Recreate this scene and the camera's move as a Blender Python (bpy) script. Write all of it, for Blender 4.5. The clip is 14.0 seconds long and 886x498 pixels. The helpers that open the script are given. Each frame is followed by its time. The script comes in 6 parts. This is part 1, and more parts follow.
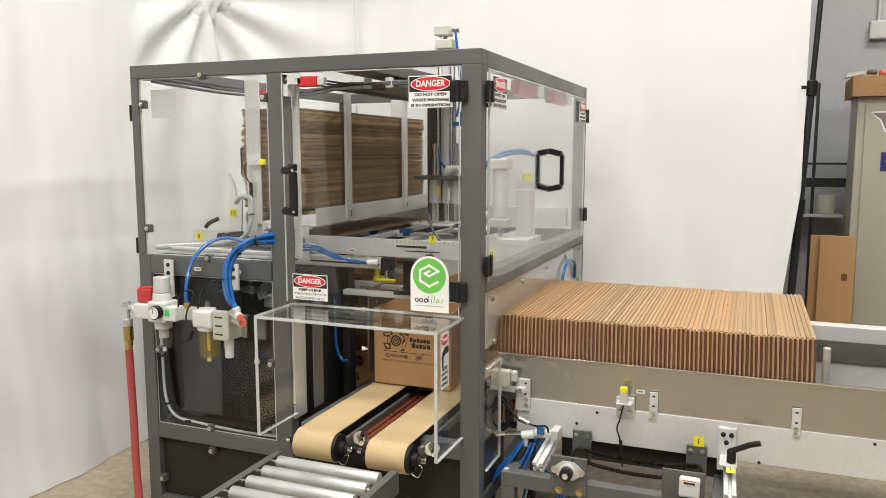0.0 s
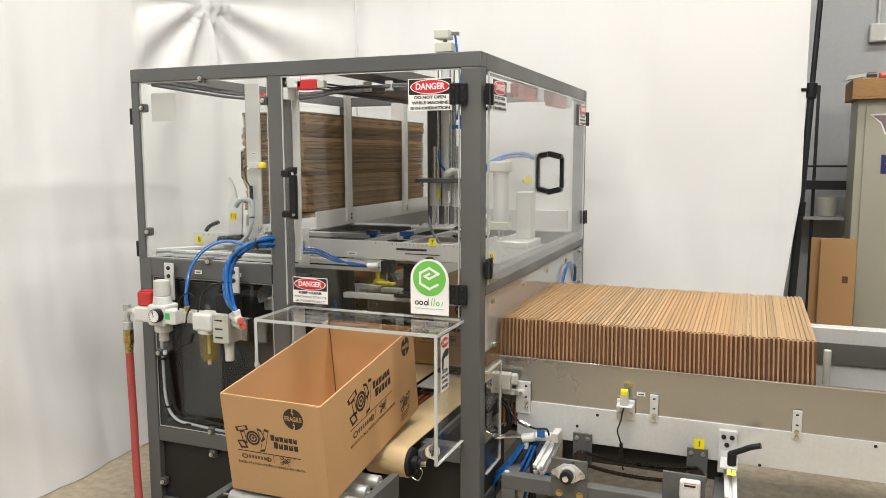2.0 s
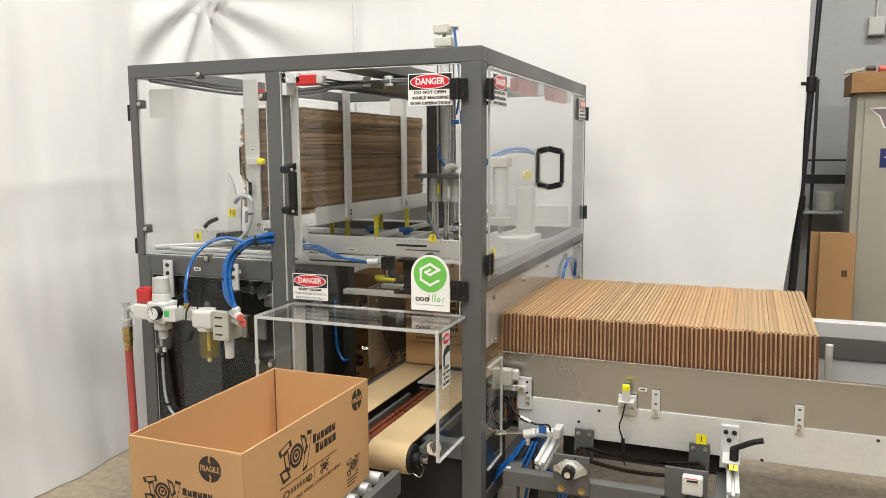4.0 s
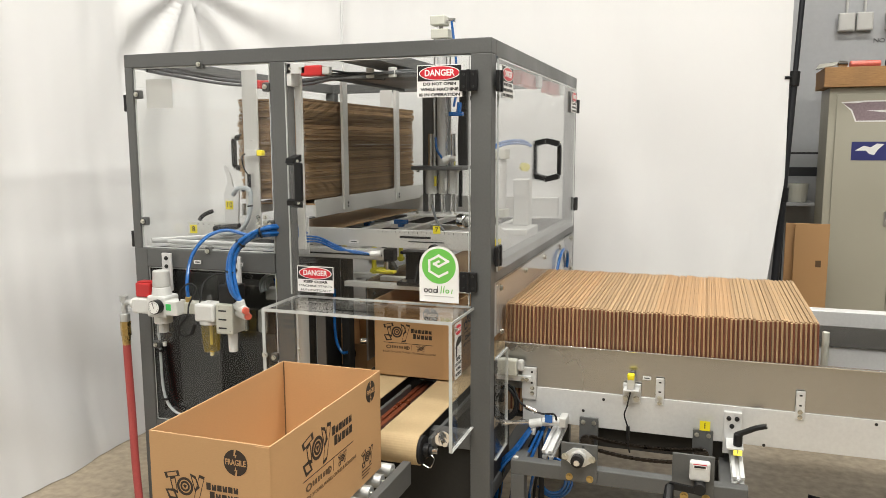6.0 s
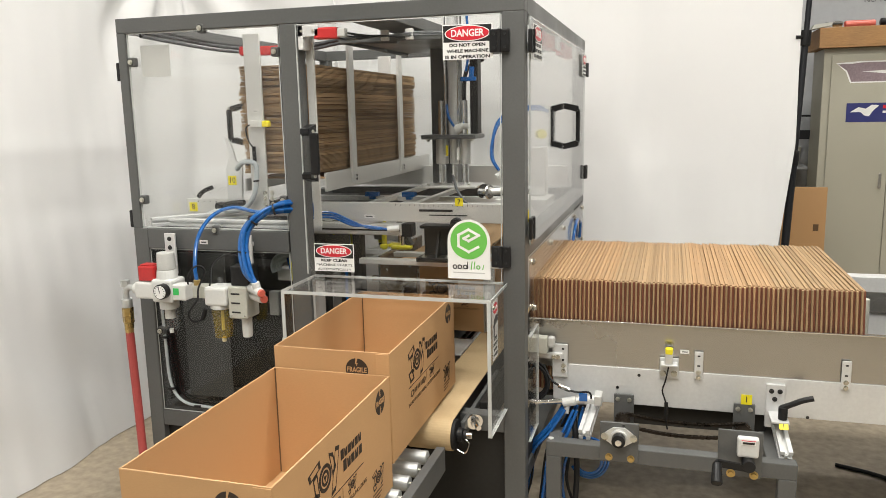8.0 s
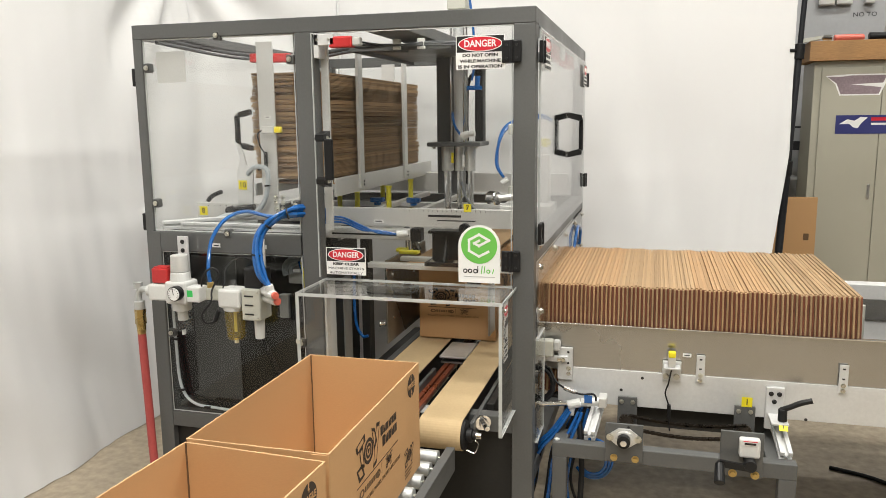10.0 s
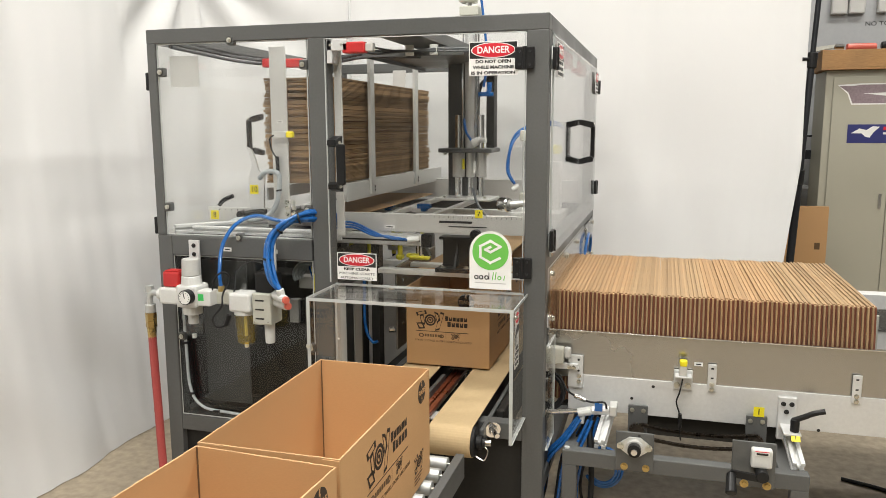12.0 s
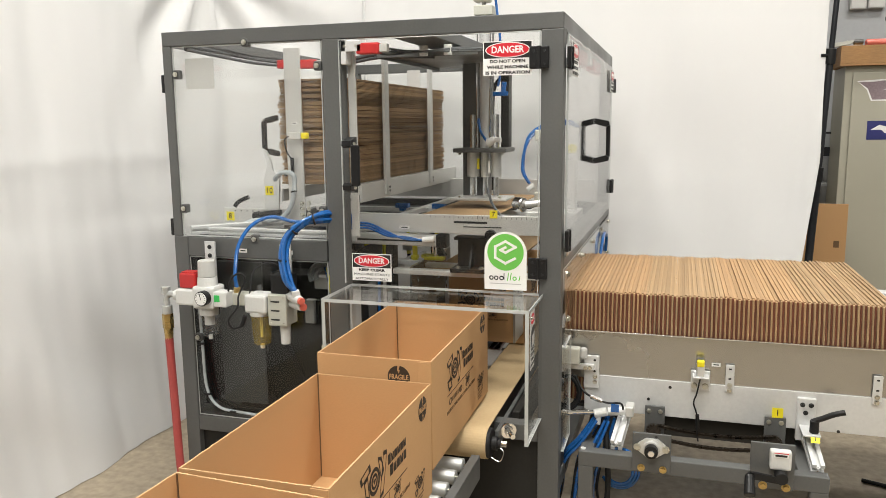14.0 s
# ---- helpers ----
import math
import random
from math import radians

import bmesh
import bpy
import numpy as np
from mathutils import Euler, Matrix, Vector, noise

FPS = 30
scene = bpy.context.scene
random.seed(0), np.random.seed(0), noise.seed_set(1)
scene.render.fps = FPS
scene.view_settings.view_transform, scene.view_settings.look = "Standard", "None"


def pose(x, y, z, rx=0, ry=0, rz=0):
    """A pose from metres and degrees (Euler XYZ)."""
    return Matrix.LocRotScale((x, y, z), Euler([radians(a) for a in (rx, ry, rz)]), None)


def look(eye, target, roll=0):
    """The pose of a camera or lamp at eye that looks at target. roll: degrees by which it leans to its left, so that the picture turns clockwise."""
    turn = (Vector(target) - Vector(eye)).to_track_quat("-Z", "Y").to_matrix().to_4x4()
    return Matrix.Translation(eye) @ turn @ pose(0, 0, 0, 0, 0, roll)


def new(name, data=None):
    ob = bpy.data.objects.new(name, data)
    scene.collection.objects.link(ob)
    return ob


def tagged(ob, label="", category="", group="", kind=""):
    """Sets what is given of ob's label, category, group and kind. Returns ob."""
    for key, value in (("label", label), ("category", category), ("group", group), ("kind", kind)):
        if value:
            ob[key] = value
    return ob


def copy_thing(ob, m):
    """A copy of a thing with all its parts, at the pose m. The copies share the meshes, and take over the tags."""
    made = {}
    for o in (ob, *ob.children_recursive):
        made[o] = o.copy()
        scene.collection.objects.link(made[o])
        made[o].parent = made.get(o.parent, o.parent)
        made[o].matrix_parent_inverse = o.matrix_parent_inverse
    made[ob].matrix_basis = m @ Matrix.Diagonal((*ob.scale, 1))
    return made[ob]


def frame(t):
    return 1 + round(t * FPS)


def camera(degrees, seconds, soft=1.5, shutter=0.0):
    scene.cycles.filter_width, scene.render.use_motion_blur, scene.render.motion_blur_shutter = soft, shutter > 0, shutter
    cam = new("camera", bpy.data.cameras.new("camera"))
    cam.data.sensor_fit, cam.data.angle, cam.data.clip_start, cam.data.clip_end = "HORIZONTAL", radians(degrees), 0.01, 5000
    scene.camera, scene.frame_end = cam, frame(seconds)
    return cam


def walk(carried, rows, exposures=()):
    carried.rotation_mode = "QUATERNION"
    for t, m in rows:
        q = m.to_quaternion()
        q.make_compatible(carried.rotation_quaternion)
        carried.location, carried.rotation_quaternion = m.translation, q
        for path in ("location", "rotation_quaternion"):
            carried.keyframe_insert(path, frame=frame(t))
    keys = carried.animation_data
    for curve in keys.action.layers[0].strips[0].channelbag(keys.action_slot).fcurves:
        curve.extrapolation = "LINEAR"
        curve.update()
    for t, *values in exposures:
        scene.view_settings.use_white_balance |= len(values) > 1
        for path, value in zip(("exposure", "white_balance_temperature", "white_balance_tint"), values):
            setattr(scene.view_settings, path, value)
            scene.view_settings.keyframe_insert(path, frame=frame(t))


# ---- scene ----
cam = camera(59.8, 14.0, soft=0.6)
PATH = [
    (0, (0.908, -2.655, 1.684), (0.175, -0.812, 1.433), -0.0),
    (0.5, (0.912, -2.66, 1.684), (0.179, -0.815, 1.435), -0.1),
    (1, (0.914, -2.662, 1.687), (0.182, -0.817, 1.44), -0.1),
    (1.5, (0.91, -2.659, 1.686), (0.179, -0.813, 1.441), -0.0),
    (2, (0.912, -2.655, 1.681), (0.176, -0.811, 1.439), -0.1),
    (2.5, (0.912, -2.651, 1.684), (0.177, -0.807, 1.438), -0.2),
    (3, (0.907, -2.644, 1.683), (0.173, -0.801, 1.432), -0.3),
    (5.5, (0.815, -2.688, 1.679), (0.135, -0.825, 1.416), -0.1),
    (6, (0.739, -2.713, 1.677), (0.1, -0.838, 1.405), -0.2),
    (6.5, (0.696, -2.674, 1.67), (0.077, -0.795, 1.377), -0.3),
    (7, (0.65, -2.584, 1.669), (0.033, -0.708, 1.354), -0.1),
    (7.5, (0.585, -2.57, 1.661), (-0.019, -0.693, 1.325), -0.3),
    (8, (0.475, -2.615, 1.665), (-0.083, -0.726, 1.318), -1.2),
    (10.5, (0.408, -2.705, 1.668), (-0.114, -0.801, 1.346), -0.5),
    (11, (0.408, -2.704, 1.671), (-0.117, -0.8, 1.353), -0.3),
    (11.5, (0.402, -2.708, 1.67), (-0.128, -0.805, 1.355), -0.3),
    (12, (0.394, -2.704, 1.665), (-0.15, -0.805, 1.353), -0.2),
    (12.5, (0.395, -2.697, 1.666), (-0.165, -0.803, 1.35), -0.2),
    (13, (0.391, -2.692, 1.667), (-0.179, -0.802, 1.347), -0.3),
    (13.5, (0.39, -2.694, 1.669), (-0.189, -0.807, 1.348), -0.4),
    (14, (0.394, -2.697, 1.671), (-0.188, -0.81, 1.356), -0.6),
]
walk(cam, [(t, look(eye, target, roll)) for t, eye, target, roll in PATH])


# ---- light ----
world = bpy.data.worlds.new("world")
scene.world = world
world.use_nodes = True
wb = world.node_tree.nodes["Background"]
wb.inputs[0].default_value = (1.0, 0.985, 0.96, 1)
wb.inputs[1].default_value = 0.33
scene.view_settings.exposure = 0.0


# ---- materials ----
def nodes_of(name):
    m = bpy.data.materials.new(name)
    m.use_nodes = True
    return m, m.node_tree.nodes, m.node_tree.links, m.node_tree.nodes["Principled BSDF"]


def surface(name, color, rough=0.5, metal=0.0, grain=40.0, vary=0.12, stain=3.0, bump=0.05, stretch=(1, 1, 1), per_object=0.0, coat=0.0, rough_vary=0.12, spec=0.5):
    """Colour varied at two scales (grain and stains), with fine relief."""
    m, n, l, p = nodes_of(name)
    tc = n.new("ShaderNodeTexCoord")
    mp = n.new("ShaderNodeMapping")
    mp.inputs["Scale"].default_value = stretch
    l.new(tc.outputs["Object"], mp.inputs[0])
    fine = n.new("ShaderNodeTexNoise")
    fine.inputs["Scale"].default_value, fine.inputs["Detail"].default_value = grain, 5
    big = n.new("ShaderNodeTexNoise")
    big.inputs["Scale"].default_value, big.inputs["Detail"].default_value = stain, 4
    l.new(mp.outputs[0], fine.inputs[0])
    l.new(tc.outputs["Object"], big.inputs[0])
    add = n.new("ShaderNodeMath")
    add.operation = "ADD"
    l.new(fine.outputs[0], add.inputs[0])
    l.new(big.outputs[0], add.inputs[1])
    rng = n.new("ShaderNodeMapRange")
    rng.inputs[1].default_value, rng.inputs[2].default_value = 0.6, 1.4
    rng.inputs[3].default_value, rng.inputs[4].default_value = 1 - vary, 1 + vary
    l.new(add.outputs[0], rng.inputs[0])
    val = rng.outputs[0]
    if per_object:
        oi = n.new("ShaderNodeObjectInfo")
        r2 = n.new("ShaderNodeMapRange")
        r2.inputs[3].default_value, r2.inputs[4].default_value = 1 - per_object, 1 + per_object
        l.new(oi.outputs["Random"], r2.inputs[0])
        mul = n.new("ShaderNodeMath")
        mul.operation = "MULTIPLY"
        l.new(val, mul.inputs[0])
        l.new(r2.outputs[0], mul.inputs[1])
        val = mul.outputs[0]
    sc = n.new("ShaderNodeVectorMath")
    sc.operation = "SCALE"
    sc.inputs[0].default_value = color
    l.new(val, sc.inputs["Scale"])
    l.new(sc.outputs[0], p.inputs["Base Color"])
    rr = n.new("ShaderNodeMapRange")
    rr.inputs[1].default_value, rr.inputs[2].default_value = 0.3, 0.7
    rr.inputs[3].default_value, rr.inputs[4].default_value = max(0.02, rough - rough_vary), min(1, rough + rough_vary)
    l.new(big.outputs[0], rr.inputs[0])
    l.new(rr.outputs[0], p.inputs["Roughness"])
    p.inputs["Metallic"].default_value = metal
    p.inputs["Coat Weight"].default_value = coat
    p.inputs["Specular IOR Level"].default_value = spec
    if bump:
        b = n.new("ShaderNodeBump")
        b.inputs["Strength"].default_value = bump
        b.inputs["Distance"].default_value = 0.01
        l.new(fine.outputs[0], b.inputs["Height"])
        l.new(b.outputs[0], p.inputs["Normal"])
    return m


def clear(name, tint=(1, 1, 1), rough=0.03, base=0.03, gain=0.4):
    """Clear sheet: what lies behind shows, gloss grows towards grazing."""
    m, n, l, p = nodes_of(name)
    n.remove(p)
    tr = n.new("ShaderNodeBsdfTransparent")
    tr.inputs[0].default_value = (*tint, 1)
    gl = n.new("ShaderNodeBsdfGlossy")
    gl.inputs["Roughness"].default_value = rough
    lw = n.new("ShaderNodeLayerWeight")
    pw = n.new("ShaderNodeMath")
    pw.operation = "POWER"
    pw.inputs[1].default_value = 5.0
    l.new(lw.outputs["Facing"], pw.inputs[0])
    mul = n.new("ShaderNodeMath")
    mul.operation = "MULTIPLY_ADD"
    mul.inputs[1].default_value, mul.inputs[2].default_value = gain, base
    l.new(pw.outputs[0], mul.inputs[0])
    mix = n.new("ShaderNodeMixShader")
    l.new(mul.outputs[0], mix.inputs[0])
    l.new(tr.outputs[0], mix.inputs[1])
    l.new(gl.outputs[0], mix.inputs[2])
    l.new(mix.outputs[0], n["Material Output"].inputs[0])
    return m


def murky(name, color, body, rough=0.08, clean=0.5):
    """Half-clear plastic or liquid: part shows through, part scatters light."""
    m, n, l, p = nodes_of(name)
    p.inputs["Base Color"].default_value = (*color, 1)
    p.inputs["Roughness"].default_value = rough
    tr = n.new("ShaderNodeBsdfTransparent")
    tr.inputs[0].default_value = (*[clean + (1 - clean) * c for c in color], 1)
    mix = n.new("ShaderNodeMixShader")
    mix.inputs[0].default_value = body
    l.new(tr.outputs[0], mix.inputs[1])
    l.new(p.outputs[0], mix.inputs[2])
    l.new(mix.outputs[0], n["Material Output"].inputs[0])
    return m


def glow(name, color, strength):
    m, n, l, p = nodes_of(name)
    p.inputs["Base Color"].default_value = (*color, 1)
    p.inputs["Emission Color"].default_value = (*color, 1)
    p.inputs["Emission Strength"].default_value = strength
    return m


GREY = surface("grey_paint", (0.092, 0.094, 0.092), 0.42, 0, 120, 0.10, 2.5, 0.012)
DARKGREY = surface("dark_paint", (0.022, 0.021, 0.019), 0.5, 0, 60, 0.15, 3, 0.0, spec=0.25)
ALU = surface("brushed_aluminium", (0.62, 0.62, 0.60), 0.38, 0.45, 60, 0.10, 3, 0.03, (1, 1, 14))
ALU_RAW = surface("mill_aluminium", (0.64, 0.645, 0.64), 0.45, 0.35, 80, 0.07, 2, 0.02)
STEEL = surface("rolled_stainless", (0.42, 0.41, 0.385), 0.27, 0.88, 30, 0.10, 1.6, 0.02, (0.4, 1, 20), rough_vary=0.1)
CHROME = surface("chrome", (0.75, 0.75, 0.75), 0.14, 1, 60, 0.05, 5, 0.0, rough_vary=0.05)
ZINC = surface("zinc_plate", (0.50, 0.51, 0.50), 0.42, 0.55, 90, 0.12, 6, 0.04, (0.2, 1, 1))
BOLT = surface("bolt_zinc", (0.55, 0.54, 0.48), 0.3, 0.9, 90, 0.12, 20, 0.02)
BRASS = surface("brass", (0.50, 0.36, 0.14), 0.32, 0.9, 80, 0.15, 15, 0.03)
CARD = surface("kraft_board", (0.50, 0.295, 0.135), 0.78, 0, 90, 0.06, 2.2, 0.04, (1, 1, 6), 0.03)
CARD_EDGE = surface("kraft_edge", (0.53, 0.33, 0.165), 0.85, 0, 300, 0.14, 6, 0.10)
BLANK = surface("blank_board", (0.36, 0.222, 0.110), 0.8, 0, 120, 0.10, 4, 0.05, (1, 1, 1), 0.13)
BLANK_OLD = surface("older_blank_board", (0.33, 0.218, 0.115), 0.8, 0, 120, 0.10, 4, 0.05, (1, 1, 1), 0.16)
# Shade in the gaps between boards, put into a dark red-brown colour.
GAP_SHADE = surface("gap_shade_brown", (0.16, 0.055, 0.03), 0.85, 0, 150, 0.12, 5, 0.05, (1, 1, 1), 0.12)
PAD = surface("pad_board", (0.30, 0.195, 0.10), 0.85, 0, 160, 0.22, 6, 0.10, (1, 1, 1), 0.32)
INK = surface("print_ink", (0.035, 0.022, 0.014), 0.7, 0, 300, 0.25, 30, 0.02)
INK_SOFT = surface("faded_ink", (0.13, 0.075, 0.035), 0.75, 0, 300, 0.2, 30, 0.02)
BELT = surface("tan_belt", (0.50, 0.37, 0.205), 0.75, 0, 90, 0.06, 2.5, 0.01)
RUBBER = surface("black_rubber", (0.010, 0.010, 0.0105), 0.55, 0, 160, 0.2, 10, 0.06, spec=0.3)
PLASTIC = surface("black_plastic", (0.011, 0.011, 0.0115), 0.4, 0, 240, 0.15, 8, 0.03, spec=0.3)
WHITEP = surface("white_plastic", (0.60, 0.605, 0.585), 0.4, 0, 120, 0.05, 8, 0.02)
GREYP = surface("grey_plastic", (0.48, 0.48, 0.46), 0.45, 0, 120, 0.07, 8, 0.02)
BEIGE = surface("valve_casting", (0.50, 0.50, 0.44), 0.5, 0.2, 150, 0.08, 10, 0.05)
RED = surface("red_plastic", (0.46, 0.022, 0.022), 0.4, 0, 120, 0.08, 10, 0.02)
HOSE_RED = surface("red_rubber_hose", (0.34, 0.055, 0.05), 0.6, 0, 120, 0.14, 8, 0.05)
BLUE = surface("blue_tube", (0.012, 0.10, 0.33), 0.25, 0, 60, 0.18, 12, 0.0, coat=0.3)
GREYTUBE = surface("grey_tube", (0.42, 0.46, 0.48), 0.3, 0, 60, 0.15, 12, 0.0)
YELLOW = surface("yellow_plastic", (0.62, 0.56, 0.03), 0.4, 0, 60, 0.1, 10, 0.02)
SIGN = surface("sign_white", (0.80, 0.80, 0.78), 0.4, 0, 60, 0.02, 5, 0.0)
SIGN_RED = surface("sign_red", (0.58, 0.015, 0.03), 0.4, 0, 60, 0.04, 5, 0.0)
SIGN_BLACK = surface("sign_black", (0.012, 0.012, 0.012), 0.4, 0, 60, 0.1, 5, 0.0)
SIGN_GREEN = surface("sign_green", (0.15, 0.50, 0.085), 0.4, 0, 60, 0.04, 5, 0.0)
LABEL_YEL = surface("label_yellow", (0.78, 0.66, 0.015), 0.45, 0, 60, 0.05, 20, 0.0)
CLOTH = surface("white_sheet", (0.66, 0.66, 0.655), 0.9, 0, 420, 0.025, 0.9, 0.05)
FLOOR = surface("concrete", (0.35, 0.292, 0.215), 0.55, 0, 22, 0.42, 0.9, 0.12)
CABLE = surface("dark_cable", (0.07, 0.075, 0.08), 0.4, 0, 60, 0.2, 12, 0.0)
WALL_DARK = surface("painted_wall", (0.32, 0.32, 0.31), 0.8, 0, 30, 0.15, 0.6, 0.04)
WALL = surface("grey_wall", (0.36, 0.37, 0.38), 0.7, 0, 30, 0.05, 1.2, 0.04)
CEIL = surface("ceiling_white", (0.62, 0.62, 0.60), 0.8, 0, 20, 0.05, 1, 0.03)
CABINET = surface("cabinet_paint", (0.40, 0.385, 0.31), 0.45, 0, 150, 0.05, 1.4, 0.03)
WOOD = surface("plywood", (0.33, 0.18, 0.07), 0.7, 0, 30, 0.3, 3, 0.10, (1, 1, 10))
POLE = surface("black_pole", (0.014, 0.015, 0.018), 0.45, 0, 100, 0.15, 6, 0.02, spec=0.35)
CHAIN = surface("oiled_chain", (0.075, 0.062, 0.05), 0.35, 0.85, 100, 0.3, 30, 0.05)
NAVY = surface("navy_sticker", (0.03, 0.035, 0.16), 0.4, 0, 60, 0.1, 8, 0.0)
PLUM = surface("plum_sticker", (0.26, 0.20, 0.22), 0.4, 0, 60, 0.3, 6, 0.0)
BROWNRAIL = surface("wear_strip", (0.17, 0.045, 0.02), 0.35, 0, 60, 0.2, 8, 0.03)
ORANGE = surface("orange_plastic", (0.62, 0.13, 0.09), 0.4, 0, 60, 0.1, 8, 0.0)
ACRYLIC = clear("clear_acrylic", (0.985, 0.988, 0.985), 0.008, 0.035, 0.9)
TINTED = clear("tinted_pane", (0.78, 0.785, 0.78), 0.03, 0.03, 0.3)
BOWL = murky("clear_bowl", (0.80, 0.81, 0.79), 0.06, clean=0.95)
OIL = murky("yellow_oil", (0.96, 0.82, 0.30), 0.05, clean=0.0)
EDGE = surface("polished_acrylic_edge", (0.50, 0.52, 0.51), 0.2, 0, 60, 0.05, 8, 0.0, coat=0.5)
LAMP = glow("tube_lamp", (1.0, 0.97, 0.92), 14.0)
GREEN_LCD = glow("green_display", (0.03, 0.40, 0.08), 0.15)


# ---- building helpers ----
PLACE = Matrix.Identity(4)


def place(x=0.0, y=0.0, z=0.0, k=(1, 1, 1)):
    """Where the next assembly stands: its drawing is scaled by k and moved."""
    global PLACE
    PLACE = Matrix.Translation((x, y, z)) @ Matrix.Diagonal((*k, 1))


def origin_of(ob):
    v = Vector((0, 0, 0))
    while ob is not None:
        v += ob.location
        ob = ob.parent
    return v


def part(name, bm, material, parent, label="", smooth=False):
    """Links a bmesh, drawn in world metres, as one mesh under a thing or part."""
    me = bpy.data.meshes.new(name)
    bmesh.ops.transform(bm, matrix=PLACE, verts=bm.verts)
    if parent is not None:
        bmesh.ops.translate(bm, vec=-origin_of(parent), verts=bm.verts)
    if smooth:
        for f in bm.faces:
            f.smooth = len(f.verts) == 4
    bm.to_mesh(me)
    bm.free()
    me.materials.append(material)
    ob = new(name, me)
    ob.parent = parent
    if label:
        ob["label"] = label
    return ob


def thing(name, at, label, category, group="", kind=""):
    e = new(name)
    e.location = PLACE @ Vector(at)
    e.empty_display_size = 0.05
    return tagged(e, label, category, group, kind)


def box(x0, x1, y0, y1, z0, z1, bev=0.0, bm=None, m=None):
    bm = bm or bmesh.new()
    b2 = bmesh.new()
    bmesh.ops.create_cube(b2, size=1)
    bmesh.ops.scale(b2, vec=(abs(x1 - x0), abs(y1 - y0), abs(z1 - z0)), verts=b2.verts)
    if bev:
        bmesh.ops.bevel(b2, geom=list(b2.edges), offset=bev, segments=2, affect="EDGES", profile=0.5)
    bmesh.ops.translate(b2, vec=((x0 + x1) / 2, (y0 + y1) / 2, (z0 + z1) / 2), verts=b2.verts)
    if m is not None:
        bmesh.ops.transform(b2, matrix=m, verts=b2.verts)
    return merge(bm, b2)


def merge(bm, b2):
    me = bpy.data.meshes.new("tmp")
    b2.to_mesh(me)
    b2.free()
    bm.from_mesh(me)
    bpy.data.meshes.remove(me)
    return bm


def rod(p0, p1, r, seg=16, r2=None, bm=None, bev=0.0):
    """A cylinder or cone between two points."""
    bm = bm or bmesh.new()
    p0, p1 = Vector(p0), Vector(p1)
    d = p1 - p0
    b2 = bmesh.new()
    bmesh.ops.create_cone(b2, cap_ends=True, segments=seg, radius1=r, radius2=r if r2 is None else r2, depth=d.length)
    if bev:
        rim = [e for e in b2.edges if abs(e.verts[0].co.z - e.verts[1].co.z) < 1e-6]
        bmesh.ops.bevel(b2, geom=rim, offset=bev, segments=2, affect="EDGES", profile=0.5)
    q = d.to_track_quat("Z", "Y").to_matrix().to_4x4()
    bmesh.ops.transform(b2, matrix=Matrix.Translation((p0 + p1) / 2) @ q, verts=b2.verts)
    return merge(bm, b2)


def tube(points, r, seg=10, steps=6, bm=None):
    """A round tube swept along a smooth line through points."""
    bm = bm or bmesh.new()
    P = [Vector(p) for p in points]
    line = []
    for i in range(len(P) - 1):
        a, b, c, d = P[max(i - 1, 0)], P[i], P[i + 1], P[min(i + 2, len(P) - 1)]
        for k in range(steps):
            t = k / steps
            line.append(0.5 * ((2 * b) + (c - a) * t + (2 * a - 5 * b + 4 * c - d) * t * t + (3 * b - a - 3 * c + d) * t ** 3))
    line.append(P[-1])
    rings, up = [], None
    for i, p in enumerate(line):
        d = (line[min(i + 1, len(line) - 1)] - line[max(i - 1, 0)]).normalized()
        if up is None:
            up = d.orthogonal().normalized()
        up = (up - d * up.dot(d)).normalized()
        s = d.cross(up)
        rings.append([bm.verts.new(p + r * (math.cos(2 * math.pi * k / seg) * up + math.sin(2 * math.pi * k / seg) * s)) for k in range(seg)])
    for a, b in zip(rings, rings[1:]):
        for k in range(seg):
            bm.faces.new((a[k], a[(k + 1) % seg], b[(k + 1) % seg], b[k]))
    bm.faces.new(rings[0][::-1])
    bm.faces.new(rings[-1])
    return bm


def prism(outline, depth, m, bm=None):
    """A flat outline (x, z) pushed depth along its own -y, then placed by m."""
    bm = bm or bmesh.new()
    b2 = bmesh.new()
    f = [b2.verts.new((x, 0, z)) for x, z in outline]
    g = [b2.verts.new((x, -depth, z)) for x, z in outline]
    n = len(f)
    b2.faces.new(f)
    b2.faces.new(g[::-1])
    for i in range(n):
        b2.faces.new((f[i], g[i], g[(i + 1) % n], f[(i + 1) % n]))
    bmesh.ops.recalc_face_normals(b2, faces=b2.faces)
    bmesh.ops.transform(b2, matrix=m, verts=b2.verts)
    return merge(bm, b2)


def disc(cx, cz, rx, rz, n=28):
    return [(cx + rx * math.cos(2 * math.pi * i / n), cz + rz * math.sin(2 * math.pi * i / n)) for i in range(n)]


def ring(cx, cz, r0, r1, depth, m, bm=None, n=28, sx=1.0):
    """A flat ring in the plane of prism()."""
    bm = bm or bmesh.new()
    b2 = bmesh.new()
    V = []
    for r, y in ((r0, -depth), (r1, -depth), (r1, 0), (r0, 0)):
        V.append([b2.verts.new((cx + sx * r * math.cos(2 * math.pi * i / n), y, cz + r * math.sin(2 * math.pi * i / n))) for i in range(n)])
    for a, b in zip(V, V[1:] + V[:1]):
        for i in range(n):
            b2.faces.new((a[i], a[(i + 1) % n], b[(i + 1) % n], b[i]))
    bmesh.ops.recalc_face_normals(b2, faces=b2.faces)
    bmesh.ops.transform(b2, matrix=m, verts=b2.verts)
    return merge(bm, b2)


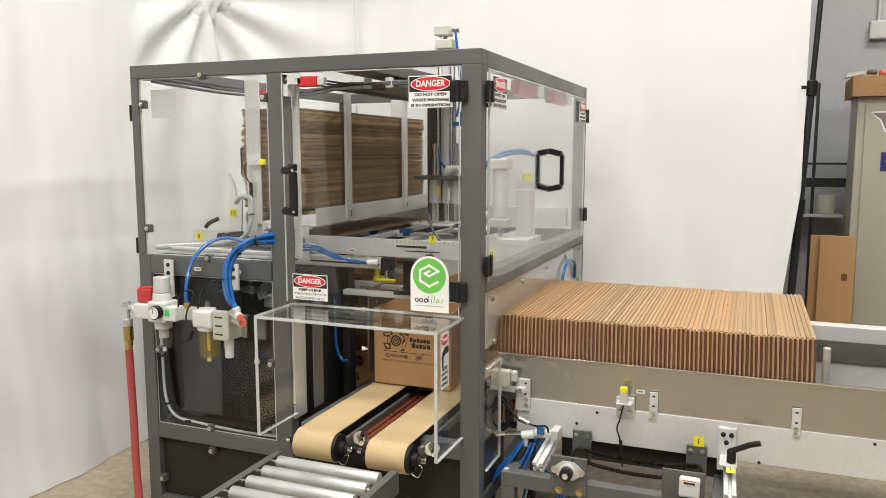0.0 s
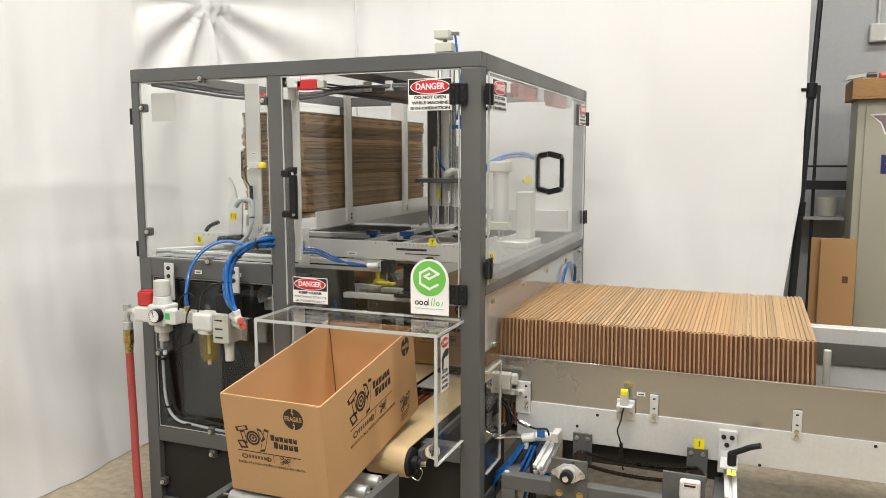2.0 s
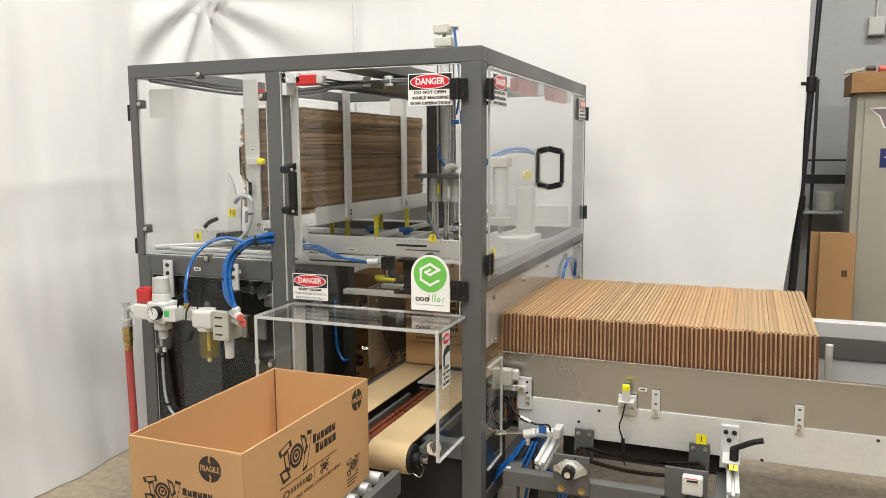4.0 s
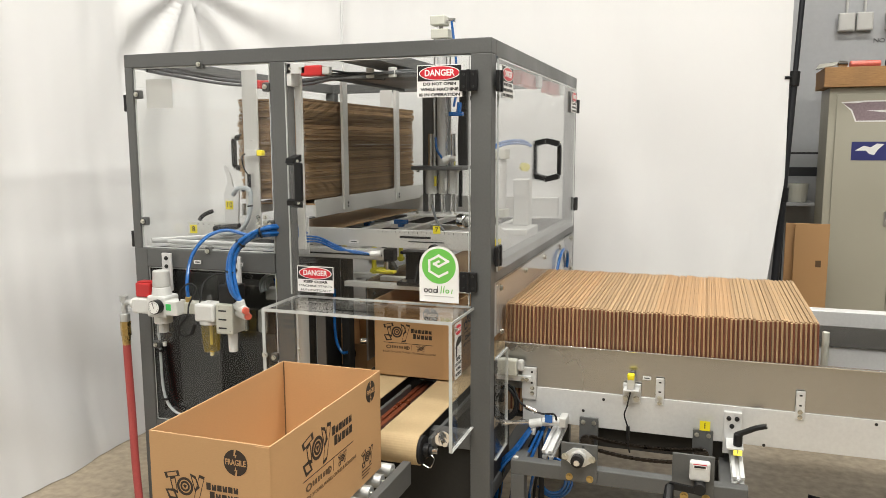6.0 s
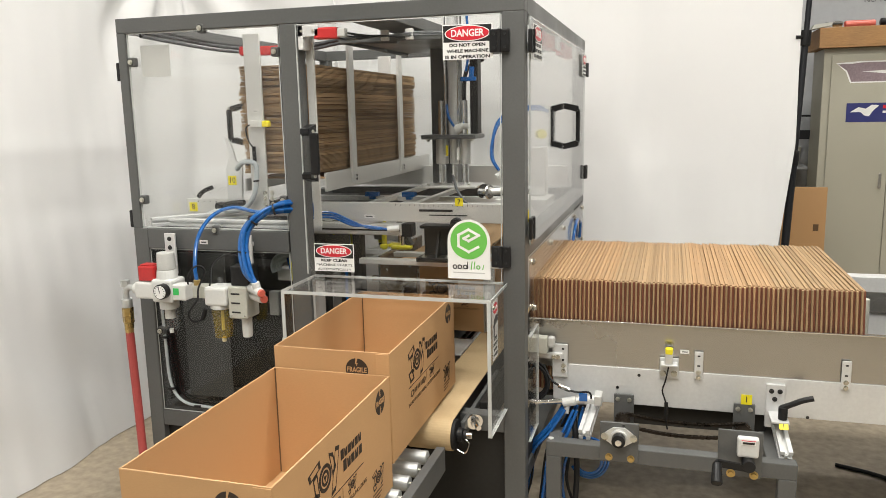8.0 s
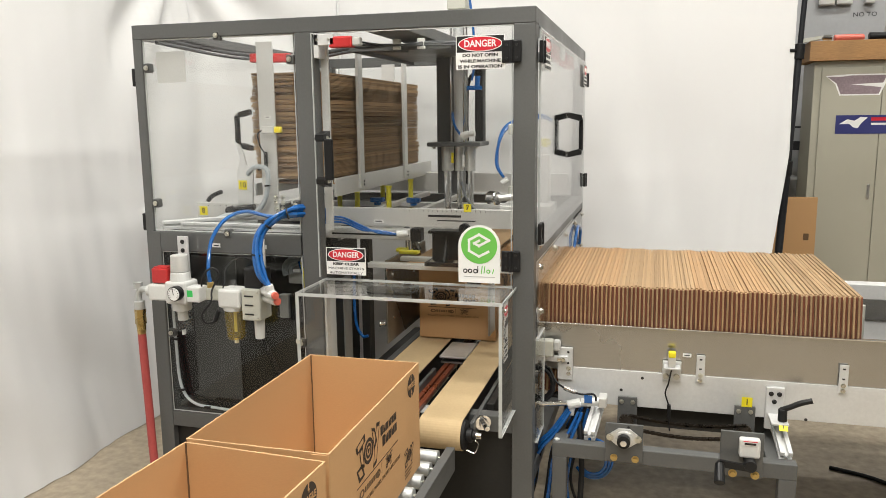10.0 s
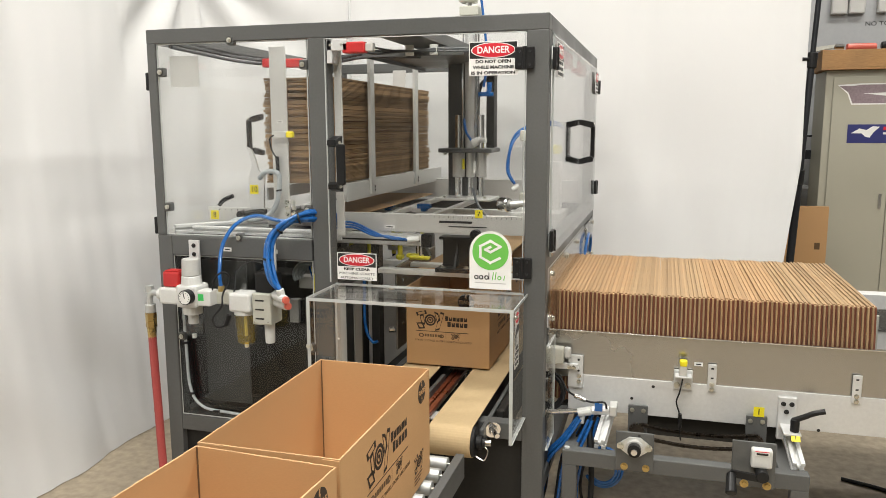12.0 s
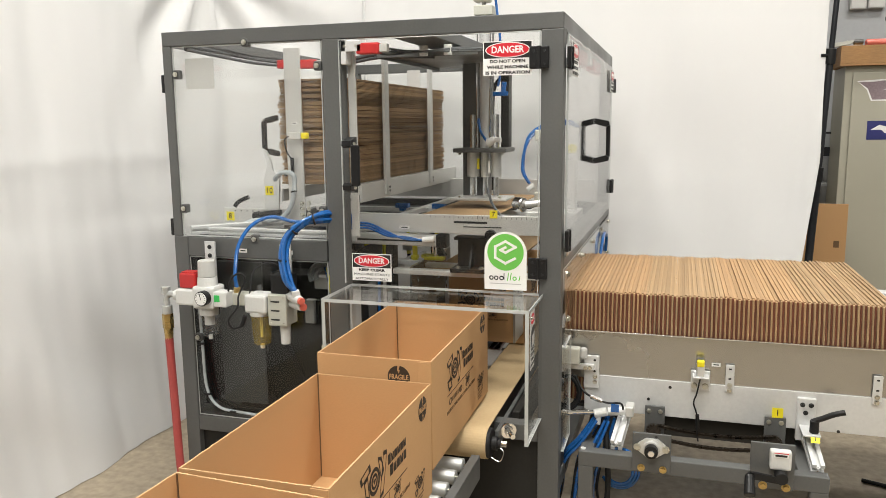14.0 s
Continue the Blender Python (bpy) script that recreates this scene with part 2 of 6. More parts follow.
def words(text, size, m, bm=None, width=None, align="CENTER", bold=0.0):
    """Built-in font as flat geometry; reads along x with z up, facing -y, then placed by m."""
    cu = bpy.data.curves.new("words", "FONT")
    cu.body, cu.size, cu.align_x, cu.align_y, cu.extrude, cu.offset = text, size, align, "CENTER", 0.0003, bold
    cu.resolution_u = 3
    ob = bpy.data.objects.new("words", cu)
    scene.collection.objects.link(ob)
    bpy.context.view_layer.update()
    me = bpy.data.meshes.new_from_object(ob)
    bpy.data.objects.remove(ob)
    b2 = bmesh.new()
    b2.from_mesh(me)
    bpy.data.meshes.remove(me)
    xs = [v.co.x for v in b2.verts]
    if width and xs:
        k = width / (max(xs) - min(xs))
        bmesh.ops.scale(b2, vec=(k, 1, 1), verts=b2.verts)
    bmesh.ops.transform(b2, matrix=m @ pose(0, 0, 0, 90, 0, 0), verts=b2.verts)
    return merge(bm or bmesh.new(), b2)


def bolt_head(p, d, r, bm=None):
    """A cap screw with a washer at p, pointing along d."""
    p, d = Vector(p), Vector(d).normalized()
    bm = rod(p, p + d * r * 0.35, r * 1.5, 14, bm=bm)
    return rod(p + d * r * 0.3, p + d * r * 1.2, r, 6 if r > 0.007 else 10, bm=bm)


# ---- setting ----
def build_setting():
    bm = box(-9, 9, -9, 8, -0.2, 0.0)
    tagged(part("floor", bm, FLOOR, None), "worn brown-grey concrete floor with dust and stains", "floor", kind="structure")
    for nm, b in (("wall_north", (-9, 9, 5.82, 6.02, 0, 5.2)), ("wall_west", (-9.2, -9, -9, 8, 0, 5.2)), ("wall_east", (9, 9.2, -9, 8, 0, 5.2)), ("wall_south", (-9, 9, -9.2, -9, 0, 5.2))):
        tagged(part(nm, box(*b), WALL if nm == "wall_north" else WALL_DARK, None), "plain grey painted warehouse wall", "wall", kind="structure")
    tagged(part("ceiling", box(-9, 9, -9, 8, 5.2, 5.4), CEIL, None), "pale warehouse ceiling", "ceiling", kind="structure")
    # joint lines in the slab
    tagged(part("trim", box(-9, -1.2, -0.62, -0.614, 0.0, 0.001), DARKGREY, None), "dark joint in the concrete floor", "floor joint", kind="structure")


def ceiling_lamp():
    """Long twin tube fittings hung under the ceiling."""
    t = thing("ceiling_lamp", (0, 0, 5.0), "long white tube lamp hanging under the ceiling", "lamp", "ceiling lamps")
    part("housing", box(-1.2, 1.2, -0.11, 0.11, 5.02, 5.08, 0.005), WHITEP, t)
    for y in (-0.06, 0.06):
        part("tube", rod((-1.18, y, 5.0), (1.18, y, 5.0), 0.019, 12), LAMP, t)
    for x in (-0.8, 0.8):
        part("hanger", rod((x, 0, 5.08), (x, 0, 5.2), 0.006, 8), GREYP, t)
    for k, (x, y) in enumerate(((0.0, -5.2), (0.0, -3.8), (0.0, -2.4), (0.0, -1.0), (-0.1, 0.4), (3.6, -3.0), (3.3, 0.8), (2.6, 3.9))):
        m = pose(x, y, 5.0)
        o = copy_thing(t, m) if k else t
        o.location = (x, y, 5.0)
        la = bpy.data.lights.new("tube_light", "AREA")
        la.shape, la.size, la.size_y, la.energy, la.color = "RECTANGLE", 2.4, 0.5, LAMP_POWER, (1.0, 0.975, 0.915)
        lo = new("tube_light", la)
        lo.location = (x, y, 4.96)


LAMP_POWER = 86.0


def drape(name, line, top, hem, label, seed):
    """A hanging sheet along a line of (x, y), with soft folds and sag."""
    P = [Vector((x, y, 0)) for x, y in line]
    L = [0.0]
    for a, b in zip(P, P[1:]):
        L.append(L[-1] + (b - a).length)
    nu, nv = int(L[-1] / 0.035), 74
    bm = bmesh.new()
    rows = []
    for i in range(nu + 1):
        s = L[-1] * i / nu
        k = max(j for j in range(len(L)) if L[j] <= s + 1e-9)
        k = min(k, len(P) - 2)
        f = (s - L[k]) / (L[k + 1] - L[k])
        a, b = P[k], P[k + 1]
        p = a.lerp(b, f)
        d0 = (P[k + 1] - P[max(k - 1, 0)]).normalized()
        d1 = (P[min(k + 2, len(P) - 1)] - P[k]).normalized()
        d = d0.lerp(d1, f).normalized()
        nrm = Vector((d.y, -d.x, 0))
        col = []
        for j in range(nv + 1):
            v = j / nv
            z = top + (hem - top) * v
            w = 0.050 * noise.noise((s * 0.9 + seed, z * 0.25, 1.3)) + 0.034 * noise.noise((s * 2.7, z * 0.9 + s * 0.9, seed)) + 0.013 * noise.noise((s * 9, z * 2.2 - s * 3, seed + 4))
            end = L[-1] - s
            if end < 0.22:
                w += 0.026 * math.sin(end * 95 + 2.2 * noise.noise((z * 1.1, 3, seed))) * (1 - end / 0.22) * (0.6 + 0.8 * noise.noise((z * 2.3, end * 6, 5)))
            w += 0.006 * math.exp(-((z - 1.25 - 0.05 * math.sin(s * 1.7)) / 0.05) ** 2) * (0.5 + noise.noise((s * 1.1, 0, seed)))
            # tension folds drawn from the clamp
            ax, az = s - 4.91, 2.71 - z
            if ax > -0.6 and az > 0:
                an, rr = math.atan2(ax, az), math.hypot(ax, az)
                w += 0.16 * math.sin(an * 11.0 + 0.6) * math.exp(-rr / 0.6) * min(1, rr / 0.15)
            if s < 4.6:
                w += 0.009 * math.exp(-((z - 1.50 - 0.03 * math.sin(s * 2.1)) / 0.035) ** 2) - 0.007 * math.exp(-((z - 1.18 + 0.05 * math.sin(s * 1.4)) / 0.05) ** 2)
                w += 0.032 * math.sin((s * 1.2 + z * 1.0) * 6.0 + 1.5 * noise.noise((s, z, 9))) * max(0.0, 1.0 - z / 1.1) * min(1.0, 0.25 + z / 0.5)
            w *= 0.35 + 0.9 * v ** 0.6 * 0.7
            flare = 0.20 * v ** 3
            drawn = 0.07 * max(0.0, 1 - end / 0.5) * min(1.0, max(0.0, (1.45 - z) / 0.6))
            col.append(bm.verts.new(p + nrm * (w + flare) - d * drawn + Vector((0, 0, z))))
        rows.append(col)
    for a, b in zip(rows, rows[1:]):
        for j in range(nv):
            bm.faces.new((a[j], a[j + 1], b[j + 1], b[j]))
    t = thing(name, (line[0][0], line[0][1], 0), label, "backdrop cloth")
    o = part("sheet", bm, CLOTH, t)
    for f in o.data.polygons:
        f.use_smooth = True
    md = o.modifiers.new("thickness", "SOLIDIFY")
    md.thickness = 0.002
    md.use_rim = False
    return t, P


def build_backdrop():
    line = [(-2.62, -3.2), (-2.58, -1.5), (-2.56, 0.0), (-2.58, 0.9), (-2.60, 1.42), (-2.52, 1.80), (-2.22, 2.05), (-1.6, 2.27), (-0.8, 2.46), (0.3, 2.54), (1.229, 2.52)]
    drape("backdrop_sheet", line, 2.86, 0.004, "creased white fabric sheet hung as a photo backdrop", 3.0)

    def lean(z):
        return 1.178 + 0.0403 * z
    st = thing("backdrop_stand", (lean(0), 2.56, 0), "black telescopic backdrop stand with clamping collars", "stand")
    for nm, z0, z1, r in (("lower_pole", 0.03, 1.36, 0.024), ("middle_pole", 1.36, 2.08, 0.020), ("upper_pole", 2.08, 2.95, 0.016)):
        part(nm, rod((lean(z0), 2.56, z0), (lean(z1), 2.56, z1), r, 16), POLE, st)
    for z in (1.36, 2.06):
        c = part("collar", rod((lean(z - 0.05), 2.56, z - 0.05), (lean(z + 0.04), 2.56, z + 0.04), 0.030, 16, bev=0.004), PLASTIC, st)
        part("knob", rod((lean(z) - 0.025, 2.54, z), (lean(z) - 0.06, 2.525, z), 0.010, 10), PLASTIC, c)
    for dx, dy in ((0.28, -0.28), (0.14, 0.38), (-0.30, 0.16)):
        part("foot", tube([(lean(0.35), 2.56, 0.35), (lean(0) + dx * 0.5, 2.56 + dy * 0.55, 0.12), (lean(0) + dx, 2.56 + dy, 0.015)], 0.011), POLE, st)
    part("crossbar", rod((-2.5, 2.60, 2.9), (1.33, 2.59, 2.9), 0.016, 12), POLE, st)
    w = thing("pale_pole", (-1.60, 2.10, 0), "thin pale metal pole standing before the sheet", "pole")
    part("pole", rod((-1.62, 2.10, 0.0), (-1.62, 2.10, 2.95), 0.009, 10), ALU_RAW, w)
    b = thing("clamp_bar", (-2.2, 2.2, 2.84), "short black clamp bar gripping the top of the sheet", "clamp")
    part("bar", box(-2.55, -2.20, 1.66, 1.70, 2.80, 2.83, 0.004), POLE, b)


# ---- machine frame ----
def build_frame():
    t = thing("machine_frame", (-0.8, 1.0, 0), "dark grey painted square-tube frame of a case erector", "machine frame")
    W, D, H = 1.604, 1.89, 2.05
    B = 0.003
    posts = [(-0.078, 0, 0, 0.062), (-W, -W + 0.064, 0, 0.062), (-0.904, -0.828, 0, 0.055), (-0.062, 0, D - 0.06, D), (-W, -W + 0.06, D - 0.06, D)]
    for k, (x0, x1, y0, y1) in enumerate(posts):
        part("post", box(x0, x1, y0, y1, 0.02, 1.232 if k == 1 else H - 0.055, B), GREY, t)
    part("post", box(-W, -W + 0.038, 0, 0.016, 1.232, H - 0.055, B), GREY, t)
    for x0, x1, y0, y1 in posts[:2] + posts[3:]:
        part("levelling_foot", rod(((x0 + x1) / 2, (y0 + y1) / 2, 0), ((x0 + x1) / 2, (y0 + y1) / 2, 0.03), 0.04, 16), RUBBER, t)
    part("top_rail", box(-W, 0, 0, 0.062, H - 0.055, H, B), GREY, t)
    part("top_rail", box(-W, 0, D - 0.06, D, H - 0.055, H, B), GREY, t)
    part("top_rail", box(-0.062, 0, 0.062, D - 0.06, H - 0.06, H, B), GREY, t)
    part("top_rail", box(-W, -W + 0.05, 0.062, D - 0.06, H - 0.055, H, B), GREY, t)
    part("cross_rail", box(-0.66, -0.50, 0.062, D - 0.06, H - 0.05, H - 0.004, B), GREY, t)
    part("middle_rail", box(-W + 0.064, -0.912, 0.002, 0.06, 1.152, 1.232, B), GREY, t)
    part("middle_rail", box(-0.06, 0, 0.062, D - 0.06, 1.152, 1.226, B), GREY, t)
    part("middle_rail", box(-W, -W + 0.05, 0.062, D - 0.06, 1.152, 1.226, B), GREY, t)
    part("middle_rail", box(-W + 0.06, -0.062, D - 0.058, D - 0.002, 1.152, 1.226, B), GREY, t)
    part("lower_rail", box(-W + 0.064, -0.836, 0.002, 0.06, 0.395, 0.460, B), GREY, t)
    part("lower_rail", box(-0.33, -0.078, 0.002, 0.06, 0.505, 0.568, B), GREY, t)
    part("lower_rail", box(-0.06, 0, 0.062, D - 0.06, 0.30, 0.36, B), GREY, t)
    part("lower_rail", box(-W, -W + 0.05, 0.062, D - 0.06, 0.385, 0.452, B), GREY, t)
    part("bottom_rail", box(-W + 0.064, -0.078, 0.002, 0.06, 0.06, 0.12, B), GREY, t)
    part("bottom_rail", box(-W + 0.06, -0.062, D - 0.058, D - 0.002, 0.06, 0.12, B), GREY, t)
    # skins that close the base
    part("base_panel", box(-W + 0.064, -0.915, 0.03, 0.034, 0.12, 0.395), DARKGREY, t)
    part("base_panel", box(-0.832, -0.08, 0.03, 0.034, 0.10, 0.50), DARKGREY, t)
    part("side_skin", box(-0.012, -0.008, 0.062, 0.34, 0.36, 0.56), DARKGREY, t)
    part("side_skin", box(-1.598, -1.594, 0.062, 1.83, 0.12, 1.152), DARKGREY, t)
    part("inner_wall", box(-0.93, -0.926, 0.06, 0.62, 0.12, 1.15), DARKGREY, t)
    return t


HX, HZ = -0.752, 1.53


def pane(name, b, mat, label, rim=0.0):
    """A clear sheet with polished edges; b is x0 x1 y0 y1 z0 z1, thin along x, y or z."""
    x0, x1, y0, y1, z0, z1 = b
    t = thing(name, ((x0 + x1) / 2, (y0 + y1) / 2, z0), label, "guard panel")
    o = part("sheet", box(*b), mat, t)
    o.visible_shadow = False
    return t


def screw_clip(p, parent_list, d=(0, -1, 0)):
    t = thing("panel_clip", p, "grey panel clip with a bright cap screw on the frame", "clip", "panel clips")
    x, y, z = p
    part("clip", box(x - 0.015, x + 0.015, y - 0.003, y + 0.026, z - 0.018, z + 0.018, 0.006), GREY, t, "small grey tab")
    part("washer", rod((x, y - 0.003, z), (x, y - 0.005, z), 0.013, 18), SIGN_BLACK, t, "black washer")
    part("screw", bolt_head((x, y - 0.005, z), d, 0.0068), BOLT, t)


def build_panels():
    e = 0.004
    cp = pane("clear_panel", (-1.564, -0.914, 0.018, 0.024, 1.236, 1.993), ACRYLIC, "clear acrylic front window panel in the grey frame")
    for b in ((-1.566, -0.914, 0.010, 0.02, 1.990, 1.994), (-1.566, -0.914, 0.010, 0.02, 1.234, 1.238), (-1.566, -1.562, 0.010, 0.017, 1.240, 1.988), (-0.917, -0.9135, 0.012, 0.02, 1.240, 1.988)):
        part("edging_strip", box(*b), EDGE, cp, "thin pale edging strip")
    d = pane("guard_door", (-0.834, -0.08, -0.008, -0.002, 1.075, 1.99), ACRYLIC, "clear acrylic hinged guard door with black handle")
    for b in ((-0.834, -0.831, -0.0085, -0.0015, 1.075, 1.99), (-0.083, -0.08, -0.0085, -0.0015, 1.075, 1.99), (-0.831, -0.083, -0.0085, -0.0015, 1.987, 1.99)):
        part("polished_edge", box(*b), EDGE, d)
    handle((HX, -0.008, HZ), "front", d)
    for z in (1.90, 1.165):
        hinge((-0.082, -0.010, z), "front", d)
    s = pane("guard_door", (0.002, 0.008, 0.07, 1.82, 1.195, 1.985), ACRYLIC, "clear acrylic side guard door with black handles")
    for b in ((0.0015, 0.0085, 0.07, 1.82, 1.980, 1.985), (0.0015, 0.0085, 0.07, 0.075, 1.195, 1.98), (0.0015, 0.0085, 1.815, 1.82, 1.195, 1.98)):
        part("polished_edge", box(*b), EDGE, s)
    handle((0.008, 1.01, 1.595), "side", s)
    handle((0.002, 1.01, 1.595), "left", s)
    for y, z in ((0.055, 1.90), (0.055, 1.26), (1.835, 1.885), (1.835, 1.32)):
        hinge((0.012, y, z), "side", s)
    l = pane("side_panel", (-1.598, -1.592, 0.07, 1.82, 1.236, 1.985), ACRYLIC, "clear acrylic side panel of the machine")
    handle((-1.60, 0.86, 1.63), "left", l)
    pane("back_panel", (-1.54, -0.07, 1.875, 1.88, 1.236, 1.985), ACRYLIC, "clear acrylic back panel of the machine")
    tp = pane("tinted_panel", (-1.538, -0.914, 0.012, 0.018, 0.462, 1.150), TINTED, "dark tinted acrylic panel over the control bay")
    for b in ((-1.541, -0.912, 0.010, 0.0115, 1.146, 1.150), (-1.541, -0.912, 0.010, 0.0115, 0.462, 0.466), (-1.541, -1.537, 0.010, 0.0115, 0.466, 1.146), (-0.916, -0.912, 0.010, 0.0115, 0.466, 1.146)):
        part("edging_strip", box(*b), EDGE, tp, "thin pale edging strip")
    # lower side panel with round opening covers
    lo = thing("lower_side_panel", (0.004, 1.0, 0.85), "bolted clear panel below the side door", "guard panel")
    o = part("sheet", box(0.002, 0.007, 0.07, 1.82, 0.86, 1.150), ACRYLIC, lo)
    o.visible_shadow = False
    part("backing", box(-0.05, -0.045, 0.10, 1.82, 0.90, 1.150), ALU_RAW, lo)
    for y in (0.12, 0.55, 0.97, 1.38, 1.76):
        part("screw", bolt_head((0.007, y, 1.125), (1, 0, 0), 0.009), BOLT, lo)
    for y in (0.14, 1.75):
        part("screw", bolt_head((0.007, y, 0.95), (1, 0, 0), 0.009), BOLT, lo)
    part("blue_cable_loop", tube([(0.012, 1.25, 0.96), (0.02, 1.3, 1.06), (0.02, 1.42, 1.1), (0.02, 1.56, 1.07), (0.012, 1.6, 0.98)], 0.008), BLUE, lo)
    st = pane("chute_shield", (0.002, 0.008, 0.065, 0.24, 0.45, 0.86), ACRYLIC, "small clear acrylic shield beside the conveyor")
    for b in ((0.0, 0.01, 0.236, 0.24, 0.45, 0.86), (0.0, 0.01, 0.065, 0.236, 0.45, 0.454), (0.0, 0.01, 0.065, 0.236, 0.852, 0.86)):
        part("polished_edge", box(*b), EDGE, st)
    for x, z in ((-1.546, 1.885), (-1.548, 1.348), (-1.23, 1.998), (-0.924, 1.352), (-0.926, 1.90), (-1.228, 1.232), (-1.518, 0.806), (-1.25, 0.475), (-0.926, 0.80), (-1.248, 0.372), (-1.528, 0.201), (-0.981, 0.22)):
        screw_clip((x, 0.0, z), None)
    for z in (1.85, 1.27):
        h = thing("edge_hinge", (-1.61, 0.02, z), "black hinge block on the outer post", "hinge", "outer hinges")
        part("leaf", box(-1.618, -1.604, 0.0, 0.03, z - 0.035, z + 0.035, 0.003), PLASTIC, h)


def handle(p, side, parent):
    """A black bridge handle on two feet."""
    x, y, z = p
    h = 0.105
    if side == "front":
        m = pose(x, y, z)
    elif side == "side":
        m = pose(x, y, z, 0, 0, 90)
    else:
        m = pose(x, y, z, 0, 0, -90)
    bm = bmesh.new()
    box(-0.017, 0.017, -0.066, -0.048, -h + 0.03, h - 0.03, 0.006, bm, m)
    for s in (1, -1):
        prism([(0.0, s * h), (0.0, s * (h - 0.026)), (0.050, s * (h - 0.040)), (0.066, s * (h - 0.032)), (0.062, s * (h - 0.014))], 0.034, m @ pose(-0.017, 0, 0, 0, 0, -90), bm)
    g = part("handle", bm, PLASTIC, parent, "black plastic bridge handle")
    for s in (1, -1):
        q = m @ Vector((0, -0.060, s * (h - 0.024)))
        d = m.to_3x3() @ Vector((0, -1, 0))
        part("screw", rod(q, q + d * 0.003, 0.006, 10), BOLT, g)


def hinge(p, side, parent):
    x, y, z = p
    bm = bmesh.new()
    m = pose(x, y, z) if side == "front" else pose(x, y, z, 0, 0, 90)
    box(-0.034, -0.003, -0.010, 0.004, -0.038, 0.038, 0.004, bm, m)
    box(0.003, 0.034, -0.010, 0.004, -0.038, 0.038, 0.004, bm, m)
    rod(m @ Vector((0, -0.008, -0.038)), m @ Vector((0, -0.008, 0.038)), 0.008, 12, bm=bm)
    g = part("hinge", bm, PLASTIC, parent, "black plastic hinge")
    for s in (-0.018, 0.018):
        for k in (-0.022, 0.022):
            q, d = m @ Vector((s, -0.010, k)), m.to_3x3() @ Vector((0, -1, 0))
            part("screw", rod(q, q + d * 0.0025, 0.005, 8), SIGN_BLACK, g)


# ---- signs ----
def danger_sign(name, m, w, h, lines, label, thin=()):
    """A white warning sign: black band, red oval, words below."""
    t = thing(name, m.translation, label, "warning sign")
    part("board", prism([(-w / 2, -h / 2), (w / 2, -h / 2), (w / 2, h / 2), (-w / 2, h / 2)], 0.0012, m), SIGN, t)
    k = w / 0.174
    band = 0.058 * k
    up = m @ pose(0, -0.0014, 0)
    part("band", prism([(-w / 2 + 0.003, h / 2 - band), (w / 2 - 0.003, h / 2 - band), (w / 2 - 0.003, h / 2 - 0.003), (-w / 2 + 0.003, h / 2 - 0.003)], 0.0003, up), SIGN_BLACK, t)
    c = h / 2 - band / 2 - 0.001
    part("oval_rim", prism(disc(0, c, 0.079 * k, 0.0265 * k, 36), 0.0003, m @ pose(0, -0.002, 0)), SIGN, t)
    part("oval", prism(disc(0, c, 0.075 * k, 0.0235 * k, 36), 0.0003, m @ pose(0, -0.0026, 0)), SIGN_RED, t)
    part("heading", words("DANGER", 0.032 * k, m @ pose(0, -0.0034, c), width=0.115 * k, bold=0.0008 * k), SIGN, t)
    z0 = h / 2 - band
    room = (h - band) / len(lines)
    for i, s in enumerate(lines):
        sz = room * 0.76
        part("wording", words(s, sz, m @ pose(0, -0.0018, z0 - room * (i + 0.5) - 0.0012), width=min(w * 0.9, 0.0105 * k * len(s) + 0.01), bold=0.0 if s in thin else 0.0006 * k), SIGN_BLACK, t)
    return t


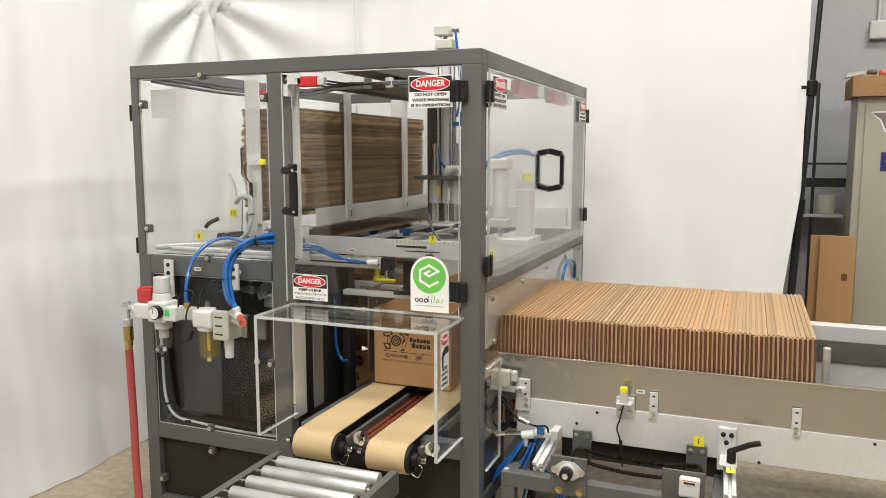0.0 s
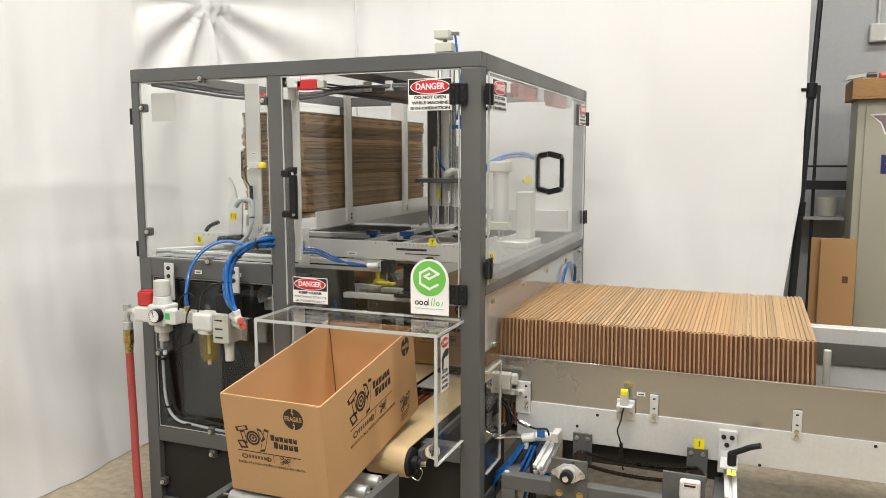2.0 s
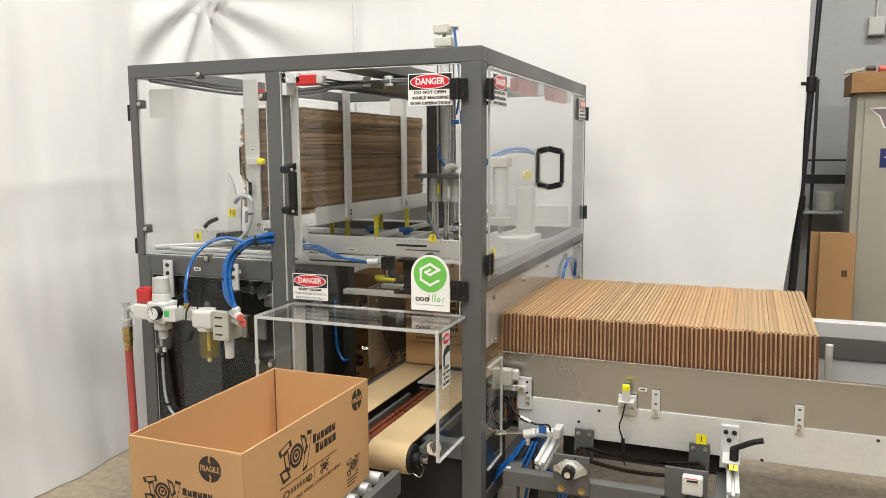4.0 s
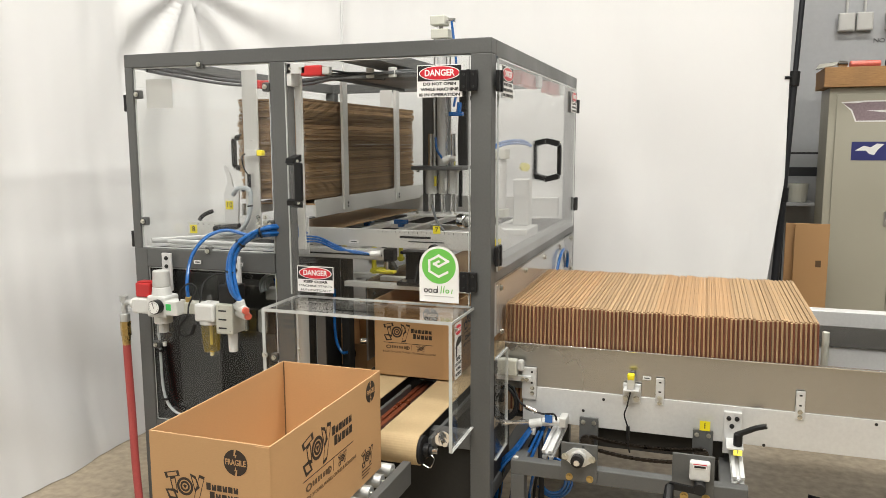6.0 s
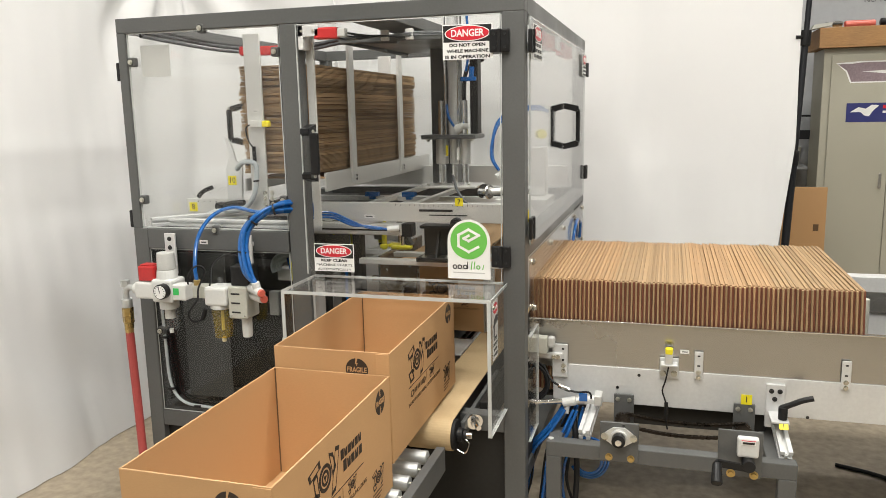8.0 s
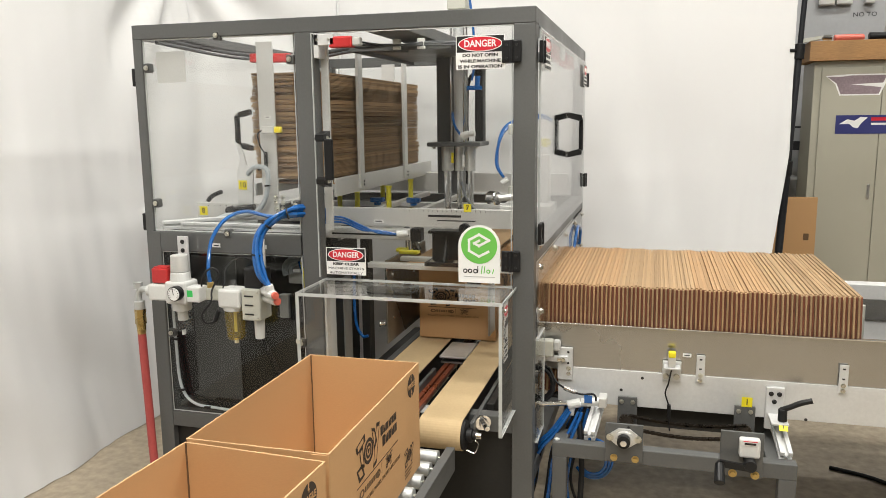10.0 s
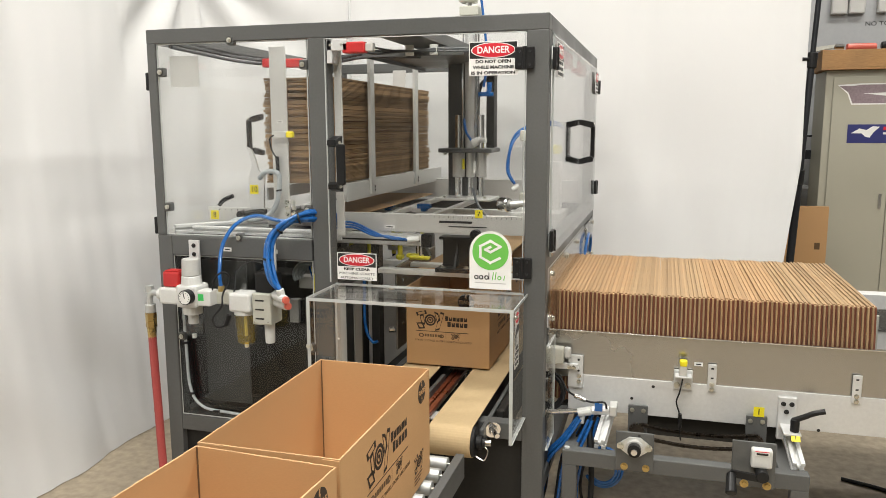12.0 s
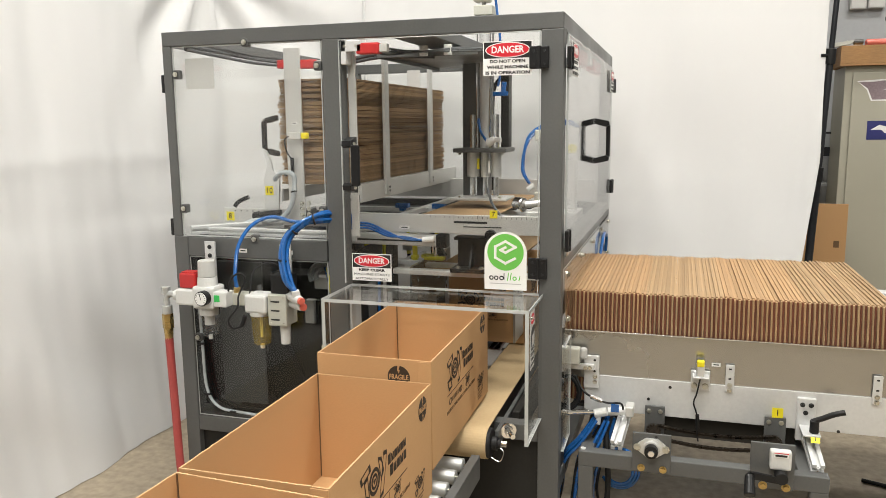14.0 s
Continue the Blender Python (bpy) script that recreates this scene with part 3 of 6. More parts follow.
def build_signs():
    danger_sign("danger_sign", pose(-0.2015, -0.009, 1.9035), 0.174, 0.116, ("DO NOT OPEN", "WHILE MACHINE", "IS IN OPERATION"), "white danger sign with red oval on the clear door")
    danger_sign("danger_sign", pose(-0.7285, -0.009, 1.143), 0.161, 0.105, ("KEEP CLEAR", "MACHINE STARTS", "AUTOMATICALLY"), "keep clear danger sign on the clear guard door", ("MACHINE STARTS", "AUTOMATICALLY"))
    side = pose(0.0095, 0.163, 1.905, 0, 0, 90)
    danger_sign("danger_sign", side, 0.174, 0.116, ("DO NOT OPEN", "WHILE MACHINE", "IS IN OPERATION"), "danger sign on the clear side door beside the hinge")
    danger_sign("danger_sign", pose(0.0095, 1.70, 1.905, 0, 0, 90), 0.174, 0.116, ("DO NOT OPEN", "WHILE MACHINE", "IS IN OPERATION"), "danger sign on the far end of the side door")
    # upright sign on the side of the tunnel
    m = pose(-0.0745, -0.19, 0.955, 0, 0, 90)
    t = thing("danger_sign", m.translation, "tall danger sign warning of moving machinery on the tunnel guard", "warning sign")
    w, h = 0.075, 0.20
    part("board", prism([(-w / 2, -h / 2), (w / 2, -h / 2), (w / 2, h / 2), (-w / 2, h / 2)], 0.0012, m), SIGN, t)
    part("oval", prism(disc(0, h / 2 - 0.026, 0.033, 0.018, 30), 0.0004, m @ pose(0, -0.0014, 0)), SIGN_RED, t)
    part("heading", words("DANGER", 0.018, m @ pose(0, -0.0022, h / 2 - 0.026), width=0.052), SIGN, t)
    part("band", prism([(-0.034, 0.0), (0.034, 0.012), (0.034, 0.034), (0.004, 0.036), (-0.02, 0.024)], 0.0004, m @ pose(0, -0.0014, 0.012)), SIGN_BLACK, t, "black pictogram bars")
    part("band", prism([(-0.03, -0.02), (-0.014, -0.022), (-0.012, 0.02), (-0.026, 0.024)], 0.0004, m @ pose(0, -0.0014, 0.0)), SIGN_BLACK, t)
    for i, s in enumerate(("NEVER", "REACH INTO", "MOVING", "MACHINERY")):
        part("wording", words(s, 0.019 if i == 0 else 0.015, m @ pose(0, -0.0014, -0.03 - 0.0185 * i), width=0.05 if i in (0, 2) else 0.064, bold=0.0005), SIGN_BLACK, t)
    # maker's plate, drawn as plain shapes
    cx, zb = -0.207, 1.083
    t = thing("logo_plate", (cx, -0.009, zb), "white arch-topped plate with a green disc emblem", "sign")
    r = 0.078
    arch = [(cx - r, zb), (cx + r, zb)] + [(cx + r * math.cos(a), zb + 0.135 + r * math.sin(a)) for a in np.linspace(0, math.pi, 22)]
    part("board", prism(arch, 0.0015, pose(0, -0.009, 0)), SIGN, t)
    part("disc", prism(disc(cx, zb + 0.138, 0.067, 0.067, 40), 0.0004, pose(0, -0.011, 0)), SIGN_GREEN, t)
    bars = []
    hexo = [(math.cos(radians(90 + 60 * k)) * 0.043, math.sin(radians(90 + 60 * k)) * 0.040) for k in range(6)]

    def bar(a, b, wd=0.009):
        d = Vector((b[0] - a[0], b[1] - a[1])).normalized() * wd / 2
        n = Vector((-d.y, d.x))
        prism([(a[0] - d.x + n.x, a[1] - d.y + n.y), (a[0] - d.x - n.x, a[1] - d.y - n.y), (b[0] + d.x - n.x, b[1] + d.y - n.y), (b[0] + d.x + n.x, b[1] + d.y + n.y)], 0.0003, pose(cx, -0.0118 - 0.0001 * len(bars), zb + 0.138), bars.append(bmesh.new()) or bars[-1])
    mid = (0.0, -0.001)
    for a, b in ((hexo[0], hexo[1]), (hexo[1], hexo[2]), (hexo[2], hexo[3]), (hexo[3], (0.034, -0.022)), (hexo[0], hexo[5]), (hexo[5], mid), (mid, (-0.018, 0.008)), ((-0.018, 0.008), (0.0, 0.018))):
        bar(a, b)
    for k in bars:
        part("emblem_bar", k, SIGN, t)
    bm = bmesh.new()
    for k, (x, w2, hh) in enumerate(((-0.052, 0.014, 0.016), (-0.034, 0.013, 0.016), (-0.014, 0.014, 0.026))):
        ring(cx + x, zb + 0.043, 0.0045, 0.0085, 0.0004, pose(0, -0.0108, 0), bm, 18)
    box(cx - 0.0065, cx - 0.0035, -0.0112, -0.0107, zb + 0.036, zb + 0.062, 0, bm)
    part("dark_name_shapes", bm, SIGN_BLACK, t)
    bm = bmesh.new()
    for x0, x1, h0, h1 in ((0.006, 0.010, 0.034, 0.064), (0.016, 0.020, 0.036, 0.064), (0.048, 0.052, 0.035, 0.052)):
        prism([(cx + x0, zb + h0), (cx + x0 + 0.0035, zb + h0), (cx + x1 + 0.0035, zb + h1), (cx + x1, zb + h1)], 0.0004, pose(0, -0.0108, 0), bm)
    ring(cx + 0.034, zb + 0.043, 0.004, 0.0078, 0.0004, pose(0, -0.0108, 0), bm, 18)
    part("green_name_shapes", bm, SIGN_GREEN, t)
    part("small_print_bar", box(cx - 0.058, cx + 0.058, -0.0112, -0.0107, zb + 0.021, zb + 0.024), GREYP, t)
    # pale spec plate on the window
    t = thing("spec_plate", (-1.46, 0.02, 1.85), "pale translucent document plate stuck inside the window", "plate")
    part("plate", box(-1.53, -1.40, 0.030, 0.032, 1.83, 1.95), GREYP, t)
    for x, z in ((-1.29, 1.185), (-1.085, 1.185)):
        label_tag((x, 0.0, z), 0.036, 0.016)


def label_tag(p, w, h, m=None):
    t = thing("small_tag", p, "tiny white printed tag with unreadable black marks", "tag", "small tags")
    m = m or pose(*p)
    part("tag", prism([(-w / 2, -h / 2), (w / 2, -h / 2), (w / 2, h / 2), (-w / 2, h / 2)], 0.0012, m), SIGN, t)
    part("print_bar", prism([(-w * 0.32, -h * 0.15), (w * 0.32, -h * 0.15), (w * 0.32, h * 0.15), (-w * 0.32, h * 0.15)], 0.0004, m @ pose(0, -0.0014, 0)), SIGN_BLACK, t)


def number_sticker(p, s, m=None, size=0.038):
    t = thing("number_sticker", p, "yellow adjustment sticker with a black number", "sticker", "number stickers")
    m = m or pose(*p)
    k = size / 2
    part("sticker", prism([(-k, -k), (k, -k), (k, k), (-k, k)], 0.0012, m), LABEL_YEL, t)
    part("numeral", words(s, size * 0.85, m @ pose(0, -0.0016, 0), bold=0.0002), SIGN_BLACK, t)


# ---- outfeed: tunnel guard, belts, rollers ----
def build_tunnel():
    t = thing("tunnel_guard", (-0.45, -0.13, 0.6), "clear acrylic tunnel guard over the carton outlet", "guard")
    x0, x1, y0, z0, z1 = -0.820, -0.074, -0.277, 0.610, 1.068
    for b in ((x0, x1, y0, -0.004, z1, z1 + 0.011), (x0, x0 + 0.010, y0, -0.004, z0, z1), (x1 - 0.010, x1, y0, -0.004, z0, z1)):
        o = part("sheet", box(*b), ACRYLIC, t)
        o.visible_shadow = False
    for b in ((x0, x1, y0 - 0.002, y0 + 0.001, z1, z1 + 0.0115), (x0 - 0.001, x0 + 0.011, y0 - 0.002, y0 + 0.001, z0, z1), (x1 - 0.011, x1 + 0.001, y0 - 0.002, y0 + 0.001, z0, z1),
              (x0 - 0.001, x0 + 0.011, y0 + 0.001, -0.004, z0 - 0.002, z0 + 0.001), (x1 - 0.011, x1 + 0.001, y0 + 0.001, -0.004, z0 - 0.002, z0 + 0.001),
              (x0 - 0.002, x0 + 0.001, y0 + 0.001, -0.004, z1 + 0.001, z1 + 0.0115), (x1 - 0.001, x1 + 0.002, y0 + 0.001, -0.004, z1 + 0.001, z1 + 0.0115), (x0, x1, -0.008, -0.003, z1 + 0.003, z1 + 0.0115)):
        part("polished_edge", box(*b), EDGE, t)
    for z in (1.02, 0.86, 0.66):
        part("screw", bolt_head((x0 + 0.010, -0.03, z), (1, 0, 0), 0.005), BOLT, t)
    part("screw", bolt_head((x1, -0.235, 1.045), (1, 0, 0), 0.005), BOLT, t)
    part("screw", bolt_head((x0 + 0.004, y0 + 0.004, 0.90), (0, -1, 0), 0.008), BOLT, t)
    b = thing("mounting_plate", (-0.85, -0.02, 0.6), "grey folded mounting plate beside the carton outlet", "bracket")
    part("plate", box(-0.836, -0.826, -0.002, 0.09, 0.58, 1.06, 0.002), ALU, b)
    part("plate_back", box(-0.80, -0.795, 0.10, 0.18, 0.60, 1.06, 0.002), GREY, b)


def drive_belt(x0, x1):
    """A flat belt round a front pulley and a far one, with shaft and tension bolt."""
    t = thing("drive_belt", ((x0 + x1) / 2, -0.12, 0.54), "wide tan conveyor belt running over black end pulleys", "conveyor belt", "outfeed belts")
    yc, zc, r, yb = -0.125, 0.541, 0.059, 1.55
    out = [(yc - r * math.sin(a), zc + r * math.cos(a)) for a in np.linspace(0, math.pi, 20)]
    out += [(yb + r * math.sin(a), zc - r * math.cos(a)) for a in np.linspace(0, math.pi, 14)]
    bm = bmesh.new()
    k = (r - 0.004) / r
    cen = lambda y: yc if y < 0.7 else yb
    A = [[bm.verts.new((x, y, z)) for y, z in out] for x in (x0, x1)]
    I = [[bm.verts.new((x, cen(y) + (y - cen(y)) * k, zc + (z - zc) * k)) for y, z in out] for x in (x0, x1)]
    n = len(out)
    for i in range(n):
        j = (i + 1) % n
        bm.faces.new((A[0][i], A[0][j], A[1][j], A[1][i]))
        bm.faces.new((I[0][j], I[0][i], I[1][i], I[1][j]))
        bm.faces.new((A[0][j], A[0][i], I[0][i], I[0][j]))
        bm.faces.new((A[1][i], A[1][j], I[1][j], I[1][i]))
    bmesh.ops.recalc_face_normals(bm, faces=bm.faces)
    part("belt", bm, BELT, t)
    for y in (yc, yb):
        part("pulley", rod((x0 - 0.006, y, zc), (x1 + 0.012, y, zc), r - 0.0045, 28, bev=0.006), RUBBER, t)
    for s, xe in ((-1, x0 - 0.006), (1, x1 + 0.012)):
        h = part("hub", rod((xe, yc, zc), (xe + s * 0.022, yc, zc), 0.026, 20, bev=0.003), PLASTIC, t)
        part("shaft", rod((xe + s * 0.02, yc, zc), (xe + s * 0.055, yc, zc), 0.0115, 14, bev=0.002), CHROME, h)
        part("collar", rod((xe + s * 0.022, yc, zc), (xe + s * 0.034, yc, zc), 0.018, 16, bev=0.002), PLASTIC, h)
    # bed and side arm
    part("bed", box(x0 + 0.01, x1 - 0.01, -0.06, 1.5, 0.50, 0.592, 0.003), DARKGREY, t)
    part("arm", box(x1 + 0.014, x1 + 0.03, -0.09, 0.5, 0.515, 0.575, 0.004), GREY, t)
    w = part("tension_bolt", rod((x1 + 0.036, -0.012, 0.560), (x1 + 0.078, -0.075, 0.550), 0.010, 14), CHROME, t)
    part("washer", rod((x1 + 0.052, -0.034, 0.557), (x1 + 0.054, -0.038, 0.5565), 0.030, 26), CHROME, w)
    part("nut", rod((x1 + 0.054, -0.038, 0.5565), (x1 + 0.064, -0.053, 0.554), 0.017, 6), CHROME, w)
    part("wire_loop", tube([(x1 + 0.02, -0.16, 0.50), (x1 + 0.05, -0.165, 0.492), (x1 + 0.06, -0.15, 0.52), (x1 + 0.045, -0.14, 0.53)], 0.002, 6), CHROME, t)


def build_outfeed():
    drive_belt(-0.725, -0.555)
    drive_belt(-0.405, -0.245)
    m = thing("bed_frame", (-0.48, 0.4, 0.4), "dark frame with brown wear strips between the belts", "conveyor bed")
    for x in (-0.53, -0.50, -0.44):
        part("wear_strip", box(x, x + 0.022, -0.02, 1.4, 0.525, 0.545, 0.003), BROWNRAIL, m)
    part("cross_plate", box(-0.545, -0.415, 0.10, 0.18, 0.515, 0.522, 0.002), ALU, m)
    part("pan", box(-0.56, -0.40, 0.0, 1.5, 0.40, 0.41), RUBBER, m)
    part("front_tie", box(-0.53, -0.41, -0.03, -0.01, 0.50, 0.545, 0.004), GREY, m)
    part("side_channel", box(-0.775, -0.745, -0.04, 1.5, 0.50, 0.585, 0.003), GREY, m)
    p = thing("lift_plate", (-0.475, 0.62, 0.55), "small bright lift plate on a round post between the belts", "lift plate")
    part("plate", box(-0.545, -0.415, 0.62, 0.86, 0.582, 0.592, 0.003), ALU, p)
    part("lower_plate", box(-0.55, -0.41, 0.66, 0.82, 0.545, 0.553, 0.002), ALU, p)
    part("post", rod((-0.48, 0.74, 0.41), (-0.48, 0.74, 0.582), 0.014, 14), CHROME, p)
    # gravity roller conveyor
    c = thing("roller_conveyor", (-0.52, -1.0, 0), "gravity roller conveyor with grey channel rails", "roller conveyor")
    xl, xr, z = -0.765, -0.292, 0.511
    ys = [-0.272 - 0.0955 * k for k in range(18)]
    for x0, s in ((xl - 0.03, 1), (xr, -1)):
        bm = bmesh.new()
        box(x0, x0 + 0.03, -2.0, -0.19, 0.43, 0.435, 0.0, bm)
        xa = x0 if s == 1 else x0 + 0.026
        box(xa, xa + 0.004, -2.0, -0.19, 0.435, 0.512, 0.0, bm)
        box(x0, x0 + 0.03, -2.0, -0.19, 0.512, 0.517, 0.0, bm)
        part("channel_rail", bm, GREY, c)
    for k, y in enumerate(ys):
        g = part("roller", rod((xl + 0.035, y, z), (xr - 0.008, y, z), 0.0245, 24, bev=0.003), ZINC, c)
        for f in g.data.polygons:
            f.use_smooth = len(f.vertices) == 4
        part("axle", rod((xl - 0.026, y, z), (xr + 0.026, y, z), 0.006, 6), BOLT, g)
    for y in (-0.45, -1.7):
        for x in (xl - 0.015, xr + 0.015):
            part("leg", box(x - 0.02, x + 0.02, y - 0.02, y + 0.02, 0.0, 0.43, 0.003), GREY, c)
        part("brace", box(xl, xr, y - 0.012, y + 0.012, 0.18, 0.21, 0.002), GREY, c)


# ---- cartons ----
CW, CL, CH, CT = 0.386, 0.725, 0.357, 0.004


def logo_shapes(m, k, mats):
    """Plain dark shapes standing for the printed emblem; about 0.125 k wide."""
    bm = bmesh.new()

    def q(pts, hole=0.0):
        prism([(x * k, z * k) for x, z in pts], 0.0003, m, bm)

    def outlined(pts, w):
        c = Vector((sum(p[0] for p in pts) / len(pts), sum(p[1] for p in pts) / len(pts)))
        inn = []
        for p in pts:
            v = Vector(p) - c
            inn.append(c + v * max(0.1, 1 - w / max(v.length, 1e-6) * 1.6))
        n = len(pts)
        for i in range(n):
            a, b, d, e = pts[i], pts[(i + 1) % n], inn[(i + 1) % n], inn[i]
            q([a, b, (d.x, d.y), (e.x, e.y)])
    outlined([(-0.066, 0.036), (-0.018, 0.048), (-0.014, 0.032), (-0.060, 0.020)], 0.0055)
    outlined([(-0.048, 0.026), (-0.030, 0.031), (-0.022, -0.020), (-0.040, -0.016)], 0.0055)
    outlined([(-0.064, -0.012), (-0.034, -0.008), (-0.022, -0.036), (-0.052, -0.040)], 0.0055)
    ring(0.002 * k, 0.004 * k, 0.019 * k, 0.0265 * k, 0.0003, m, bm, 26)
    ring(0.002 * k, 0.004 * k, 0.0095 * k, 0.0155 * k, 0.0003, m, bm, 20)
    q([(0.002, -0.003), (0.008, 0.006), (0.005, 0.010), (0.002, 0.007), (-0.001, 0.010), (-0.004, 0.006)])
    outlined([(0.020, 0.044), (0.038, 0.038), (0.050, 0.006), (0.034, -0.008)], 0.0055)
    outlined([(0.050, 0.044), (0.068, 0.040), (0.044, -0.040), (0.024, -0.044)], 0.0055)
    return bm


def fragile_mark(m, r, parent):
    part("round_mark", prism(disc(0, 0, r, r, 36), 0.0003, m), INK, parent, "dark round printed mark")
    bm = words("FRAGILE", r * 0.62, m @ pose(0, -0.0009, 0), width=r * 1.72, bold=r * 0.012)
    prism([(-0.08 * r, r), (0.1 * r, r), (-0.02 * r, 0.62 * r), (0.12 * r, 0.62 * r), (-0.02 * r, 0.3 * r), (-0.02 * r, 0.55 * r), (-0.14 * r, 0.52 * r)], 0.0003, m @ pose(0, -0.0005, 0), bm)
    prism([(0.08 * r, -r), (-0.1 * r, -r), (0.02 * r, -0.62 * r), (-0.12 * r, -0.62 * r), (0.02 * r, -0.3 * r), (0.02 * r, -0.55 * r), (0.14 * r, -0.52 * r)], 0.0003, m @ pose(0, -0.0005, 0), bm)
    part("mark_wording", bm, CARD, parent)


def print_block(m, parent, k=1.0):
    """Emblem, name bars, rule, two small emblems and a line of words; centred under the rule's middle."""
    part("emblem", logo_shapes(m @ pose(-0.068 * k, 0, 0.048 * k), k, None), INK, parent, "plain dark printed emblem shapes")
    bm = bmesh.new()
    for n, x0, x1, z, h in ((6, 0.004, 0.108, 0.053, 0.018), (5, 0.014, 0.110, 0.026, 0.020)):
        step = (x1 - x0) / n
        for i in range(n):
            xa, xb, hh = x0 + step * i, x0 + step * (i + 0.80), h * (1.15 if i == 0 else 0.95)
            bar = [(xa, z), (xb, z), (xb, z + hh), (xa, z + hh)]
            if i % 2:
                bar = [(xa, z), (xb, z), (xb, z + hh), ((xa + xb) / 2 + 0.002, z + hh), ((xa + xb) / 2, z + hh * 0.45), ((xa + xb) / 2 - 0.003, z + hh), (xa, z + hh)]
            prism([(x * k, y * k) for x, y in bar], 0.0003, m, bm)
    part("name_print", bm, INK, parent, "plain dark bars of a printed name")
    part("rule", prism([(-0.134 * k, -0.0012), (0.112 * k, -0.0012), (0.112 * k, 0.0016), (-0.134 * k, 0.0016)], 0.0003, m), INK, parent)
    part("divider", prism([(0.006 * k, -0.030 * k), (0.0075 * k, -0.030 * k), (0.0075 * k, -0.004 * k), (0.006 * k, -0.004 * k)], 0.0003, m), INK_SOFT, parent)
    part("small_emblem", logo_shapes(m @ pose(0.052 * k, 0, -0.019 * k), 0.33 * k, None), INK, parent)
    bm = bmesh.new()
    for j in range(7):
        x = (-0.092 + 0.012 * j) * k
        prism([(x, -0.025 * k), (x + 0.008 * k, -0.025 * k), (x + 0.008 * k, -0.013 * k), (x, -0.013 * k)], 0.0003, m, bm)
    ring(-0.108 * k, -0.020 * k, 0.005 * k, 0.009 * k, 0.0003, m, bm, 14, 1.5)
    ring(0.002 * k - 0.016 * k, -0.020 * k, 0.005 * k, 0.009 * k, 0.0003, m, bm, 14, 1.3)
    part("partner_bars", bm, INK_SOFT, parent)
    part("tagline", words("BAKERS OF CONES, WAFERS, COOKIES & INCLUSIONS", 0.0125 * k, m @ pose(-0.006 * k, 0, -0.043 * k), width=0.262 * k), INK_SOFT, parent)


def carton():
    """An open-topped erected carton; its base point is the middle of the lower front edge."""
    t = thing("carton", (0, 0, 0), "open-topped brown corrugated carton with dark printing on the conveyor", "carton", "erected cartons")
    w, L, h, c = CW / 2, CL, CH, CT
    rnd = random.Random(5)

    def wall(name, b, mat=CARD):
        bm = box(*b, 0.0012)
        return part(name, bm, mat, t)
    wall("front_panel", (-w, w, 0, c, 0.002, h))
    wall("back_panel", (-w, w, L - c, L, 0.002, h))
    wall("side_panel", (-w, -w + c, c, L - c, 0.002, h))
    wall("side_panel", (w - c, w, c, L - c, 0.002, h))
    wall("bottom_flap", (-w + c, w - c, c, L / 2 - 0.001, 0.004, 0.008))
    wall("bottom_flap", (-w + c, w - c, L / 2 + 0.001, L - c, 0.004, 0.008))
    wall("bottom_flap", (-w + c, -0.001, c, L - c, 0.0, 0.0035))
    wall("bottom_flap", (0.001, w - c, c, L - c, 0.0, 0.0035))
    # raw fluted rim, slightly ragged
    for nm, x0, x1, y0, y1 in (("rim", -w, w, 0, c), ("rim", -w, w, L - c, L), ("rim", -w, -w + c, c, L - c), ("rim", w - c, w, c, L - c)):
        bm = bmesh.new()
        n = 46
        for i in range(n):
            f0, f1 = i / n, (i + 1) / n
            dz = 0.0008 + 0.0010 * rnd.random() ** 2
            if x1 - x0 > y1 - y0:
                box(x0 + (x1 - x0) * f0, x0 + (x1 - x0) * f1, y0, y1, h, h + dz, 0, bm)
            else:
                box(x0, x1, y0 + (y1 - y0) * f0, y0 + (y1 - y0) * f1, h, h + dz, 0, bm)
        part(nm, bm, CARD_EDGE, t, "raw fluted cut edge")
    # glued seam lap and fold creases
    part("seam_lap", box(w - 0.045, w - 0.0005, -0.0025, 0.0, 0.004, h - 0.002, 0.0008), CARD, t)
    part("crease", box(-w + c, -w + c + 0.003, L - c - 0.003, L - c, 0.01, h), INK_SOFT, t, "dark inside fold")
    part("crease", box(w - c - 0.003, w - c, L - c - 0.003, L - c, 0.01, h), INK_SOFT, t, "dark inside fold")
    part("crease", box(-w + c, -w + c + 0.003, c, c + 0.003, 0.01, h), INK_SOFT, t, "dark inside fold")
    mf = pose(0.0, -0.0006, 0.0)
    fragile_mark(mf @ pose(0.086, 0, 0.300), 0.037, t)
    print_block(mf @ pose(-0.014, 0, 0.158), t)
    ms = pose(w + 0.0006, 0, 0, 0, 0, 90)
    fragile_mark(ms @ pose(0.640, 0, 0.308), 0.037, t)
    print_block(ms @ pose(0.347, 0, 0.185), t, 1.36)
    part("small_emblem", logo_shapes(ms @ pose(0.605, 0, 0.088), 0.7, None), INK, t)
    bm = bmesh.new()
    for i in range(3):
        prism([(-0.04, -0.002), (0.04 - 0.012 * i, -0.002), (0.04 - 0.012 * i, 0.003), (-0.04, 0.003)], 0.0003, ms @ pose(0.60, 0, 0.050 - 0.011 * i), bm)
    part("address_bars", bm, INK_SOFT, t, "plain dark bars of small print")
    return t


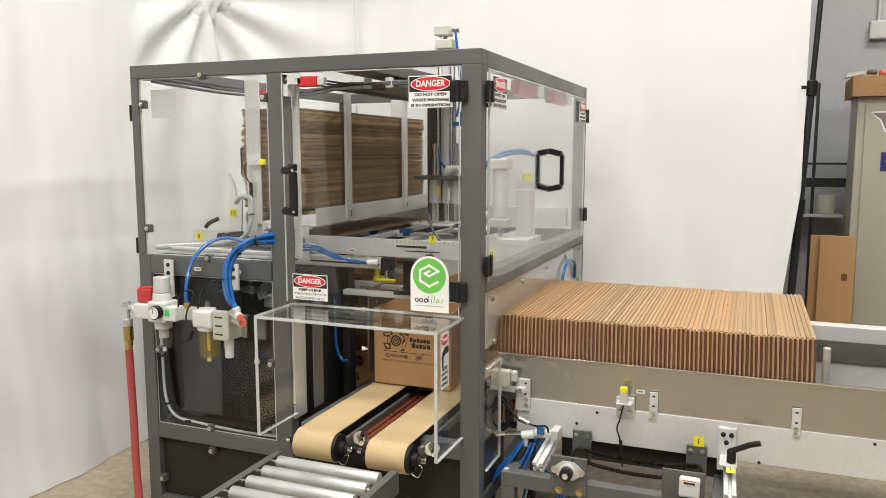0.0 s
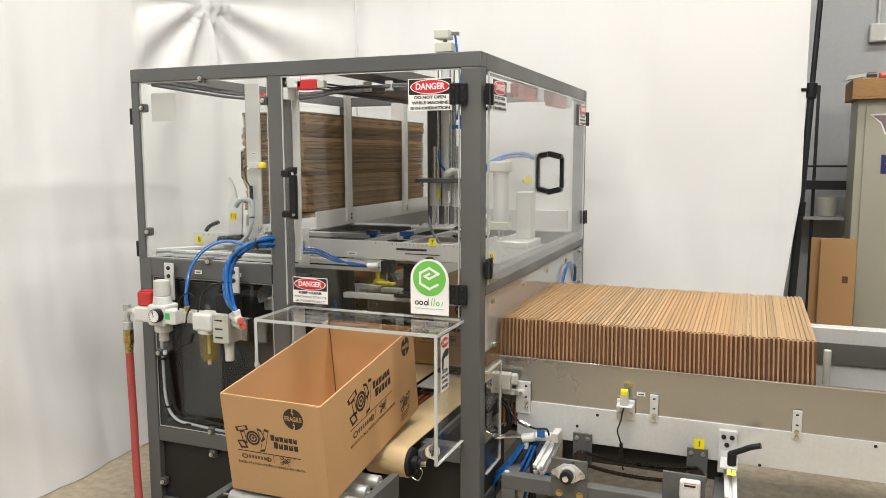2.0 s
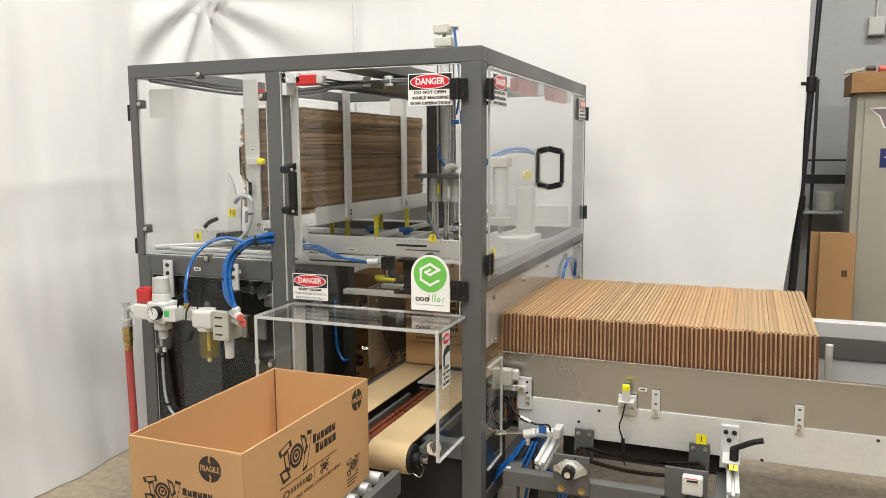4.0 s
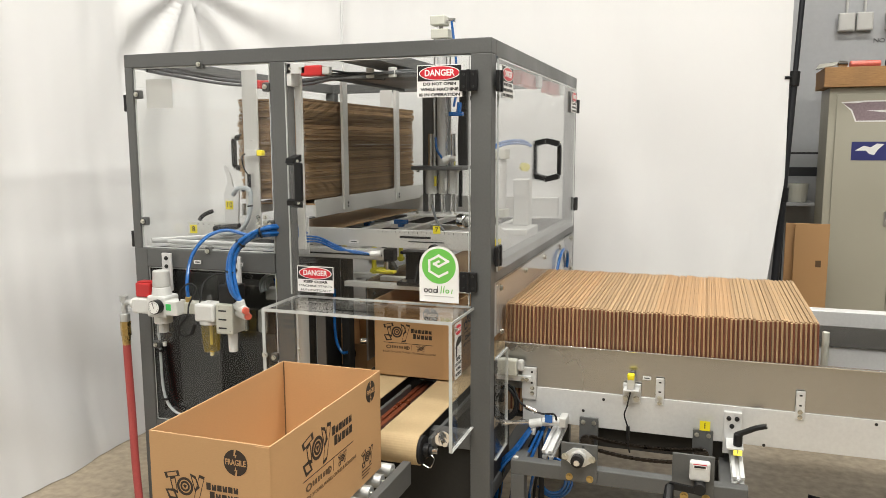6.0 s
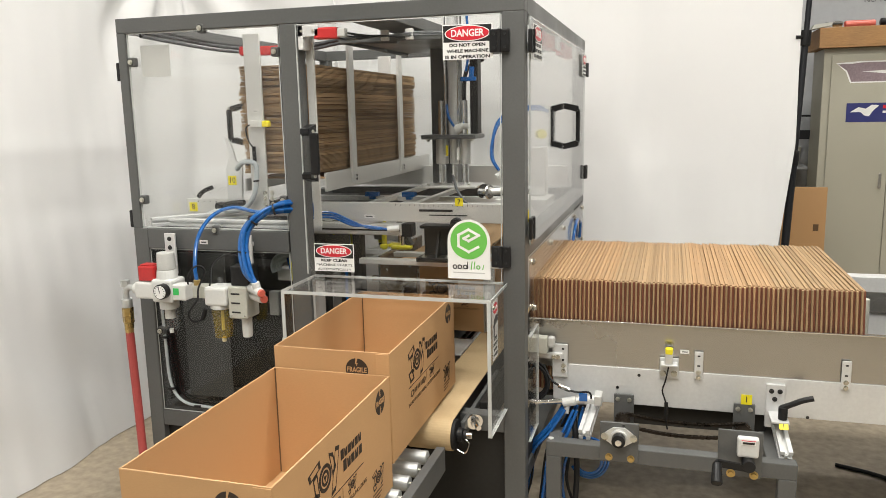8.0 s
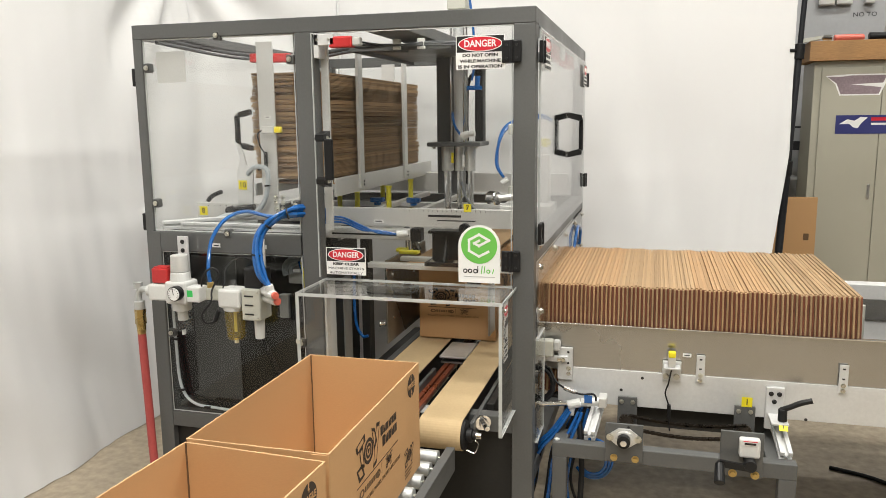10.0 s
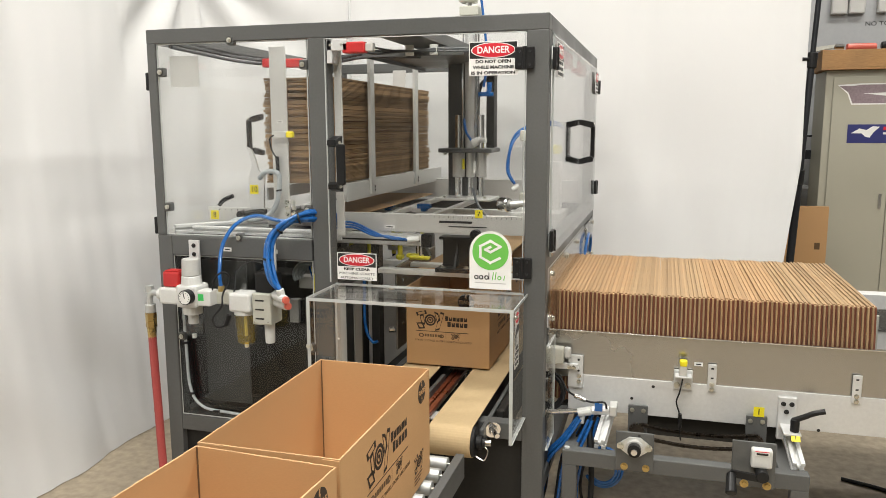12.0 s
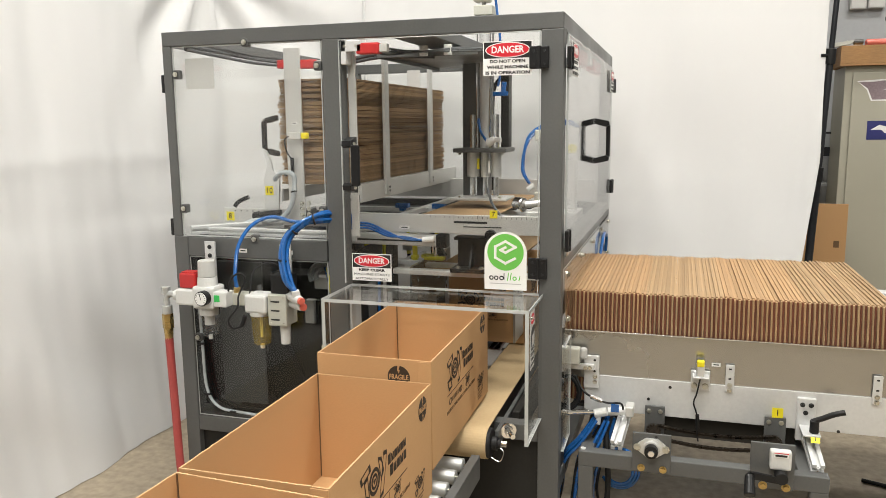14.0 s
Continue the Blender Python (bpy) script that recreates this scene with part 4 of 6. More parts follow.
# ---- blank magazine ----
def build_magazine():
    c = thing("blank_magazine", (1.3, 0.8, 0), "long stainless and aluminium magazine conveyor for flat cartons", "magazine conveyor")
    xe = 3.4
    part("near_rail", box(-0.03, xe, 0.300, 0.304, 0.665, 0.858, 0.001), STEEL, c, "dull rolled stainless guide rail")
    part("near_rail_lip", box(-0.03, xe, 0.286, 0.306, 0.858, 0.864, 0.002), CHROME, c, "bright folded lip")
    part("near_plate", box(0.05, xe, 0.292, 0.300, 0.535, 0.680, 0.0015), ALU_RAW, c, "pale aluminium side plate")
    part("far_plate", box(-0.03, xe, 1.300, 1.310, 0.535, 0.70, 0.0015), ALU_RAW, c)
    part("far_rail", box(0.0, xe, 1.285, 1.30, 0.70, 0.80, 0.0015), STEEL, c)
    part("far_rail_top", box(0.0, xe, 1.285, 1.37, 0.80, 0.87, 0.002), ALU_RAW, c)
    part("bed", box(0.0, xe, 0.31, 1.28, 0.538, 0.548), DARKGREY, c)
    for y in (0.45, 0.8, 1.15):
        part("carrier_belt", box(0.0, xe, y - 0.03, y + 0.03, 0.548, 0.556, 0.002), RUBBER, c)
    for x in (0.596, 1.097, 1.60):
        s = part("strap_plate", box(x - 0.016, x + 0.016, 0.286, 0.292, 0.655, 0.765, 0.003), ALU_RAW, c)
        for z in (0.748, 0.710):
            part("slot", box(x - 0.005, x + 0.005, 0.2850, 0.2862, z - 0.003, z + 0.003), SIGN_BLACK, s)
        for z in (0.685, 0.665):
            part("screw", bolt_head((x, 0.286, z), (0, -1, 0), 0.006), BOLT, s)
    for x, z in ((0.30, 0.60), (0.38, 0.655), (0.86, 0.655), (0.84, 0.60), (0.855, 0.54), (0.98, 0.54), (1.35, 0.665), (1.40, 0.62)):
        part("bolt_hole", rod((x, 0.2915, z), (x, 0.2905, z), 0.006, 12), SIGN_BLACK, c)
    # sensor on its angle
    s = thing("photo_sensor", (0.487, 0.25, 0.70), "small photo sensor with a yellow lens on an aluminium angle", "sensor")
    part("angle", box(0.455, 0.525, 0.280, 0.2915, 0.655, 0.735, 0.003), ALU_RAW, s)
    part("shelf", box(0.460, 0.520, 0.235, 0.285, 0.715, 0.722, 0.002), ALU_RAW, s)
    b = part("body", box(0.473, 0.503, 0.240, 0.268, 0.722, 0.772, 0.004), ALU, s)
    part("lens", box(0.474, 0.502, 0.238, 0.262, 0.760, 0.785, 0.005), LABEL_YEL, b, "yellow translucent cap")
    for x in (0.468, 0.508):
        part("screw", bolt_head((x, 0.280, 0.675), (0, -1, 0), 0.008), BOLT, s)
    part("cable", tube([(0.488, 0.245, 0.715), (0.478, 0.235, 0.66), (0.468, 0.235, 0.62), (0.482, 0.235, 0.57), (0.485, 0.24, 0.50), (0.49, 0.26, 0.46)], 0.003), RUBBER, s)
    part("plug", rod((0.483, 0.235, 0.575), (0.485, 0.238, 0.52), 0.007, 12), PLASTIC, s)
    label_tag((0.545, 0.298, 0.758), 0.032, 0.014)
    # end bracket, cylinder and hoses
    e = thing("end_bracket", (0.08, 0.27, 0.66), "aluminium end bracket with a small block at the machine's side", "bracket")
    part("plate", box(0.048, 0.108, 0.278, 0.292, 0.628, 0.763, 0.003), ALU_RAW, e)
    part("arm", box(-0.055, 0.09, 0.262, 0.278, 0.706, 0.730, 0.002), ALU_RAW, e)
    part("block", box(-0.045, 0.035, 0.235, 0.275, 0.732, 0.80, 0.006), BEIGE, e)
    part("foil_cap", box(0.035, 0.062, 0.24, 0.27, 0.755, 0.80, 0.008), GREYP, e)
    for x, z in ((0.092, 0.655), (0.092, 0.678), (0.055, 0.716), (0.072, 0.716)):
        part("screw", bolt_head((x, 0.278 if z < 0.7 else 0.262, z), (0, -1, 0), 0.006), BOLT, e)
    for z in (0.745, 0.700):
        part("hole", rod((0.090, 0.2778, z), (0.090, 0.2770, z), 0.005, 10), SIGN_BLACK, e)
    k = thing("cable_coil", (-0.03, 0.25, 0.62), "coil of black cable hanging beside the frame", "cable")
    for j in range(7):
        r = 0.048 + 0.004 * (j % 4)
        part("turn", tube([(-0.018 + r * math.cos(a), 0.262 - 0.006 * j, 0.618 + 1.3 * r * math.sin(a)) for a in np.linspace(0, 2 * math.pi, 15)], 0.0045, 8, 3), RUBBER, k)
    a = thing("air_cylinder", (0.16, 0.22, 0.56), "small bright air cylinder with white fittings and blue tag", "air cylinder")
    part("barrel", rod((0.03, 0.20, 0.552), (0.15, 0.205, 0.566), 0.010, 14), CHROME, a)
    part("tip", rod((-0.02, 0.198, 0.545), (0.03, 0.20, 0.552), 0.014, 14, 0.008), CHROME, a)
    part("fitting", rod((0.10, 0.195, 0.555), (0.15, 0.20, 0.567), 0.018, 12, bev=0.004), WHITEP, a)
    part("fitting", rod((0.115, 0.195, 0.515), (0.12, 0.196, 0.56), 0.010, 10), WHITEP, a)
    part("body", rod((0.15, 0.205, 0.566), (0.24, 0.21, 0.575), 0.017, 14, bev=0.003), ALU, a)
    part("blue_tag", box(0.165, 0.195, 0.178, 0.184, 0.575, 0.605), BLUE, a)
    part("cable", tube([(0.02, 0.24, 0.69), (0.05, 0.22, 0.64), (0.09, 0.2, 0.62), (0.15, 0.19, 0.605), (0.20, 0.185, 0.61), (0.21, 0.19, 0.585)], 0.004), RUBBER, a)
    part("plug", rod((0.085, 0.20, 0.622), (0.13, 0.193, 0.608), 0.009, 12), CHROME, a)


def extrusion(name, a, b, s, parent):
    """A T-slot aluminium bar with open slots on its sides and end."""
    a, b = Vector(a), Vector(b)
    d = (b - a)
    q = d.to_track_quat("Y", "Z").to_matrix().to_4x4()
    m = Matrix.Translation(a) @ q
    L = d.length
    h = s / 2
    bm = bmesh.new()
    for x in (-1, 1):
        for z in (-1, 1):
            box(x * h * 0.30, x * h, 0, L, z * h * 0.30, z * h, 0.001, bm, m)
    box(-h * 0.33, h * 0.33, 0.006, L - 0.006, -h * 0.33, h * 0.33, 0, bm, m)
    for a in (45, -45):
        box(-h * 0.95, h * 0.95, 0.001, L - 0.001, -h * 0.10, h * 0.10, 0, bm, m @ pose(0, 0, 0, 0, a, 0))
    return part(name, bm, ALU_RAW, parent)


def build_adjuster():
    """The stand below the magazine with its chain drive, counter and clamps."""
    s = thing("adjuster_stand", (0.48, 0.07, 0), "dark grey welded stand under the magazine", "stand")
    part("cross_bar", box(0.055, 0.915, 0.045, 0.095, 0.405, 0.462, 0.003), GREY, s)
    part("leg", box(0.055, 0.110, 0.045, 0.095, 0.0, 0.405, 0.003), GREY, s)
    part("leg", box(0.855, 0.915, 0.045, 0.095, 0.0, 0.405, 0.003), GREY, s)
    part("rear_bar", box(0.055, 0.915, 1.10, 1.15, 0.405, 0.462, 0.003), GREY, s)
    for x in (0.055, 0.82):
        part("rear_leg", box(x, x + 0.055, 1.10, 1.15, 0.0, 0.405, 0.003), GREY, s)
        part("side_bar", box(x, x + 0.05, 0.095, 1.10, 0.41, 0.455, 0.003), GREY, s)
    part("low_brace", box(0.62, 0.86, 0.06, 0.08, 0.10, 0.14, 0.002), GREY, s)
    part("cap", rod((0.07, 0.07, 0.462), (0.07, 0.07, 0.466), 0.010, 12), WHITEP, s)
    # bearing plate
    b = thing("bearing_plate", (0.32, 0.03, 0.47), "grey plate with a flange bearing and shaft stub", "bearing")
    part("plate", box(0.252, 0.388, 0.034, 0.045, 0.415, 0.562, 0.002), GREY, b)
    f = part("flange", prism([(-0.06, 0.0), (-0.045, -0.016), (-0.02, -0.034), (0.02, -0.034), (0.045, -0.016), (0.06, 0), (0.045, 0.016), (0.02, 0.034), (-0.02, 0.034), (-0.045, 0.016)], 0.010, pose(0.320, 0.034, 0.512)), ALU, b)
    part("housing", rod((0.320, 0.026, 0.512), (0.320, 0.006, 0.512), 0.030, 22, bev=0.003), ALU, f)
    part("shaft", rod((0.320, 0.01, 0.512), (0.320, -0.030, 0.512), 0.012, 16, bev=0.002), CHROME, f)
    part("collar", rod((0.320, 0.008, 0.512), (0.320, -0.020, 0.512), 0.024, 18, bev=0.002), PLASTIC, f)
    for x in (0.270, 0.370):
        part("bolt", bolt_head((x, 0.024, 0.512), (0, -1, 0), 0.009), BOLT, b)
    for x in (0.285, 0.362):
        part("bolt", bolt_head((x, 0.034, 0.430), (0, -1, 0), 0.009), BRASS, b)
    part("hole", rod((0.335, 0.0338, 0.552), (0.335, 0.033, 0.552), 0.005, 10), SIGN_BLACK, b)
    h = thing("dark_beam", (0.55, 0.36, 0.48), "dark steel beam under the magazine behind the chain", "beam")
    part("beam", box(0.30, 0.84, 0.34, 0.39, 0.44, 0.525, 0.003), DARKGREY, h)
    for x0 in (0.285, 0.720):
        u = thing("sprocket_bracket", (x0 + 0.035, 0.2, 0.47), "grey upright bracket with a chain sprocket", "bracket", "sprocket brackets")
        part("plate", box(x0, x0 + 0.075, 0.262, 0.274, 0.455, 0.585, 0.002), GREY, u)
        for x in (x0 + 0.015, x0 + 0.058):
            part("screw", bolt_head((x, 0.262, 0.565), (0, -1, 0), 0.006), BOLT, u)
        bm = rod((x0 + 0.035, 0.235, 0.492), (x0 + 0.035, 0.25, 0.492), 0.022, 20)
        for k in range(14):
            a = 2 * math.pi * k / 14
            box(-0.004, 0.004, 0.236, 0.249, 0.020, 0.029, 0.001, bm, Matrix.Translation((x0 + 0.035, 0, 0.492)) @ pose(0, 0, 0, 0, math.degrees(a), 0))
        part("sprocket", bm, CHAIN, u)
        part("shaft", rod((x0 + 0.035, 0.05, 0.492), (x0 + 0.035, 0.262, 0.492), 0.009, 12), CHROME, u)
    ch = thing("roller_chain", (0.55, 0.242, 0.45), "oily roller chain between two sprockets", "chain")
    n = 36
    for z0, sag in ((0.517, 0.020), (0.468, 0.022)):
        bm = bmesh.new()
        for i in range(n):
            f = (i + 0.5) / n
            x = 0.335 + 0.425 * f
            z = z0 - sag * 4 * f * (1 - f)
            h = 0.0055 if i % 2 else 0.0045
            for y in (0.236, 0.248):
                box(x - 0.007, x + 0.007, y - 0.001, y + 0.001, z - h, z + h, 0.0, bm)
            rod((x, 0.235, z), (x, 0.249, z), 0.0035, 8, bm=bm)
        part("chain_run", bm, CHAIN, ch)
    cb = thing("counter_box", (0.74, 0.04, 0.46), "grey plate with a white position counter and hand crank", "counter")
    part("plate", box(0.655, 0.80, 0.034, 0.045, 0.405, 0.572, 0.002), GREY, cb)
    h = part("housing", box(0.715, 0.785, 0.0, 0.034, 0.490, 0.560, 0.008), WHITEP, cb)
    part("display", box(0.727, 0.773, -0.002, 0.001, 0.538, 0.552, 0.001), SIGN, h)
    part("display_bar", box(0.731, 0.769, -0.003, -0.0018, 0.5415, 0.5485), SIGN_BLACK, h)
    part("red_line", box(0.727, 0.773, -0.003, -0.0018, 0.5525, 0.555), SIGN_RED, h)
    cr = part("crank", prism([(-0.012, -0.02), (0.012, -0.02), (0.02, 0.0), (-0.10, 0.012), (-0.112, 0.0), (-0.10, -0.012)], 0.012, pose(0.752, -0.012, 0.472)), PLASTIC, cb)
    part("crank_hub", rod((0.752, -0.03, 0.472), (0.752, 0.034, 0.472), 0.021, 20, bev=0.002), PLASTIC, cr)
    part("crank_grip", rod((0.650, -0.024, 0.472), (0.648, -0.080, 0.425), 0.016, 16, 0.019, bev=0.003), PLASTIC, cr)
    for x, z in ((0.70, 0.42), (0.775, 0.42)):
        part("bolt", bolt_head((x, 0.045 - 0.011, z - 0.004), (0, -1, 0), 0.010), BRASS, cb)
    number_sticker((0.763, 0.261, 0.604), "1")
    # slotted bars and clamp handle
    e = thing("slotted_bar", (0.16, 0.1, 0.5), "T-slot aluminium bar running under the magazine", "aluminium bar", "slotted bars")
    extrusion("bar", (0.190, 0.085, 0.482), (0.212, 0.29, 0.545), 0.042, e)
    part("clamp", box(0.215, 0.245, 0.18, 0.25, 0.56, 0.60, 0.004), ALU, e)
    place(-0.035, 0.025, -0.002)
    g = thing("slotted_bar", (0.93, 0.1, 0.5), "T-slot aluminium bar with clamp under the magazine", "aluminium bar", "slotted bars")
    extrusion("bar", (0.928, 0.09, 0.470), (0.918, 0.285, 0.53), 0.042, g)
    part("angle", box(0.875, 0.94, 0.272, 0.292, 0.50, 0.665, 0.003), ALU_RAW, g)
    part("angle_foot", box(0.885, 0.945, 0.17, 0.275, 0.555, 0.563, 0.002), ALU_RAW, g)
    for x, z in ((0.893, 0.64), (0.922, 0.64), (0.905, 0.61)):
        part("screw", bolt_head((x, 0.272, z), (0, -1, 0), 0.006), SIGN_BLACK, g)
    hl = part("clamp_handle", rod((0.925, 0.20, 0.563), (0.925, 0.20, 0.61), 0.016, 16, bev=0.003), PLASTIC, g)
    part("lever", tube([(0.918, 0.20, 0.605), (0.95, 0.195, 0.622), (0.985, 0.19, 0.642), (1.02, 0.185, 0.655)], 0.0105, 10), PLASTIC, hl)
    number_sticker((0.925, 0.158, 0.558), "1", pose(0.925, 0.165, 0.552, -50, 0, 0), 0.03)
    place(0.010, 0.025, -0.002)
    # hose bundles on the floor side
    w = thing("hose_bundle", (0.05, 0.25, 0.0), "bundle of blue air tubes and black cables hanging beside the frame", "hoses")
    rnd = random.Random(11)
    for k in range(17):
        dx, dy = rnd.uniform(-0.045, 0.04), rnd.uniform(-0.05, 0.05)
        pts = [(0.14 + dx, 0.22 + dy, 0.54), (0.10 + dx * 1.5, 0.20 + dy, 0.45), (0.05 + dx * 2, 0.20 + dy, 0.36), (0.03 + dx * 2, 0.20 + dy, 0.22), (0.02 + dx * 3, 0.2 + dy * 2, 0.08)]
        part("tube" if k % 4 else "cable", tube(pts, 0.006), BLUE if k % 4 else RUBBER, w)
    for k in range(3):
        r = 0.05 + 0.012 * k
        pts = [(0.20 + r * math.cos(a), 0.16 + 0.01 * k, 0.35 + r * 1.1 * math.sin(a)) for a in np.linspace(1.9, -2.6, 12)]
        part("loop", tube(pts, 0.0055), BLUE, w)
    part("cable", tube([(0.14, 0.20, 0.52), (0.15, 0.16, 0.44), (0.16, 0.13, 0.3), (0.15, 0.12, 0.1)], 0.011), RUBBER, w)
    fc = thing("floor_cable", (1.4, 0.9, 0), "black cable lying on the concrete floor", "cable")
    part("cable", tube([(1.25, 1.1, 0.012), (1.45, 1.0, 0.012), (1.62, 0.75, 0.012), (1.8, 0.62, 0.012), (2.1, 0.6, 0.012)], 0.009), RUBBER, fc)


def build_blanks():
    """Flat folded cartons standing on edge in the magazine."""
    def one(board):
        t = thing("carton_blank", (0, 0, 0), "flat folded brown corrugated carton standing on edge", "carton blank", "standing carton blanks")
        for nm, x0, dz in (("near_ply", 0.0, 0.0), ("far_ply", 0.0083, -0.0045)):
            bm = box(x0, x0 + 0.0079, 0.014, 0.945, 0.0, 0.352 + dz, 0.0)
            box(x0, x0 + 0.0079, 0.016, 0.545, 0.3525 + dz, 0.458 + dz, 0.0, bm)
            box(x0, x0 + 0.0079, 0.550, 0.945, 0.3525 + dz, 0.457 + dz, 0.0, bm)
            part(nm, bm, board, t)
        part("fold", box(0.0004, 0.0076, 0.0, 0.0145, 0.0, 0.4545, 0.0025), board, t, "pale rounded folded edge")
        # Dark strip standing in for the shade between neighbouring blanks.
        part("lining", box(0.0082, 0.0160, 0.010, 0.0138, 0.004, 0.452, 0), GAP_SHADE, t, "red-brown strip painting the shade in the gap")
        return t
    rnd = random.Random(3)
    sources = []
    n = 73
    for k in range(n):
        x = -0.035 + 0.01645 * k + rnd.uniform(-0.0003, 0.0003)
        lean = 0.6 - 2.6 * (k / n) + rnd.uniform(-0.05, 0.05)
        m = pose(x + 0.005, 0.337 + rnd.uniform(-0.003, 0.003) + 0.003 * math.sin(k * 0.4), 0.558 + rnd.uniform(0, 0.003) + 0.002 * math.sin(k * 0.9), 0, lean, rnd.uniform(-0.05, 0.05))
        if k < 2:
            sources.append(one((BLANK, BLANK_OLD)[k]))
            o = sources[k]
        else:
            o = copy_thing(sources[(k * 4 // n) % 2], m)
        o.matrix_basis = m
    p = thing("end_stop", (1.215, 0.6, 0.556), "small pale plastic end stop behind the blanks", "stop")
    part("post", rod((1.215, 0.60, 0.556), (1.215, 0.60, 0.93), 0.014, 14, bev=0.003), BEIGE, p)


# ---- air preparation unit on the front ----
def build_air_unit():
    for x, z0 in ((-1.446, 1.06), (-1.105, 1.03)):
        b = thing("hanging_bracket", (x, -0.006, z0), "slotted aluminium strap holding the air unit", "bracket", "air unit straps")
        part("strap", box(x - 0.024, x + 0.024, -0.010, -0.001, z0, 1.222, 0.002), ALU_RAW, b)
        for z in (1.20, 1.165):
            part("screw", bolt_head((x, -0.010, z), (0, -1, 0), 0.006), SIGN_BLACK, b)
    v = thing("shutoff_valve", (-1.478, -0.11, 1.0), "red knob shut-off valve on a white body", "valve")
    part("knob", box(-1.512, -1.440, -0.132, -0.075, 1.052, 1.112, 0.006), RED, v)
    part("knob_top", box(-1.506, -1.446, -0.126, -0.082, 1.112, 1.117, 0.003), RED, v)
    part("body", box(-1.525, -1.435, -0.145, -0.065, 0.985, 1.050, 0.008), WHITEP, v)
    part("port", rod((-1.555, -0.10, 1.015), (-1.52, -0.10, 1.015), 0.022, 16, bev=0.002), WHITEP, v)
    f = thing("filter_regulator", (-1.38, -0.11, 0.85), "white filter regulator with grey knob, gauge and clear bowl", "air regulator")
    part("knob", rod((-1.40, -0.105, 1.098), (-1.40, -0.105, 1.165), 0.036, 28, 0.033, bev=0.004), GREYP, f)
    part("neck", rod((-1.40, -0.105, 1.06), (-1.40, -0.105, 1.098), 0.041, 24, 0.037, bev=0.003), WHITEP, f)
    part("body", box(-1.445, -1.350, -0.150, -0.060, 0.975, 1.065, 0.010), WHITEP, f)
    part("bowl_collar", rod((-1.40, -0.105, 0.945), (-1.40, -0.105, 0.978), 0.037, 24, bev=0.003), WHITEP, f)
    o = part("bowl", rod((-1.40, -0.105, 0.862), (-1.40, -0.105, 0.945), 0.032, 24, 0.039, bev=0.004), BOWL, f, "clear plastic bowl")
    part("element", rod((-1.40, -0.105, 0.905), (-1.40, -0.105, 0.945), 0.020, 18), GREYP, f)
    part("drain", rod((-1.40, -0.105, 0.845), (-1.40, -0.105, 0.862), 0.008, 12), WHITEP, f)
    g = part("gauge", rod((-1.385, -0.150, 1.024), (-1.385, -0.178, 1.024), 0.029, 30, bev=0.002), PLASTIC, f, "round dial gauge")
    part("dial", rod((-1.385, -0.178, 1.024), (-1.385, -0.1795, 1.024), 0.025, 30), SIGN, g)
    part("needle", box(-0.0012, 0.0012, -0.181, -0.1797, -0.004, 0.024, 0, None, Matrix.Translation((-1.385, 0, 1.024)) @ pose(0, 0, 0, 0, -12, 0)), SIGN_BLACK, g)
    bm = bmesh.new()
    for k in range(11):
        a = radians(-130 + 26 * k)
        box(-0.0009, 0.0009, -0.1808, -0.1797, 0.018, 0.023, 0, bm, Matrix.Translation((-1.385, 0, 1.024)) @ Matrix.Rotation(a, 4, "Y"))
    part("dial_marks", bm, SIGN_BLACK, g)
    s = thing("pressure_switch", (-1.305, -0.16, 1.0), "small white digital pressure switch with green display", "pressure switch")
    part("body", box(-1.332, -1.275, -0.176, -0.120, 0.995, 1.055, 0.005), WHITEP, s)
    part("screen", box(-1.327, -1.303, -0.1775, -0.175, 1.016, 1.042, 0.001), GREEN_LCD, s, "green lit display")
    part("cable", tube([(-1.28, -0.15, 1.05), (-1.265, -0.155, 1.10), (-1.235, -0.14, 1.125), (-1.215, -0.13, 1.10), (-1.235, -0.15, 1.04), (-1.23, -0.17, 1.0), (-1.265, -0.18, 0.95), (-1.255, -0.17, 0.915), (-1.225, -0.15, 0.92)], 0.0035), RUBBER, s)
    part("plug", rod((-1.228, -0.15, 0.92), (-1.215, -0.145, 0.96), 0.009, 12), PLASTIC, s)
    part("thin_cable", tube([(-1.22, -0.13, 1.0), (-1.20, -0.12, 1.06), (-1.21, -0.08, 1.12), (-1.17, -0.03, 1.15), (-1.10, 0.0, 1.12)], 0.003), RUBBER, s)
    part("elbow", rod((-1.27, -0.105, 1.02), (-1.245, -0.105, 1.02), 0.016, 14, bev=0.003), WHITEP, s)
    part("coupling", box(-1.35, -1.205, -0.13, -0.08, 0.995, 1.045, 0.006), BEIGE, s)
    u = thing("lubricator", (-1.165, -0.105, 0.84), "white lubricator with a clear bowl of yellow oil", "lubricator")
    part("body", box(-1.215, -1.120, -0.150, -0.060, 0.972, 1.045, 0.010), WHITEP, u)
    part("sight_dome", rod((-1.168, -0.105, 1.045), (-1.168, -0.105, 1.075), 0.012, 16, 0.010, bev=0.002), BOWL, u)
    part("collar", rod((-1.168, -0.105, 0.958), (-1.168, -0.105, 0.975), 0.043, 26, bev=0.003), WHITEP, u)
    part("bowl", rod((-1.168, -0.105, 0.842), (-1.168, -0.105, 0.960), 0.036, 26, 0.044, bev=0.006), BOWL, u, "clear plastic bowl")
    part("oil", rod((-1.168, -0.105, 0.846), (-1.168, -0.105, 0.955), 0.031, 26, 0.039), OIL, u, "clear yellow oil")
    part("tube", rod((-1.168, -0.105, 0.87), (-1.168, -0.105, 0.97), 0.006, 10), WHITEP, u)
